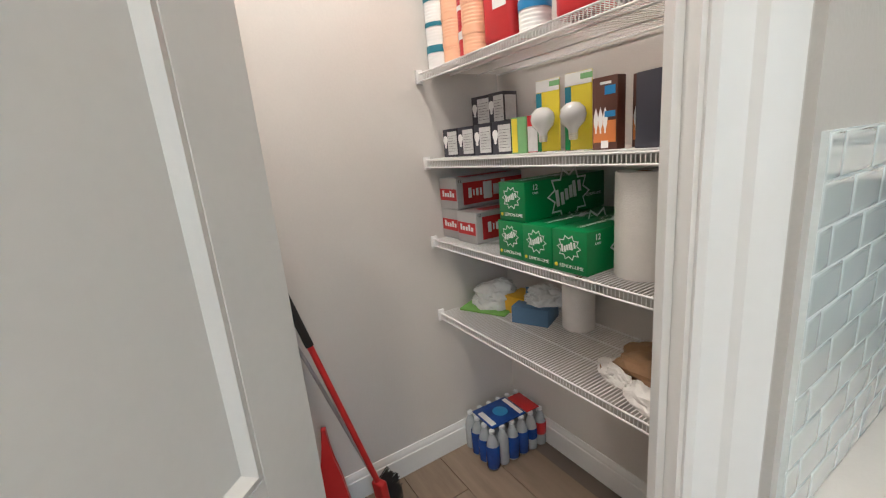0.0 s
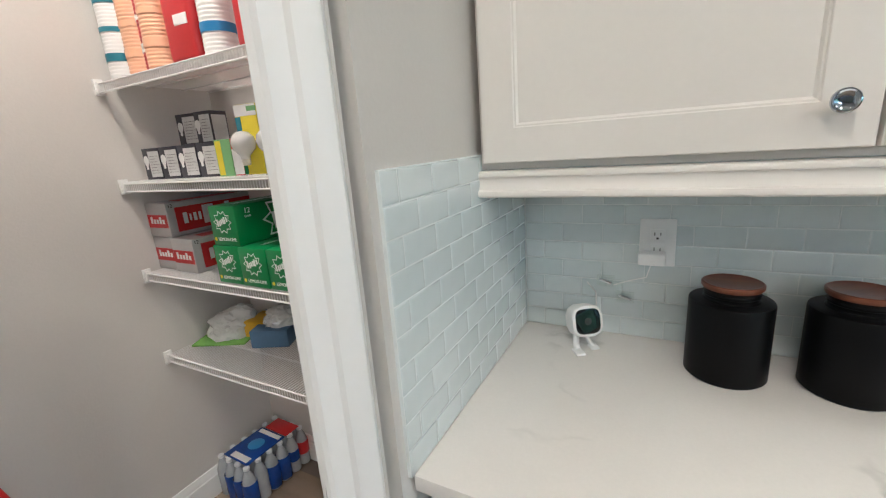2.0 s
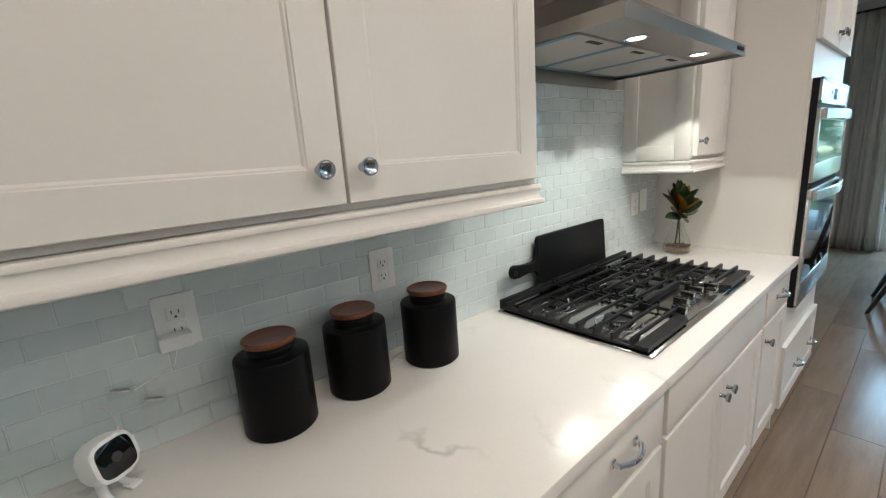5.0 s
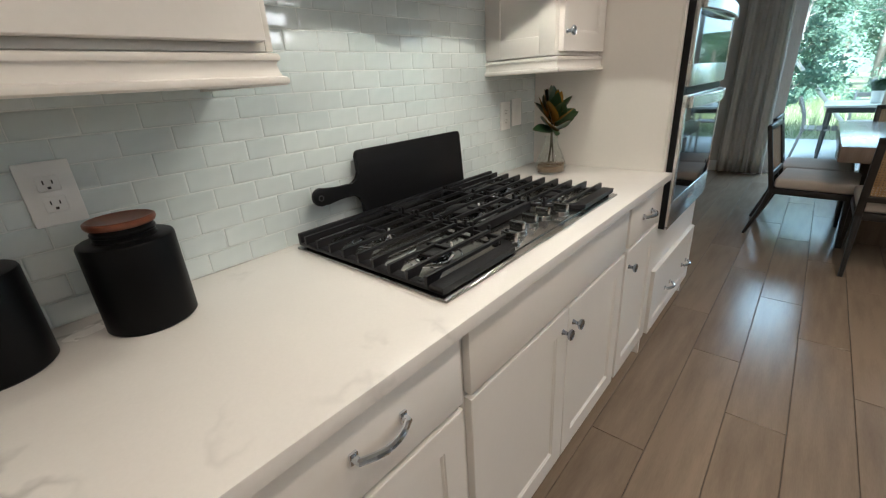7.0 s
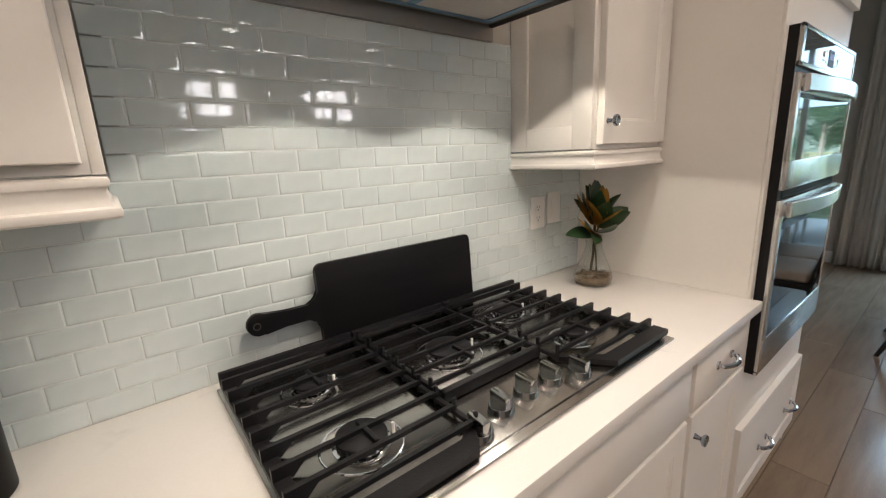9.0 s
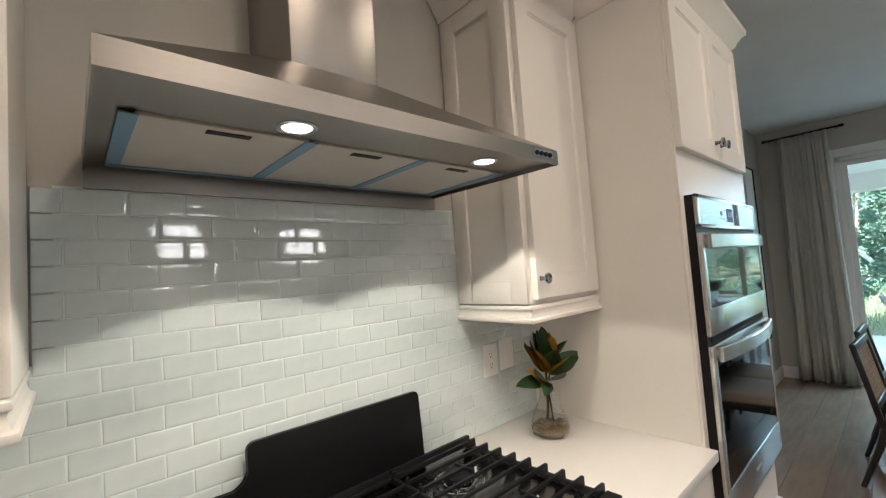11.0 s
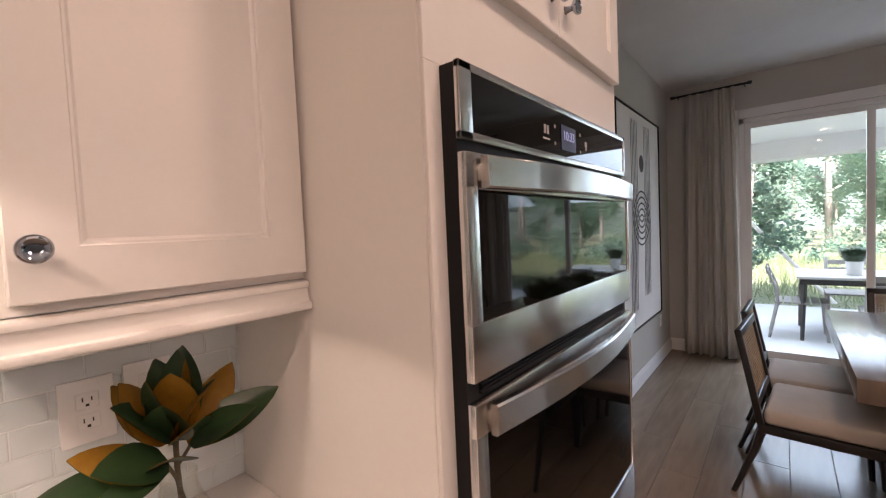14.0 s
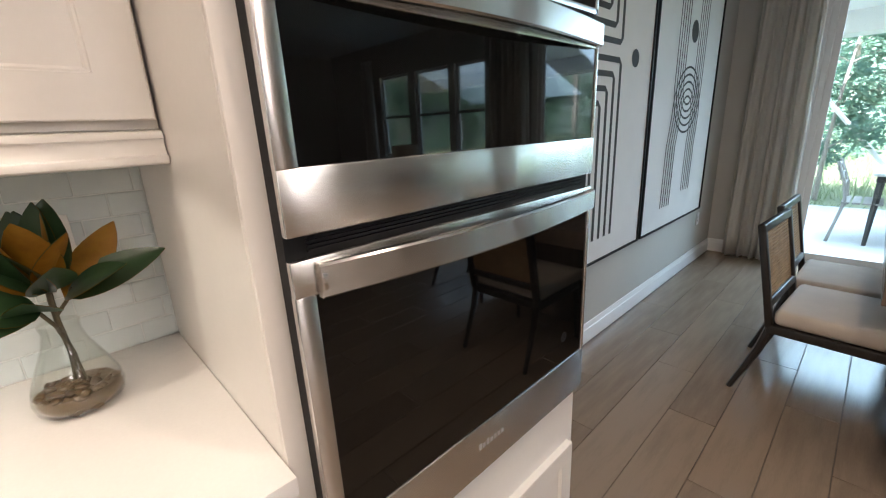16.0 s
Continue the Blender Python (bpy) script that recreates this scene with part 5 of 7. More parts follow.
def soda_silver(x, y, z, rz=0):
    w, h, L = 0.128, 0.124, 0.36
    c = thing("soda_carton", "silver twelve-can soda carton with a red band", "soda carton", x, y, z, rz, "silver and red soda cartons")
    b = B()
    b.box(0, w, 0, L, 0, h, 0.004)
    part("carton", b, M["silver_card"], c, "", 35)
    b = B()
    b.box(0.006, w - 0.006, -0.0012, 0.001, h * 0.28, h * 0.66)
    b.box(w - 0.001, w + 0.0012, 0.03, L, h * 0.12, h * 0.84)
    b.box(0.05, w - 0.02, 0.06, L - 0.05, h - 0.001, h + 0.0012)
    part("red_band", b, M["red_card"], c, "red printed band")
    b = B()
    for k in range(5):
        b.box(0.024 + k * 0.018, 0.036 + k * 0.018, -0.0020, -0.001, h * 0.40, h * (0.60 if k in (0, 3) else 0.53))
    yy = 0.055
    for k, (ww, hh) in enumerate(((0.016, 0.04), (0.007, 0.025), (0.012, 0.03), (0.010, 0.03), (0.045, 0.07), (0.035, 0.045), (0.02, 0.07), (0.035, 0.045))):
        b.box(w + 0.001, w + 0.002, yy, yy + ww, h * 0.48 - hh * 0.45, h * 0.48 + hh * 0.55)
        yy += ww + 0.008
    part("white_script", b, M["white_print"], c, "plain white marks where the brand stands")
    text("lettering", "12", 0.018, M["ink"], c, Matrix.Translation((w + 0.0006, 0.016, h * 0.90)) @ pose(0, 0, 0, 90, 0, 90))
    return c


Z3 = DECKS[2] + 0.002
soda_green(-0.925, -0.322, Z3, 0)
soda_green(-0.803, -0.325, Z3, 0)
soda_green(-0.680, -0.324, Z3, 1)
soda_green(-0.915, -0.320, Z3 + 0.125, 1)
soda_silver(-1.228, -0.285, Z3, 0)
soda_silver(-1.358, -0.275, Z3, 0)
soda_silver(-1.352, -0.280, Z3 + 0.125, 1)


def paper_roll(x, y, z, r, h, label):
    c = thing("paper_towel_roll", label, "paper roll", x, y, z)
    b = B()
    b.lathe([(0.021, 0.001), (r - 0.002, 0.0), (r, 0.003), (r, h - 0.003), (r - 0.002, h), (0.021, h - 0.001), (0.021, 0.001)], 48)
    part("paper", b, M["paper"], c, "", 40)
    b = B()
    b.lathe([(0.0195, 0.002), (0.0208, 0.002), (0.0208, h - 0.002), (0.0195, h - 0.002), (0.0195, 0.002)], 24)
    part("core", b, M["brown_paper"], c, "brown cardboard core", 40)
    return c


paper_roll(-0.478, -0.205, Z3, 0.068, 0.275, "tall white paper towel roll standing on wire shelf")
Z4 = DECKS[3] + 0.002
paper_roll(-0.850, -0.015, Z4, 0.060, 0.20, "short white paper roll standing on wire shelf")

# light bulb packages
Z2 = DECKS[1] + 0.0032


def bulb_carton(x, y, z, w, d, h, material, rz=0, label="small dark light bulb carton with grey text panel", face=True):
    c = thing("bulb_carton", label, "light bulb box", x, y, z, rz, "light bulb cartons")
    b = B()
    b.box(0, w, 0, d, 0, h, 0.0015)
    part("carton", b, material, c, "", 35)
    if face:
        b = B()
        b.box(w * 0.33, w - 0.003, -0.0008, 0.0005, h * 0.08, h * 0.90)
        b.box(w - 0.0005, w + 0.0008, 0.006, d - 0.006, h * 0.10, h * 0.88)
        part("text_panel", b, M["grey_print"], c, "pale printed panel")
        b = B()
        for k in range(7):
            b.box(w * 0.40, w - 0.008 - (k % 3) * 0.008, -0.0013, -0.0006, h * (0.20 + 0.09 * k), h * (0.210 + 0.09 * k))
        part("text_lines", b, M["slot"], c)
        b = B()
        b.lathe([(0, 0), (0.006, 0.002), (0.006, 0.012), (0.013, 0.026), (0.014, 0.036), (0.009, 0.046), (0, 0.049)], 16, Matrix.Translation((w * 0.17, -0.0004, h * 0.32)) @ Matrix.Diagonal((1, 0.05, 1, 1)))
        part("bulb_picture", b, M["white_print"], c, "white picture of a bulb", 40)
    return c


xx = -1.318
for k, (w, d) in enumerate(((0.058, 0.075), (0.058, 0.075), (0.058, 0.072), (0.058, 0.072))):
    bulb_carton(xx, -0.262 + 0.004 * k, Z2, 0.092, 0.06, 0.108, M["black_card"], 4)
    xx += 0.100
bulb_carton(-1.230, -0.12, Z2, 0.060, 0.08, 0.108, M["black_card"], 5, face=False)
bulb_carton(-1.130, -0.12, Z2, 0.060, 0.08, 0.108, M["black_card"], 5, face=False)
bulb_carton(-1.262, -0.15, Z2 + 0.109, 0.105, 0.07, 0.112, M["black_card"], 5)
bulb_carton(-1.153, -0.15, Z2 + 0.109, 0.080, 0.07, 0.112, M["black_card"], 5)
gbx = bulb_carton(-0.905, -0.262, Z2, 0.062, 0.05, 0.112, M["green_light"], 8, "light green and yellow light bulb carton", False)
b = B()
b.box(0.004, 0.026, -0.0012, 0.0, 0.004, 0.108)
part("yellow_stripe", b, M["yellow_print"], gbx)
rbx = bulb_carton(-0.838, -0.255, Z2, 0.036, 0.05, 0.112, M["red_card"], 8, "red and white light bulb carton", False)
b = B()
b.box(0.002, 0.038, -0.0012, 0.0, 0.004, 0.08)
part("pale_panel", b, M["grey_print"], rbx)


def bulb_blister(x, y, z, rz):
    c = thing("bulb_blister_pack", "yellow and green card pack with a round globe bulb", "light bulb", x, y, z, rz, "globe bulb packs")
    b = B()
    b.box(-0.045, 0.037, 0.030, 0.034, 0, 0.205, 0.001)
    part("backing_card", b, M["yellow_print"], c, "bright yellow backing card")
    b = B()
    b.box(-0.045, 0.037, 0.0285, 0.0302, 0.172, 0.204)
    b.box(-0.040, 0.040, -0.020, 0.028, 0.0006, 0.0022)
    part("header_panel", b, M["white_print"], c)
    b = B()
    b.box(-0.045, -0.026, 0.0282, 0.0300, 0.070, 0.170)
    part("green_stripe", b, M["teal_print"], c)
    b = B()
    b.box(-0.046, -0.030, 0.0278, 0.0300, 0.0, 0.068)
    b.box(-0.030, 0.046, -0.002, 0.030, 0.0, 0.0006)
    part("green_base", b, M["green_card"], c)
    b = B()
    b.box(0.004, 0.040, 0.0280, 0.0290, 0.184, 0.198)
    part("green_logo_bar", b, M["green_light"], c)
    b = B()
    b.box(-0.016, 0.016, -0.016, -0.004, 0.0022, 0.0032)
    part("barcode", b, M["slot"], c)
    b = B()
    b.lathe([(0, 0.034), (0.009, 0.036), (0.012, 0.040), (0.013, 0.056), (0.018, 0.063), (0.0300, 0.076), (0.0350, 0.094), (0.0310, 0.112), (0.018, 0.125), (0, 0.129)], 32)
    bu = part("bulb", b, M["bulb"], c, "frosted white globe bulb", 50)
    b = B()
    b.lathe([(0, 0.030), (0.010, 0.030), (0.0125, 0.034), (0.0115, 0.037), (0.0130, 0.040), (0.0118, 0.043), (0.0132, 0.046), (0.012, 0.050), (0, 0.050)], 24)
    part("screw_base", b, M["brass"], bu, "", 40)
    return c


bulb_blister(-0.757, -0.27, Z2, 6)
bulb_blister(-0.641, -0.275, Z2, 6)


def brown_bulb_box(x, y, rz):
    c = thing("bulb_carton", "brown candle light bulb carton", "light bulb box", x, y, Z2, rz, "brown bulb cartons")
    b = B()
    b.box(0, 0.095, 0, 0.034, 0, 0.172, 0.0015)
    c.scale = (0.72, 1, 1)
    part("carton", b, M["brown_card"], c, "", 35)
    b = B()
    b.box(0.048, 0.088, -0.001, 0.0, 0.130, 0.150)
    b.box(0.048, 0.088, -0.001, 0.0, 0.078, 0.092)
    part("blue_label", b, M["blue_print"], c)
    b = B()
    b.box(0.004, 0.09, -0.0006, 0.0004, 0.018, 0.070)
    part("amber_print", b, M["orange_print"], c)
    b = B()
    for k in range(3):
        b.lathe([(0, 0), (0.005, 0.004), (0.005, 0.014), (0.0095, 0.028), (0.009, 0.042), (0.004, 0.058), (0, 0.066)], 12, Matrix.Translation((0.014 + k * 0.018, -0.0004, 0.036)) @ Matrix.Diagonal((1, 0.05, 1, 1)))
    b.box(0.035, 0.062, -0.001, 0.0, 0.004, 0.022)
    b.box(0.030, 0.072, -0.001, 0.0, 0.154, 0.160)
    part("white_print", b, M["white_print"], c)
    return c


brown_bulb_box(-0.568, -0.288, 3)
brown_bulb_box(-0.500, -0.225, 3)
brown_bulb_box(-0.448, -0.180, 3)
bulb_carton(-0.452, -0.285, Z2, 0.085, 0.055, 0.165, M["black_card"], -8, "tall black light bulb carton leaning slightly", False)
kb = bulb_carton(-0.355, -0.29, Z2, 0.10, 0.07, 0.165, M["black_card"], 4, "tall black light bulb carton with blue print", False)
b = B()
b.lathe([(0, 0), (0.018, 0.002), (0.03, 0.02), (0.034, 0.045), (0.026, 0.07), (0, 0.08)], 20, Matrix.Translation((0.05, -0.0005, 0.06)) @ Matrix.Diagonal((1, 0.03, 1, 1)))
part("blue_picture", b, M["blue_print"], kb, "", 40)

# stacks of disposable cups on the upper shelf
Z1 = DECKS[0] + 0.002


def cup_stack(x, y, material, stripe, label, r=0.040, h=0.34):
    c = thing("cup_stack", label, "paper cups", x, y, Z1, 0, "sleeves of disposable cups")
    b = B()
    prof = [(0, 0.0), (r * 0.92, 0.0)]
    n = int(h / 0.011)
    for k in range(n):
        z = 0.003 + k * 0.011
        prof += [(r * 0.97, z), (r, z + 0.004), (r, z + 0.007), (r * 0.975, z + 0.009)]
    prof += [(r * 0.9, h), (0, h)]
    b.lathe(prof, 28)
    part("cup_sleeve", b, material, c, "", 60)
    b = B()
    for z0, z1 in ((0.06, 0.085), (0.15, 0.165), (0.235, 0.26)):
        b.lathe([(r + 0.0004, z0), (r + 0.0012, z0), (r + 0.0012, z1), (r + 0.0004, z1)], 28)
    part("sleeve_print", b, stripe, c, "", 60)
    return c


cup_stack(-1.305, -0.255, M["white_print"], M["teal_print"], "white disposable cups in a sleeve with blue print", 0.046)
cup_stack(-1.205, -0.245, M["peach"], M["peach"], "peach coloured disposable cups in a sleeve", 0.046)
cup_stack(-1.165, -0.13, M["white_print"], M["teal_print"], "white disposable cups in a sleeve with blue print", 0.046)
cup_stack(-1.100, -0.250, M["red_card"], M["white_print"], "red disposable cups in a printed sleeve", 0.044)
cup_stack(-1.040, -0.275, M["peach"], M["peach"], "peach coloured disposable cups in a sleeve", 0.046)
for x, y, mm, lab in ((-0.978, -0.300, "red_card", "red plastic bag of napkins standing upright"), (-0.69, -0.290, "red_card", "red plastic bag of napkins standing upright")):
    c = thing("napkin_pack", lab, "napkin pack", x, y, Z1, 4)
    b = B()
    b.box(0, 0.13, 0, 0.10, 0, 0.30, 0.022, 3)
    part("bag", b, M[mm], c, "", 60)
    b = B()
    b.box(0.055, 0.11, -0.002, 0.001, 0.10, 0.128)
    part("barcode_label", b, M["white_print"], c)
cup_stack(-0.785, -0.26, M["white_print"], M["blue_print"], "white disposable cups in a sleeve with blue print", 0.046)
cup_stack(-0.48, -0.25, M["white_print"], M["teal_print"], "white disposable cups in a sleeve with blue print", 0.046)

# lower shelf: bags, cartons, brown paper


def crumpled(name, label, cat, x, y, z, sx, sy, sz, material, seed, rz=0):
    b = B()
    bmesh.ops.create_icosphere(b.bm, subdivisions=4, radius=1)
    for v in b.bm.verts:
        k = 1 + 0.32 * noise.noise(v.co * 1.6 + Vector((seed, 0, 0))) + 0.16 * noise.noise(v.co * 4.5 + Vector((0, seed, 0)))
        v.co = Vector((v.co.x * k * sx, v.co.y * k * sy, max(-0.35, v.co.z * k) * sz + 0.35 * sz))
    c = tagged(part(name, b, material, None, "", 25), label, cat)
    c.matrix_basis = pose(x, y, z, 0, 0, rz)
    return c


crumpled("plastic_bag", "crumpled clear plastic bag of white tableware", "bag", -1.245, -0.10, Z4 + 0.012, 0.115, 0.095, 0.075, M["plastic_bag"], 3.1, 20)
b = B()
b.box(-0.11, 0.11, -0.08, 0.08, 0, 0.010, 0.004)
gp = tagged(part("green_packet", b, M["green_cloth"], None, "", 40), "flat green cloth packet lying on the wire shelf", "packet")
gp.matrix_basis = pose(-1.24, -0.14, Z4, 0, 0, 25)
tb = thing("tissue_box", "small yellow carton on the wire shelf", "carton", -1.115, -0.055, Z4, 12)
b = B()
b.box(-0.05, 0.05, -0.06, 0.06, 0, 0.075, 0.002)
part("carton", b, M["yellow_card"], tb, "", 35)
tb = thing("tissue_box", "blue carton of thin plastic bags, torn open", "carton", -1.010, -0.085, Z4, 25)
b = B()
b.box(-0.075, 0.075, -0.065, 0.065, 0, 0.07, 0.002)
part("carton", b, M["blue_card"], tb, "", 35)
b = B()
b.box(-0.07, 0.07, 0.063, 0.0645, 0.068, 0.115, 0.0005, m=pose(0, 0, 0, -8, 0, 0))
part("torn_flap", b, M["blue_card"], tb)
crumpled("plastic_bag", "thin white plastic bag spilling out of a carton", "bag", -0.985, -0.045, Z4 + 0.072, 0.085, 0.065, 0.05, M["plastic_bag"], 8.7, 40)
crumpled("paper_bundle", "crumpled brown paper bundle with white napkins", "paper", -0.43, -0.13, Z4, 0.16, 0.11, 0.075, M["brown_paper"], 5.5, 15)
for k, (x, y) in enumerate(((-0.545, -0.215), (-0.415, -0.27), (-0.32, -0.265))):
    crumpled("paper_napkin", "rolled white paper napkin on the wire shelf", "napkin", x, y, Z4, 0.075, 0.035, 0.038, M["paper"], 11.0 + k, -25)

# ---- pantry floor: water bottles and broom ----
pk = thing("water_bottle_pack", "shrink-wrapped pack of small water bottles", "water pack", -1.222, -0.105, 0.002, 88)
bottle_prof = [(0, 0.0), (0.026, 0.0), (0.031, 0.006), (0.031, 0.045), (0.029, 0.052), (0.031, 0.060), (0.031, 0.120), (0.029, 0.135), (0.022, 0.160), (0.0135, 0.178), (0.0125, 0.190), (0, 0.190)]
b = B()
b.lathe(bottle_prof, 14)
bmesh.ops.recalc_face_normals(b.bm, faces=b.bm.faces)
bm_me = bpy.data.meshes.new("bottle")
b.bm.to_mesh(bm_me)
b.bm.free()
bm_me.polygons.foreach_set("use_smooth", [True] * len(bm_me.polygons))
bm_me.materials.append(M["bottle"])
b = B()
b.cyl(0.0145, 0.189, 0.203, 14, None, 0.002)
bmesh.ops.recalc_face_normals(b.bm, faces=b.bm.faces)
cap_me = bpy.data.meshes.new("bottle_cap")
b.bm.to_mesh(cap_me)
b.bm.free()
cap_me.materials.append(M["cap"])
b = B()
b.lathe([(0.0314, 0.062), (0.0318, 0.063), (0.0318, 0.117), (0.0314, 0.118)], 14)
lab_me = bpy.data.meshes.new("bottle_label")
b.bm.to_mesh(lab_me)
b.bm.free()
lab_me.materials.append(M["navy_print"])
for i in range(6):
    for j in range(4):
        o = new("bottle", bm_me)
        o.parent = pk
        o.location = ((i - 2.5) * 0.0562, (j - 1.5) * 0.0580, 0)
        o.scale = (0.9, 0.9, 0.95)
        for nm, me in (("bottle_cap", cap_me),) + ((("bottle_label", lab_me),) if i == 4 or j == 2 else ()):
            q = new(nm, me)
            q.parent = o
b = B()
b.box(-0.135, 0.060, -0.085, 0.075, 0.190, 0.1965, 0.003, 2)
part("wrap_top", b, M["navy_print"], pk, "printed blue plastic wrap", 60)
b = B()
for k in range(3):
    yc = -0.087 + k * 0.058
    b.lathe([(0.0310, 0.012), (0.0318, 0.013), (0.0318, 0.122), (0.0310, 0.123)], 18, pose(-0.1405, yc, 0))
for k in range(2):
    b.lathe([(0.0310, 0.012), (0.0318, 0.013), (0.0318, 0.122), (0.0310, 0.123)], 18, pose(-0.028 + k * 0.0562, -0.087, 0))
part("wrap_side", b, M["navy_print"], pk, "printed blue plastic wrap", 40)
b = B()
b.box(0.066, 0.142, -0.085, 0.060, 0.1900, 0.1960, 0.003)
b.lathe([(0.0292, 0.060), (0.0298, 0.061), (0.0298, 0.122), (0.0292, 0.123)], 18, pose(0.1405, -0.087, 0))
part("wrap_red", b, M["red_card"], pk, "red printed patch of the wrap", 40)
b = B()
b.box(-0.128, -0.100, -0.070, 0.040, 0.1968, 0.1975)
b.box(0.030, 0.052, -0.075, 0.060, 0.1968, 0.1975)
part("wrap_print", b, M["white_print"], pk)
b = B()
b.lathe([(0, 0), (0.036, 0), (0.030, 0.0008), (0, 0.001)], 24, pose(-0.030, -0.005, 0.1967))
part("wrap_badge", b, M["blue_print"], pk, "", 40)

br = thing("broom", "red broom with black bristles leaning on the wall", "broom")
b = B()
top = Vector((-1.335, -0.965, 0.97))
foot = Vector((-1.205, -0.765, 0.145))
dirv = (foot - top)
b.tube([top + dirv * 0.24, foot], 0.0115, 12)
part("handle", b, M["red"], br, "red metal handle", 40)
b = B()
b.tube([top - dirv * 0.02, top + dirv * 0.03, top + dirv * 0.24], 0.0155, 12)
part("grip", b, M["bristle"], br, "black rubber grip", 40)
b = B()
b.tube([top - dirv * 0.16, top - dirv * 0.015], 0.011, 12)
part("hang_cap", b, M["red"], br, "", 40)
hm = Matrix.Translation(foot) @ pose(0, 0, 0, 6, 0, 24)
b = B()
b.box(-0.030, 0.030, -0.018, 0.016, -0.135, 0.030, 0.010, 3, m=hm)
part("head", b, M["red"], br, "red plastic broom head", 50)
b = B()
rnd = random.Random(61)
for i in range(20):
    for j in range(6):
        z = -0.128 + i * 0.0072
        x = -0.024 + j * 0.0095
        b.tube([hm @ Vector((x, 0.014, z)), hm @ Vector((x * 1.3 + rnd.uniform(-0.004, 0.004), 0.078 + rnd.uniform(-0.006, 0.008), z * 1.06 + rnd.uniform(-0.004, 0.004)))], 0.0026, 4)
tagged(part("bristles", b, M["bristle"], br, "black bristles"), "", "", "", "stuff")
dp = thing("dustpan", "red long-handled dustpan leaning on the wall", "dustpan")
b = B()
b.tube([(-1.345, -0.985, 0.86), (-1.325, -0.930, 0.69), (-1.255, -0.772, 0.165)], 0.007, 10)
part("handle", b, M["grey_metal"], dp, "grey metal handle", 40)
b = B()
b.prism([(-0.070, 0.0), (0.070, 0.0), (0.066, 0.10), (0.044, 0.23), (0.018, 0.31), (0.009, 0.43), (-0.009, 0.43), (-0.018, 0.31), (-0.044, 0.23), (-0.066, 0.10)], -0.018, 0.012, Matrix.Translation((-1.235, -0.945, 0.01)) @ pose(0, 0, 0, 82, 0, 70), 0.005)
part("pan", b, M["red"], dp, "red plastic pan", 50)

# ---- sliding door, windows, curtains ----
sd = thing("door_2", "white framed three-panel sliding glass door", "sliding door")
sd["kind"] = "structure"
xa, xb = EAST + 0.03, EAST + 0.11
b = B()
b.box(xa - 0.02, xb, SY1 - 0.045, SY1, 0, SZ, 0.003)
b.box(xa - 0.02, xb, SY0, SY0 + 0.045, 0, SZ, 0.003)
b.box(xa - 0.02, xb, SY0, SY1, SZ - 0.05, SZ, 0.003)
b.box(xa - 0.02, xb, SY0, SY1, 0.0, 0.025, 0.003)
part("door_frame", b, M["trim"], sd)
pw = (SY1 - SY0 - 0.09) / 3
for i in range(3):
    y1 = SY1 - 0.045 - i * pw + (0.02 if i else 0)
    y0 = SY1 - 0.045 - (i + 1) * pw - 0.02
    x0 = xa + 0.004 + 0.024 * (i % 2)
    x1 = x0 + 0.022
    b = B()
    st = 0.05
    b.box(x0, x1, y0, y0 + st, 0.026, SZ - 0.051, 0.002)
    b.box(x0, x1, y1 - st, y1, 0.026, SZ - 0.051, 0.002)
    b.box(x0, x1, y0 + st, y1 - st, 0.026, 0.10, 0.002)
    b.box(x0, x1, y0 + st, y1 - st, SZ - 0.10, SZ - 0.051, 0.002)
    p = part("door_panel", b, M["trim"], sd, "white sliding panel frame")
    b = B()
    b.box(x0 + 0.008, x0 + 0.014, y0 + st - 0.004, y1 - st + 0.004, 0.096, SZ - 0.096)
    g = part("pane", b, M["pane"], p, "clear glass pane")
    g.visible_shadow = False
b = B()
t = 0.09
b.box(EAST - 0.018, EAST - 0.001, SY1, SY1 + t, 0, SZ + t, 0.003)
b.box(EAST - 0.018, EAST - 0.001, SY0 - t, SY0, 0, SZ + t, 0.003)
b.box(EAST - 0.0185, EAST - 0.001, SY0, SY1, SZ, SZ + t, 0.003)
structure("trim", b, M["trim"], "white casing round the sliding door", "trim")

for k, (y0, y1) in enumerate(WINS):
    w = thing("window_%d" % (k + 1), "white double-hung window in the living room", "window")
    w["kind"] = "structure"
    b = B()
    f = 0.04
    for zz0, zz1 in ((WZ0, (WZ0 + WZ1) / 2 + 0.02), ((WZ0 + WZ1) / 2 - 0.02, WZ1)):
        x = EAST + 0.05
        b.box(x, x + 0.03, y0, y0 + f, zz0, zz1)
        b.box(x, x + 0.03, y1 - f, y1, zz0, zz1)
        b.box(x + 0.001, x + 0.031, y0, y1, zz0, zz0 + f)
        b.box(x + 0.001, x + 0.031, y0, y1, zz1 - f, zz1)
    part("window_frame", b, M["trim"], w)
    b = B()
    b.box(EAST + 0.062, EAST + 0.067, y0 + 0.03, y1 - 0.03, WZ0 + 0.03, WZ1 - 0.03)
    g = part("pane", b, M["pane"], w, "clear glass pane")
    g.visible_shadow = False
b = B()
b.box(EAST - 0.05, EAST - 0.001, WINS[0][0] - 0.08, WINS[2][1] + 0.08, WZ0 - 0.04, WZ0 - 0.002, 0.004)
structure("window_sill", b, M["trim"], "white window sill in the living room", "trim")


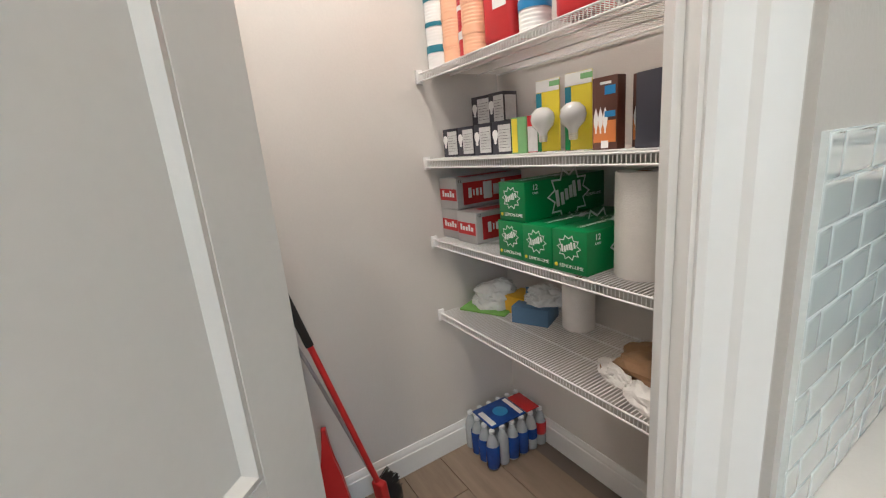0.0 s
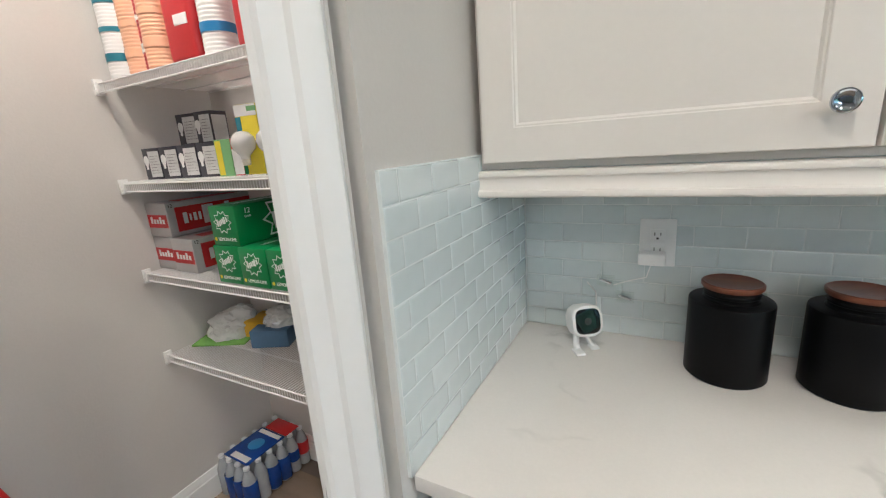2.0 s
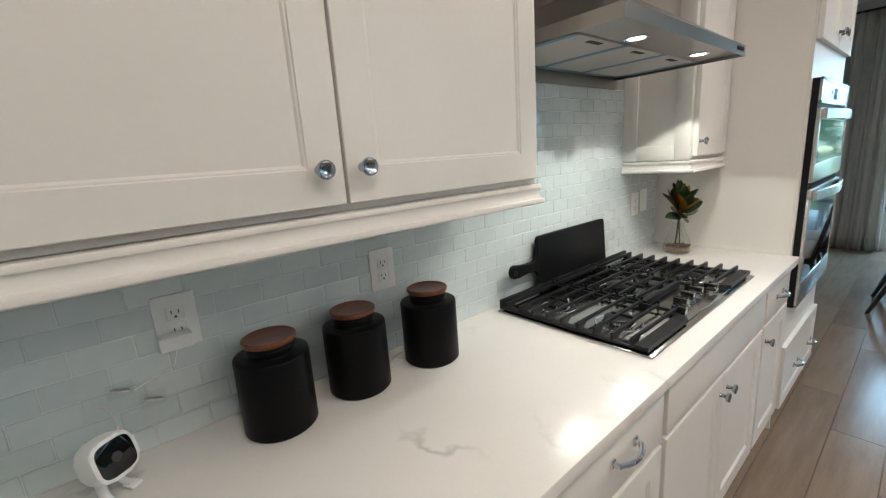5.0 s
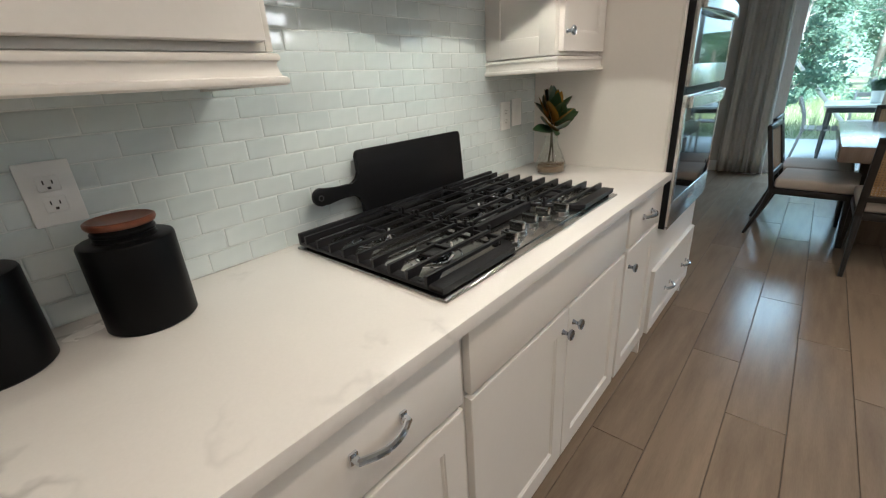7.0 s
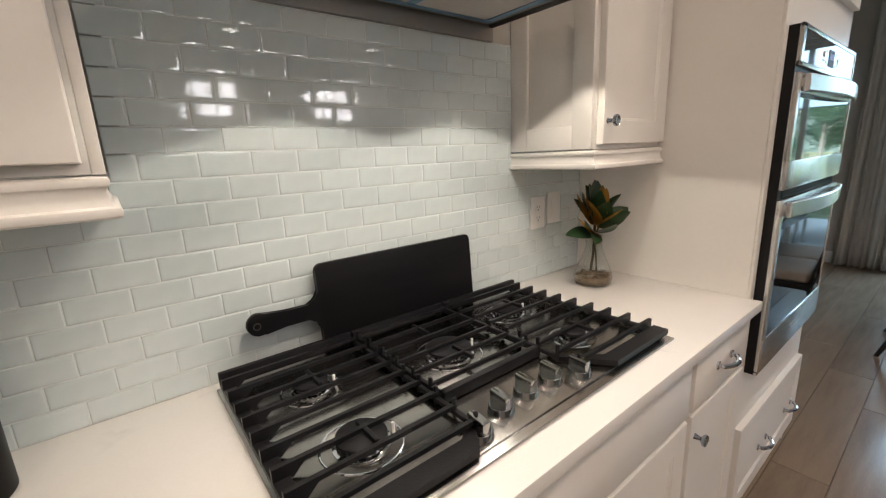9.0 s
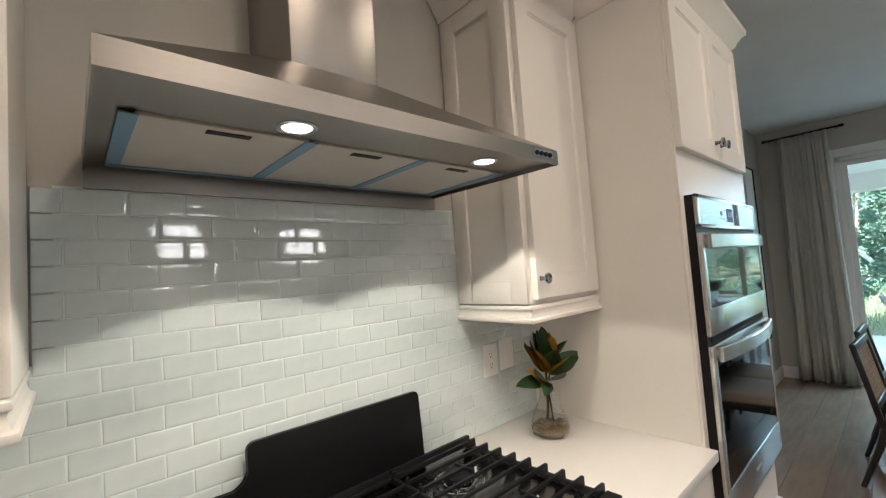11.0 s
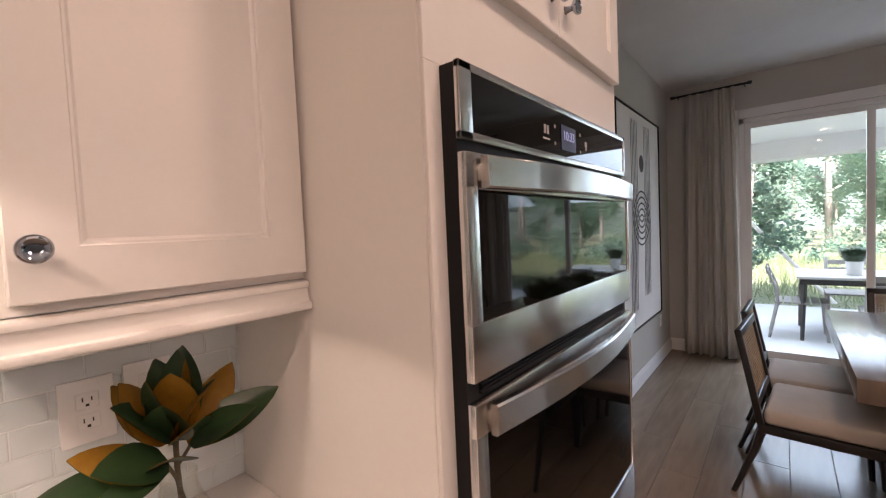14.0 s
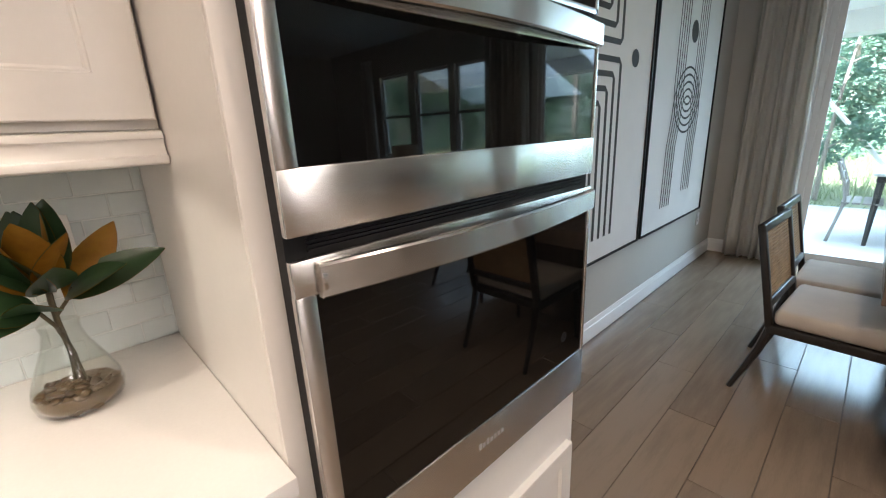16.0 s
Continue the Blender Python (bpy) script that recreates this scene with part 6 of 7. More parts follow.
def curtain(y0, y1, z0, z1, x, seed, label, rod=None):
    """A hanging cloth: folds that run from top to hem, wider below."""
    c = thing("curtain", label, "curtain", x, (y0 + y1) / 2, 0)
    rnd = random.Random(seed)
    b = B()
    n, mrows = 90, 14
    folds = [(rnd.uniform(0.8, 1.2), rnd.uniform(0, 6.28)) for _ in range(3)]
    W = y1 - y0
    grid = []
    for j in range(mrows + 1):
        fz = j / mrows
        z = z1 + (z0 - z1) * fz
        row = []
        spread = 0.86 + 0.20 * fz
        for i in range(n + 1):
            u = i / n
            a = u * 2 * math.pi * 6.5
            amp = 0.022 + 0.018 * fz
            dx = amp * (math.sin(a * folds[0][0] + folds[0][1] + 0.5 * fz) + 0.45 * math.sin(a * 2.3 + folds[1][1] - 0.8 * fz))
            dy = (u - 0.5) * W * spread + 0.012 * math.sin(a * 0.7 + folds[2][1] + fz)
            row.append(b.bm.verts.new((dx, dy, z)))
        grid.append(row)
    for r0, r1 in zip(grid, grid[1:]):
        for i in range(n):
            b.bm.faces.new((r0[i], r0[i + 1], r1[i + 1], r1[i]))
    ob = part("cloth", b, M["curtain"], c, "off-white linen cloth in soft folds", 80)
    md = ob.modifiers.new("thickness", 'SOLIDIFY')
    md.thickness = 0.003
    return c


curtain(-0.66, -0.16, 0.015, 2.735, EAST - 0.12, 3, "off-white linen curtain hanging beside the sliding door")
curtain(-3.95, -3.48, 0.015, 2.735, EAST - 0.12, 7, "off-white linen curtain hanging beside the sliding door")
curtain(-4.20, -3.98, 0.015, 2.60, EAST - 0.12, 9, "beige linen curtain hanging beside the windows")
curtain(-7.25, -6.90, 0.015, 2.60, EAST - 0.12, 13, "beige linen curtain hanging beside the windows")


def rod(y0, y1, z, label):
    c = thing("curtain_rod", label, "curtain rod", EAST - 0.12, 0, z)
    b = B()
    b.tube([(0, y0, 0), (0, y1, 0)], 0.011, 12)
    part("bar", b, M["black"], c, "", 40)
    for y in (y0, y1):
        b = B()
        b.cyl(0.016, -0.02, 0.02, 16, pose(0, y, 0, 90, 0, 0), 0.004)
        part("finial", b, M["black"], c, "", 40)
    for y in (y0 + 0.04, y1 - 0.04):
        b = B()
        b.tube([(0, y, 0), (0.118, y, 0)], 0.006, 8)
        part("bracket", b, M["black"], c, "", 40)
    return c


rod(-0.74, -0.08, 2.745, "short black curtain rod above the linen curtain")
rod(-4.00, -3.40, 2.745, "short black curtain rod above the linen curtain")

# ---- artwork ----


def ribbon(picture, pts, w, y):
    """A flat painted line through (x, z) points."""
    b = B()
    P = [Vector(p) for p in pts]
    L, R = [], []
    for i, p in enumerate(P):
        d = (P[min(i + 1, len(P) - 1)] - P[max(i - 1, 0)]).normalized()
        n = Vector((-d.y, d.x)) * w / 2
        L.append(b.bm.verts.new((p.x + n.x, y, p.y + n.y)))
        R.append(b.bm.verts.new((p.x - n.x, y, p.y - n.y)))
    for i in range(len(P) - 1):
        b.bm.faces.new((L[i], L[i + 1], R[i + 1], R[i]))
    part("painted_line", b, M["ink"], picture)


def disc(picture, cx, cz, r, y):
    b = B()
    vs = [b.bm.verts.new((cx + r * math.cos(k * math.pi / 16), y, cz + r * math.sin(k * math.pi / 16))) for k in range(32)]
    b.bm.faces.new(vs)
    part("painted_disc", b, M["ink"], picture)


def art(x0, x1, label, draw):
    z0, z1 = 0.552, 2.372
    c = thing("wall_art", label, "artwork", x0, 0, z0)
    W, H = x1 - x0, z1 - z0
    b = B()
    f = 0.012
    b.box(0, W, -0.045, 0.006, 0, f)
    b.box(0, W, -0.045, 0.006, H - f, H)
    b.box(0, f, -0.0452, 0.006, f, H - f)
    b.box(W - f, W, -0.0452, 0.006, f, H - f)
    part("frame", b, M["black"], c, "thin black frame")
    b = B()
    b.box(f, W - f, -0.034, 0.004, f, H - f)
    part("canvas", b, M["canvas"], c, "white canvas")
    draw(c, W, H)
    return c


def eye_lines(picture, W, H):
    cx, cz = 0.70, 0.93
    for k in range(5):
        r = 0.115 + 0.045 * k
        y = -0.0350 - 0.0002 * k
        pts = [(cx - r, 1.74)] + [(cx - r, 1.05)]
        pts += [(cx - r * math.cos(a * math.pi / 24), cz + 0.10 - 1.12 * r * math.sin(a * math.pi / 24)) for a in range(25)]
        pts += [(cx + r, 1.05), (cx + r, 1.74)]
        ribbon(picture, pts, 0.015, y)
        pts = [(cx - r - 0.06, 0.16), (cx - r - 0.05, 0.60), (cx - r, 0.82)]
        pts += [(cx - r * math.cos(a * math.pi / 24), cz - 0.10 + 1.12 * r * math.sin(a * math.pi / 24)) for a in range(25)]
        pts += [(cx + r, 0.82), (cx + r - 0.03, 0.60), (cx + r - 0.04, 0.24)]
        ribbon(picture, pts, 0.015, y - 0.0012)
    disc(picture, cx + 0.02, 1.40, 0.075, -0.0350)


def maze_lines(picture, W, H):
    for k in range(6):
        o = 0.075 * k
        y = -0.0350 - 0.0002 * k
        ribbon(picture, [(0.30, 1.215 + o), (0.93 - o, 1.215 + o), (0.95 - o, 1.235 + o), (0.95 - o, 1.80)], 0.030, y)
        ribbon(picture, [(0.30, 1.125 - o), (0.93 - o, 1.125 - o), (0.95 - o, 1.105 - o), (0.95 - o, 0.14)], 0.030, y)
    disc(picture, 1.14, 1.15, 0.05, -0.0350)


art(3.98, 5.372, "tall white canvas with black nested angular lines", maze_lines)
art(5.408, 6.775, "tall white canvas with black eye-shaped lines", eye_lines)
for x in (4.62, 6.93):
    o = outlet_plate(x, 0.42)
    o["label"] = "white wall outlet low on the greige wall"
    o.location.y = 0.0075

# ---- dining table, chairs, bowls ----
dt = thing("dining_table", "long greyed oak dining table with thick top", "table")
b = B()
b.box(4.620, 6.250, -2.32, -1.215, 0.655, 0.760, 0.004)
part("tabletop", b, M["table"], dt, "thick greyed oak tabletop", 35)
for x0, x1 in ((4.96, 5.10), (5.78, 5.92)):
    b = B()
    b.box(x0, x1, -2.12, -1.42, 0.0, 0.655, 0.006)
    part("leg", b, M["table"], dt, "wide slab leg", 35)


def chair(x, y, rz):
    """Facing +y of its own; the back is at -y."""
    c = thing("dining_chair", "black wooden dining chair with cane back and beige seat", "chair", x, y, 0, rz, "chairs round the dining table")
    w, d = 0.50, 0.50
    b = B()
    b.box(-w / 2, w / 2, -d / 2 + 0.01, d / 2, 0.355, 0.400, 0.006)
    part("seat_frame", b, M["darkwood"], c, "", 40)
    b = B()
    b.box(-w / 2 + 0.004, w / 2 - 0.004, -d / 2 + 0.03, d / 2 + 0.004, 0.400, 0.480, 0.026, 3)
    part("seat", b, M["cloth"], c, "beige upholstered seat", 60)
    for sx in (-1, 1):
        b = B()
        xx = sx * (w / 2 - 0.022)
        b.tube([(xx, d / 2 - 0.03, 0.36), (xx * 1.02, d / 2 - 0.015, 0.0)], 0.021, 8, r2=0.013)
        part("leg", b, M["darkwood"], c, "", 40)
        b = B()
        b.tube([(xx, -d / 2 + 0.03, 0.40), (xx, -d / 2 - 0.01, 0.25), (xx * 1.02, -d / 2 - 0.10, 0.0)], 0.023, 8, r2=0.013)
        part("leg", b, M["darkwood"], c, "", 40)
    m = Matrix.Translation((0, -d / 2 + 0.02, 0.38)) @ pose(0, 0, 0, 11, 0, 0)
    b = B()
    h = 0.50
    for x0, x1, z0, z1 in ((-w / 2, -w / 2 + 0.040, 0, h), (w / 2 - 0.040, w / 2, 0, h), (-w / 2, w / 2, h - 0.040, h), (-w / 2, w / 2, 0.10, 0.14)):
        b.box(x0, x1, -0.015, 0.015, z0, z1, 0.006, 2, m=m)
    bf = part("back_frame", b, M["darkwood"], c, "rounded black back frame", 50)
    b = B()
    n = 26
    for i in range(n + 1):
        x = -w / 2 + 0.04 + (w - 0.08) * i / n
        b.box(x - 0.0045, x + 0.0045, -0.003, 0.000, 0.14, h - 0.04, m=m)
    for i in range(21):
        z = 0.14 + (h - 0.18) * i / 20
        b.box(-w / 2 + 0.04, w / 2 - 0.04, -0.0005, 0.0025, z - 0.0045, z + 0.0045, m=m)
    tagged(part("cane_panel", b, M["cane"], c, "woven tan cane back"), "", "", "", "stuff")
    return c


c1 = chair(5.040, -1.135, 176)
copy_thing(c1, pose(5.580, -1.120, 0, 0, 0, 178))
copy_thing(c1, pose(4.56, -1.60, 0, 0, 0, -90))
copy_thing(c1, pose(6.35, -1.72, 0, 0, 0, 90))
copy_thing(c1, pose(5.06, -2.45, 0, 0, 0, 0))
copy_thing(c1, pose(5.62, -2.45, 0, 0, 0, 0))


def blades(b, n, R, H, lean, seed, w=0.004):
    rnd = random.Random(seed)
    for _ in range(n):
        a = rnd.uniform(0, 6.283)
        r = R * math.sqrt(rnd.random()) * 0.8
        h = H * rnd.uniform(0.6, 1.1)
        out = lean * rnd.uniform(0.4, 1.2) * (0.4 + r / R)
        d = Vector((math.cos(a), math.sin(a), 0))
        s = Vector((-d.y, d.x, 0)) * w
        p0 = d * r
        p1 = d * (r + out * 0.4) + Vector((0, 0, h * 0.65))
        p2 = d * (r + out) + Vector((0, 0, h * rnd.uniform(0.75, 1.0)))
        q = [b.bm.verts.new(v) for v in (p0 - s, p0 + s, p1 - s * 0.8, p1 + s * 0.8, p2)]
        b.bm.faces.new((q[0], q[1], q[3], q[2]))
        b.bm.faces.new((q[2], q[3], q[4]))


def grass_bowl(x, y, z, r, seed):
    c = thing("planter_bowl", "grey bowl planter filled with dense green grass", "planter", x, y, z, 0, "grass bowls on the table")
    b = B()
    b.lathe([(0, 0), (r * 0.55, 0), (r * 0.60, 0.012), (r * 0.62, 0.02), (r * 0.88, 0.06), (r, 0.11), (r * 0.985, 0.155), (r * 0.94, 0.158), (r * 0.92, 0.13), (0, 0.125)], 40)
    part("bowl", b, M["bowl"], c, "", 40)
    b = B()
    blades(b, 900, r * 0.95, 0.17, 0.12, seed, 0.0045)
    bmesh.ops.translate(b.bm, vec=(0, 0, 0.125), verts=list(b.bm.verts))
    tagged(part("grass", b, M["grass_dark"], c, "dense green grass tuft"), "", "", "", "stuff")
    return c


grass_bowl(5.16, -1.72, 0.760, 0.17, 1)
grass_bowl(5.62, -1.66, 0.760, 0.15, 2)

# recessed downlights
for lx, ly in DOWNLIGHTS:
    c = thing("recessed_light", "small round white recessed ceiling light", "ceiling light", lx, ly, CEIL, 0, "recessed ceiling lights")
    b = B()
    b.lathe([(0.055, 0.0), (0.085, -0.002), (0.085, -0.008), (0.068, -0.010), (0.055, -0.003)], 32)
    part("trim_ring", b, M["plate"], c, "", 40)
    b = B()
    b.lathe([(0, -0.001), (0.056, -0.001), (0.056, -0.003), (0, -0.003)], 32)
    part("lens", b, M["plate"] if lx > 4 else M["down_glow"], c, "", 40)


def pendant(x, y):
    """A square glass lantern over the island."""
    c = thing("pendant_lantern", "square glass lantern pendant hanging from the ceiling", "pendant lamp", x, y, 1.72, 0, "lantern pendants")
    s, h = 0.15, 0.30
    b = B()
    for sx in (-1, 1):
        for sy in (-1, 1):
            b.box(sx * s - 0.008, sx * s + 0.008, sy * s - 0.008, sy * s + 0.008, 0, h)
    for z in (0, h * 0.5, h):
        for sg in (-1, 1):
            b.box(-s, s, sg * s - 0.007, sg * s + 0.007, z - 0.007, z + 0.007)
            b.box(sg * s - 0.007, sg * s + 0.007, -s, s, z - 0.007, z + 0.007)
    b.box(-0.007, 0.007, -s - 0.006, -s + 0.006, 0, h)
    b.box(-0.007, 0.007, s - 0.006, s + 0.006, 0, h)
    part("frame", b, M["black"], c, "dark metal frame")
    b = B()
    b.box(-s + 0.012, s - 0.012, -s + 0.012, s - 0.012, 0.012, h - 0.012)
    part("glass", b, M["lantern"], c, "glowing frosted glass")
    b = B()
    b.tube([(0, 0, h), (0, 0, CEIL - 1.72)], 0.006, 8)
    b.cyl(0.06, CEIL - 1.72 - 0.02, CEIL - 1.72, 24)
    part("stem", b, M["black"], c, "", 40)
    return c


pd = pendant(1.90, -2.85)
copy_thing(pd, pose(2.97, -2.95, 1.72))

# living room pieces that the oven glass mirrors
st = thing("side_table", "dark round side table beside the sofa", "side table", 6.35, -4.95, 0)
b = B()
b.cyl(0.26, 0.55, 0.58, 32, None, 0.004)
part("tabletop", b, M["darkwood"], st, "", 40)
b = B()
b.cyl(0.03, 0.02, 0.55, 16)
part("column", b, M["darkwood"], st, "", 40)
b = B()
b.cyl(0.17, 0, 0.02, 32, None, 0.004)
part("base", b, M["darkwood"], st, "", 40)
tl = thing("table_lamp", "table lamp with dark base and cream drum shade", "lamp", 6.35, -4.95, 0.58)
b = B()
b.lathe([(0, 0), (0.09, 0), (0.12, 0.05), (0.13, 0.12), (0.10, 0.20), (0.03, 0.25), (0.015, 0.30), (0, 0.30)], 28)
part("base", b, M["ceramic"], tl, "", 40)
b = B()
b.lathe([(0.17, 0.30), (0.20, 0.30), (0.19, 0.58), (0.188, 0.58), (0.197, 0.302), (0.17, 0.302)], 32)
part("shade", b, M["shade"], tl, "cream drum shade", 40)
b = B()
b.tube([(0, 0, 0.30), (0, 0, 0.60)], 0.004, 6)
part("finial", b, M["brass"], tl, "", 40)
so = thing("sofa", "dark grey upholstered sofa in the living room", "sofa", 6.2, -6.5, 0, -90)
b = B()
b.box(-1.0, 1.0, -0.42, 0.42, 0.08, 0.42, 0.04, 3)
part("base", b, M["ceramic"], so, "", 60)
b = B()
b.box(-1.0, 1.0, 0.22, 0.44, 0.42, 0.85, 0.06, 3)
part("backrest", b, M["ceramic"], so, "", 60)
for sx in (-1, 1):
    b = B()
    b.box(sx * 0.98 - 0.10, sx * 0.98 + 0.10, -0.44, 0.44, 0.08, 0.62, 0.05, 3)
    part("armrest", b, M["ceramic"], so, "", 60)

# ---- outdoors ----
b = B()
b.box(EAST + 0.14, 160, -120, 120, -0.35, -0.16)
structure("ground", b, M["lawn"], "rough meadow ground behind the house", "ground")
b = B()
b.box(EAST + 0.14, 10.9, -9.5, 1.2, -0.20, -0.02, 0.01)
structure("pavement", b, M["concrete"], "pale concrete patio slab", "patio")
b = B()
b.box(EAST + 0.14, 11.2, -9.5, 1.4, 2.62, 2.75)
b.box(10.7, 11.2, -9.5, 1.4, 2.34, 2.62)
structure("ceiling_patio", b, M["ceiling"], "white covered patio ceiling with a beam", "ceiling")
b = B()
b.box(10.75, 11.1, 0.95, 1.3, -0.02, 2.34, 0.005)
structure("column_1", b, M["trim"], "white patio corner column", "column")

ot = thing("patio_table", "outdoor table with dark metal legs and pale top", "table", 0, 0, -0.02)
b = B()
b.box(8.48, 9.40, -3.1, -1.10, 0.725, 0.755, 0.004)
part("tabletop", b, M["outdoor_top"], ot, "pale flat tabletop", 35)
b = B()
b.box(8.51, 9.37, -3.07, -1.13, 0.66, 0.7245, 0.003)
part("apron", b, M["outdoor_dark"], ot)
for x in (8.55, 9.33):
    for y in (-1.17, -3.03):
        b = B()
        b.tube([(x, y, 0.70), (x + (0.02 if x > 9 else -0.02), y + (0.02 if y > -2 else -0.02), 0.0)], 0.030, 4, r2=0.018)
        part("leg", b, M["outdoor_dark"], ot)


def patio_chair(x, y, rz):
    c = thing("patio_chair", "grey slatted outdoor dining chair", "chair", x, y, -0.02, rz, "chairs round the patio table")
    for sx in (-1, 1):
        b = B()
        b.tube([(sx * 0.22, -0.22, 0.42), (sx * 0.22, -0.30, 0.0)], 0.018, 6)
        part("leg", b, M["outdoor_grey"], c)
        b = B()
        b.tube([(sx * 0.22, 0.20, 0.42), (sx * 0.22, 0.23, 0.0)], 0.018, 6)
        part("leg", b, M["outdoor_grey"], c)
        b = B()
        b.tube([(sx * 0.22, -0.21, 0.40), (sx * 0.22, -0.24, 0.62), (sx * 0.21, -0.33, 0.86)], 0.017, 6)
        part("back_post", b, M["outdoor_grey"], c)
    for k in range(6):
        b = B()
        yy = -0.21 + k * 0.083
        b.box(-0.24, 0.24, yy - 0.034, yy + 0.034, 0.425, 0.445, 0.003)
        part("seat_slat", b, M["outdoor_grey"], c)
    for k in range(3):
        b = B()
        z = 0.60 + k * 0.10
        b.box(-0.23, 0.23, -0.255 - k * 0.036, -0.24 - k * 0.036, z - 0.033, z + 0.033, 0.003)
        part("back_slat", b, M["outdoor_grey"], c)
    return c


pc = patio_chair(8.76, -1.15, 180)
for x, y, rz in ((8.32, -1.85, -90), (8.32, -2.60, -90), (9.62, -1.65, 90), (9.62, -2.45, 90)):
    copy_thing(pc, pose(x, y, -0.02, 0, 0, rz))


def pot(x, y, seed):
    c = thing("potted_grass", "white round pot with bushy green grass", "potted plant", x, y, 0.736, 0, "potted grasses on the patio table")
    b = B()
    b.lathe([(0, 0), (0.058, 0), (0.064, 0.008), (0.080, 0.155), (0.077, 0.157), (0.073, 0.14), (0, 0.135)], 32)
    part("pot", b, M["plate"], c, "", 40)
    b = B()
    blades(b, 900, 0.085, 0.20, 0.14, seed, 0.004)
    bmesh.ops.translate(b.bm, vec=(0, 0, 0.135), verts=list(b.bm.verts))
    tagged(part("grass", b, M["leaf_green"], c, "bushy green grass"), "", "", "", "stuff")
    return c


pot(8.80, -1.61, 21)
pot(8.90, -2.33, 22)

# leaning white pole that props the young tree
b = B()
b.tube([(12.2, -0.25, 1.65), (12.2, -1.70, -0.17)], 0.035, 8)
tagged(part("tree_stake", b, M["trim"], None, "", 40), "white slanting stake propping a young tree", "tree stake")


def leaf_cloud(b, blobs, count, size, rnd, wall=None):
    """Many small leaf faces scattered in uneven clumps."""
    for _ in range(count):
        cx, cy, cz, r = blobs[rnd.randrange(len(blobs))]
        d = Vector((rnd.gauss(0, 1), rnd.gauss(0, 1), rnd.gauss(0, 1))).normalized() * r * rnd.random() ** 0.45
        p = Vector((cx, cy, cz)) + d
        u = Vector((rnd.gauss(0, 1), rnd.gauss(0, 1), rnd.gauss(0, 0.6))).normalized()
        v = u.orthogonal().normalized()
        s = size * rnd.uniform(0.5, 1.3)
        q = [b.bm.verts.new(p + a * u * s + c * v * s * 0.55) for a, c in ((-1, 0), (0, -1), (1, 0), (0, 1))]
        b.bm.faces.new(q)


def tree(seed, height, crown, trunk_r, leaves, size, base=0.35, name="tree", label="tall leafy tree at the edge of the woods"):
    rnd = random.Random(seed)
    c = thing(name, label, "tree", 0, 0, 0, 0, "trees of the wood")
    b = B()
    lean = (rnd.uniform(-0.4, 0.4), rnd.uniform(-0.4, 0.4))
    pts = [(lean[0] * f * f, lean[1] * f * f, height * f) for f in (0, 0.2, 0.4, 0.6, 0.8, 0.95)]
    b.tube(pts, trunk_r, 8, True, trunk_r * 0.25)
    blobs = []
    for k in range(11):
        f = base + (0.95 - base) * (k + rnd.random()) / 11
        a = rnd.uniform(0, 6.283)
        L = crown * rnd.uniform(0.5, 1.0) * (1.15 - 0.6 * f)
        s = Vector((lean[0] * f * f, lean[1] * f * f, height * f))
        e = s + Vector((math.cos(a) * L, math.sin(a) * L, L * rnd.uniform(0.15, 0.6)))
        b.tube([s, (s + e) / 2 + Vector((0, 0, 0.08 * L)), e], trunk_r * 0.32, 5, True, trunk_r * 0.08)
        blobs.append((e.x, e.y, e.z, crown * rnd.uniform(0.25, 0.48)))
        mid = (s * 0.4 + e * 0.6)
        blobs.append((mid.x, mid.y, mid.z, crown * rnd.uniform(0.2, 0.34)))
    part("trunk", b, M["bark"], c, "grey brown trunk with bare limbs", 60)
    b = B()
    leaf_cloud(b, blobs, leaves, size, rnd)
    tagged(part("crown", b, M["foliage"], c, "loose crown of small leaves"), "", "", "", "stuff")
    return c


protos = [tree(31, 7.5, 2.6, 0.10, 9500, 0.085, 0.05), tree(32, 10, 2.2, 0.11, 6000, 0.085, 0.16), tree(33, 5.5, 2.4, 0.08, 9500, 0.08, 0.03), tree(34, 14, 2.2, 0.15, 2400, 0.09, 0.12, "tree", "tall thin tree with sparse leaves and bare limbs")]
rnd = random.Random(77)
spots = [(25 + rnd.uniform(0, 6), -34 + k * 2.9 + rnd.uniform(-0.9, 0.9)) for k in range(17)] + [(33 + rnd.uniform(0, 9), -44 + k * 2.4 + rnd.uniform(-1, 1)) for k in range(28)]
for i, (x, y) in enumerate(spots):
    p = protos[i % 4]
    m = pose(x, y, -0.2, 0, 0, rnd.uniform(0, 360))
    if i < 4:
        p.matrix_basis = m
    else:
        copy_thing(p, m)
yt = tree(41, 3.3, 0.95, 0.045, 3600, 0.05, 0.16, "young_tree", "slim young leafy tree beside the patio")
yt.matrix_basis = pose(12.25, -0.42, -0.2, 0, 0, 30)

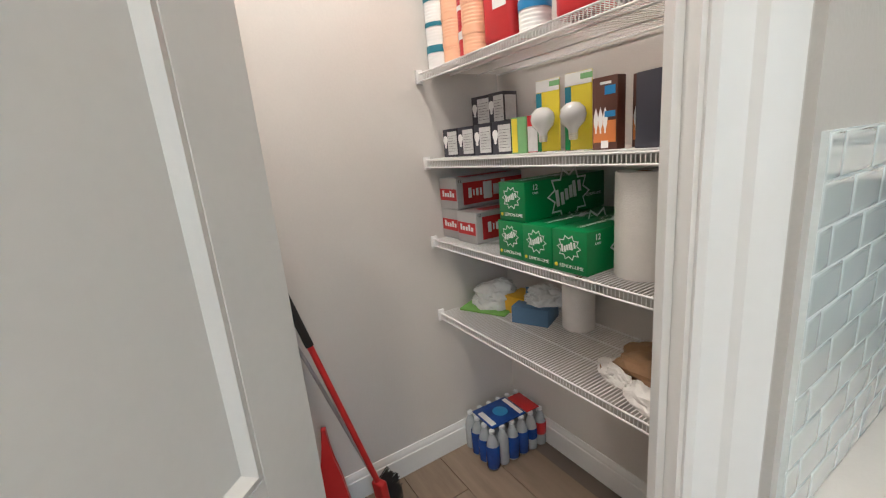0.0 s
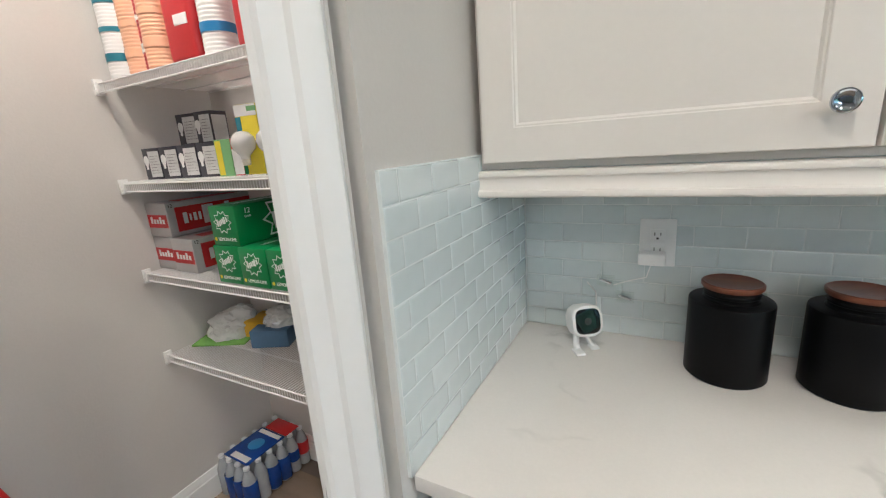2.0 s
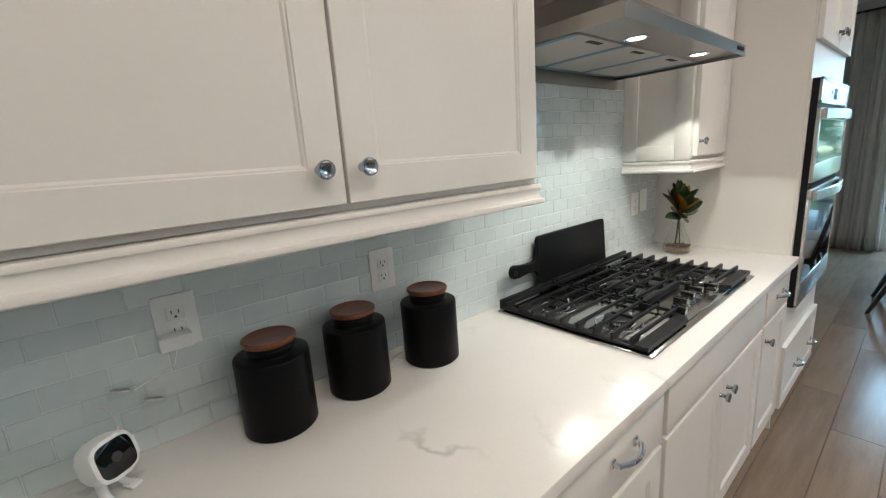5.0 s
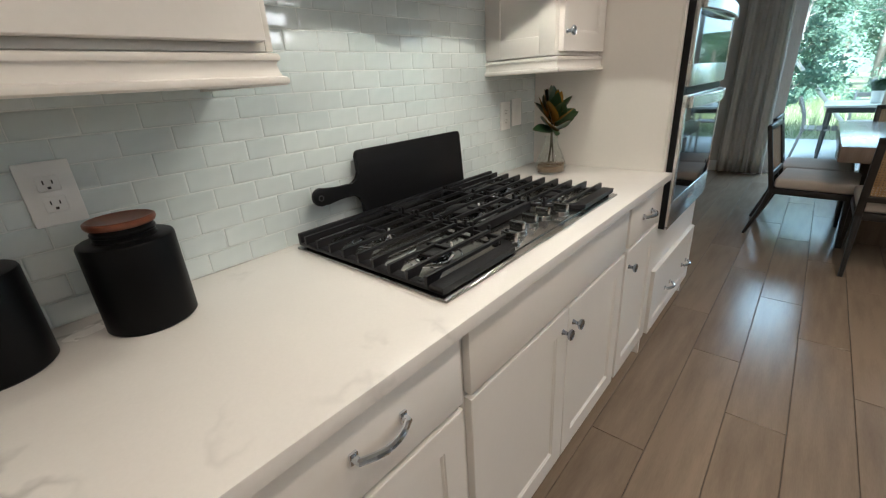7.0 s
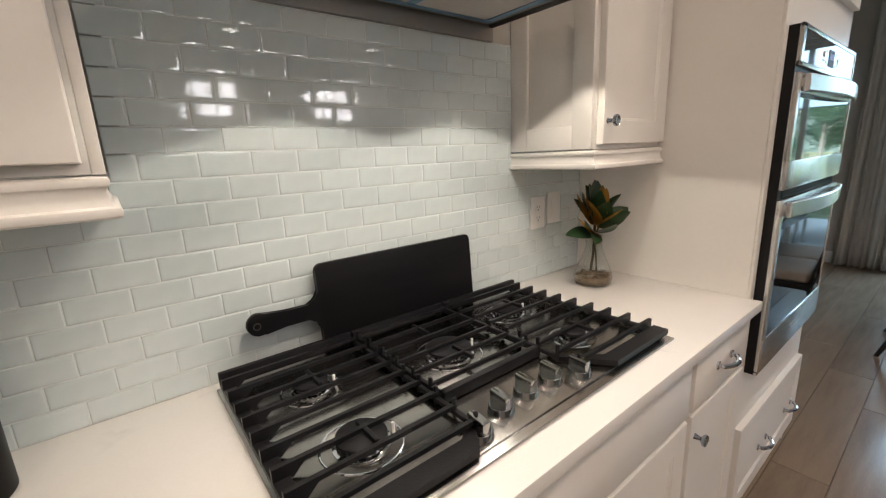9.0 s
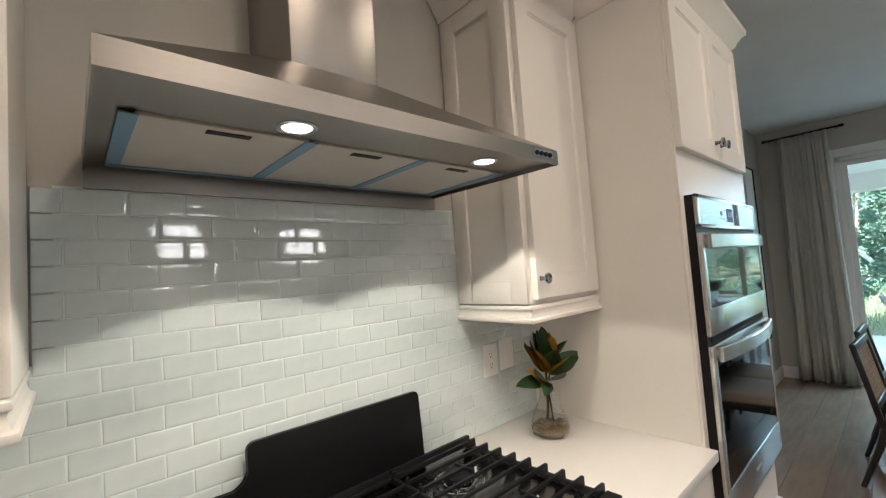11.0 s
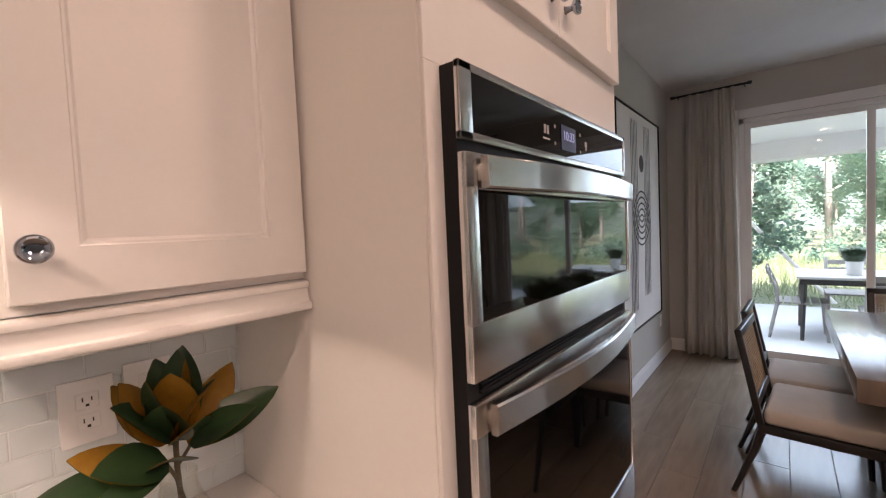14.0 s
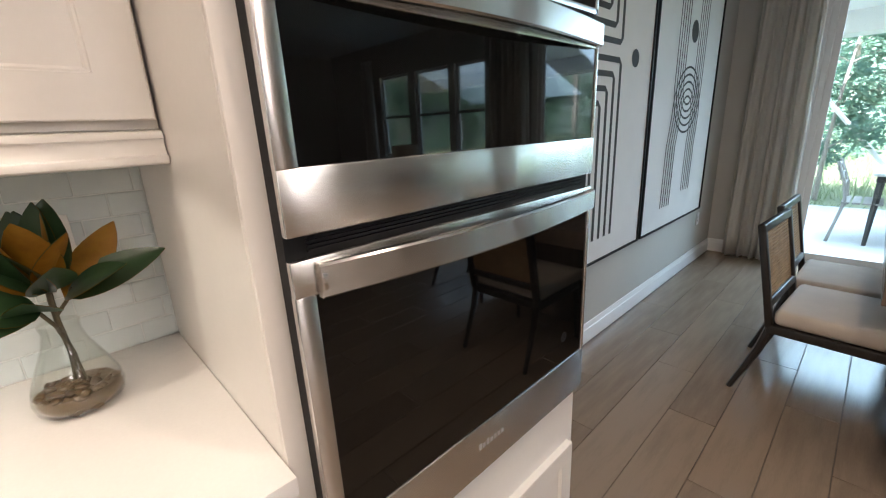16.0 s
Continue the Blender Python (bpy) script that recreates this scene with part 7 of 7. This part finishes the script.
# underbrush and meadow
rnd = random.Random(91)
b = B()
blobs = []
for k in range(150):
    x = rnd.uniform(18.5, 29)
    y = rnd.uniform(-32, 14)
    h = rnd.uniform(0.3, 0.75) * (0.5 + (x - 18) * 0.12)
    blobs.append((x, y, h * 0.7 - 0.2, h))
leaf_cloud(b, blobs, 34000, 0.075, rnd)
tagged(part("underbrush", b, M["foliage"]), "tangled green underbrush in front of the trees", "bushes", "", "stuff")
b = B()
for k in range(26000):
    x = 11.1 + 11.5 * rnd.random() ** 1.2
    y = rnd.uniform(-16, 8)
    h = rnd.uniform(0.12, 0.42) * (0.35 if x < 12.4 else 1)
    a = rnd.uniform(0, 6.283)
    w = 0.012
    dx, dy = math.cos(a), math.sin(a)
    q = [b.bm.verts.new((x - dx * w, y - dy * w, -0.18)), b.bm.verts.new((x + dx * w, y + dy * w, -0.18)), b.bm.verts.new((x + rnd.uniform(-0.12, 0.12), y + rnd.uniform(-0.12, 0.12), h - 0.18))]
    b.bm.faces.new(q)
tagged(part("meadow_grass", b, M["meadow"]), "tall pale green meadow grass beyond the patio", "grass", "", "stuff")
b = B()
for k in range(48):
    a0 = math.radians(-75 + 150 * k / 48)
    a1 = math.radians(-75 + 150 * (k + 1) / 48)
    R = 62
    h0 = 7.5 + 3 * noise.noise(Vector((k * 0.37, 0, 0)))
    h1 = 7.5 + 3 * noise.noise(Vector(((k + 1) * 0.37, 0, 0)))
    q = [b.bm.verts.new(v) for v in ((R * math.cos(a0), R * math.sin(a0), -0.3), (R * math.cos(a1), R * math.sin(a1), -0.3), (R * math.cos(a1), R * math.sin(a1), h1), (R * math.cos(a0), R * math.sin(a0), h0))]
    b.bm.faces.new(q)
structure("backdrop", b, M["hazy_far_wood"], "distant green wood behind the meadow, bluish haze in its colour", "backdrop")

# ---- glass tiles of the backsplash ----
TW, TH, TT, JT = 0.1010, 0.0498, 0.008, 0.0022


def tile_mesh(w, h):
    """A small cushioned glass tile facing -y, its face falling away towards softly rounded edges."""
    b = B()
    rings = []
    for inset, y in ((0, TT), (0, 0.0016), (0.0009, 0.0005), (0.0024, 0.00012), (0.0070, 0.0)):
        rings.append([b.bm.verts.new(p) for p in ((inset, y, inset), (w - inset, y, inset), (w - inset, y, h - inset), (inset, y, h - inset))])
    for f, s in zip(rings, rings[1:]):
        for q in range(4):
            r = (q + 1) % 4
            b.bm.faces.new((f[q], f[r], s[r], s[q]))
    b.bm.faces.new(rings[-1])
    bmesh.ops.recalc_face_normals(b.bm, faces=b.bm.faces)
    me = bpy.data.meshes.new("tile")
    b.bm.to_mesh(me)
    b.bm.free()
    me.materials.append(M["tile"])
    me.polygons.foreach_set("use_smooth", [True] * len(me.polygons))
    me.set_sharp_from_angle(angle=radians(50))
    return me


TILES = {}


def place_tiles(parent, x0, x1, rows, anchor, m, rnd, ztop=None):
    for r in rows:
        z = 0.9143 + r * TH
        x = anchor + (TW / 2 if r % 2 else 0)
        x -= math.ceil((x - x0) / TW) * TW
        while x < x1 - 0.004:
            a, c = max(x, x0), min(x + TW, x1)
            if c - a > 0.012:
                w = round(c - a - JT, 3)
                h = round(TH - JT, 4)
                if (w, h) not in TILES:
                    TILES[(w, h)] = tile_mesh(w, h)
                t = new("tile", TILES[(w, h)])
                t.parent = parent
                t.matrix_basis = m @ pose(a + JT / 2, rnd.uniform(-0.0003, 0.0003), z + JT / 2, rnd.uniform(-0.25, 0.25), 0, rnd.uniform(-0.22, 0.22))
            x += TW


rnd = random.Random(12)
b = B()
b.box(-0.0012, 1.20, 0.0015, 0.0085, 0.914, 1.383)
b.box(1.20, 2.250, 0.0015, 0.0085, 0.914, 1.715)
b.box(2.250, 2.6455, 0.0015, 0.0085, 0.914, 1.383)
bs = structure("backsplash_north", b, M["grout"], "pale grey-green glass tile backsplash behind the cooktop", "backsplash")
idn = Matrix.Identity(4)
place_tiles(bs, 0.0004, 2.6445, range(0, 9), 1.264, idn, rnd)
place_tiles(bs, 1.168, 2.249, range(9, 16), 1.264, idn, rnd)
b = B()
b.box(-0.0085, -0.0015, -0.648, 0.0012, 0.914, 1.413)
bw = structure("backsplash_west", b, M["grout"], "pale grey-green glass tile backsplash beside the pantry", "backsplash")
place_tiles(bw, -0.648, -0.0004, range(0, 10), -0.05, pose(0, 0, 0, 0, 0, 90), rnd)

# ---- floor planks ----
PW, PL, GAP = 0.197, 1.19, 0.003


def plank_mesh(L, W):
    b = B()
    e = 0.0012
    lo = [b.bm.verts.new(p) for p in ((0, 0, -0.006), (L, 0, -0.006), (L, W, -0.006), (0, W, -0.006))]
    md = [b.bm.verts.new(p) for p in ((0, 0, -e), (L, 0, -e), (L, W, -e), (0, W, -e))]
    hi = [b.bm.verts.new(p) for p in ((e, e, 0), (L - e, e, 0), (L - e, W - e, 0), (e, W - e, 0))]
    for q in range(4):
        r = (q + 1) % 4
        b.bm.faces.new((lo[q], lo[r], md[r], md[q]))
        b.bm.faces.new((md[q], md[r], hi[r], hi[q]))
    b.bm.faces.new(hi)
    bmesh.ops.recalc_face_normals(b.bm, faces=b.bm.faces)
    me = bpy.data.meshes.new("plank")
    b.bm.to_mesh(me)
    b.bm.free()
    me.materials.append(M["plank"])
    return me


PLANKS = {}
rnd = random.Random(44)
row = 0
y = -0.02
far = B()
while y > -8.5:
    off = (row * 0.40) % PL
    x = -1.5 - off
    while x < EAST + 0.1:
        a, c = max(x, -1.5), min(x + PL, EAST + 0.12)
        if c - a > 0.02:
            L = round(c - a - GAP, 3)
            if y > -4.3:
                if L not in PLANKS:
                    PLANKS[L] = plank_mesh(L, PW - GAP)
                p = new("plank", PLANKS[L])
                p.parent = floor
                p.location = (a, y - PW + GAP, 0)
            else:
                far.box(a, a + L, y - PW + GAP, y, -0.006, 0)
        x += PL
    y -= PW
    row += 1
tagged(part("planks_beyond", far, M["plank"], floor), "", "", "", "stuff")
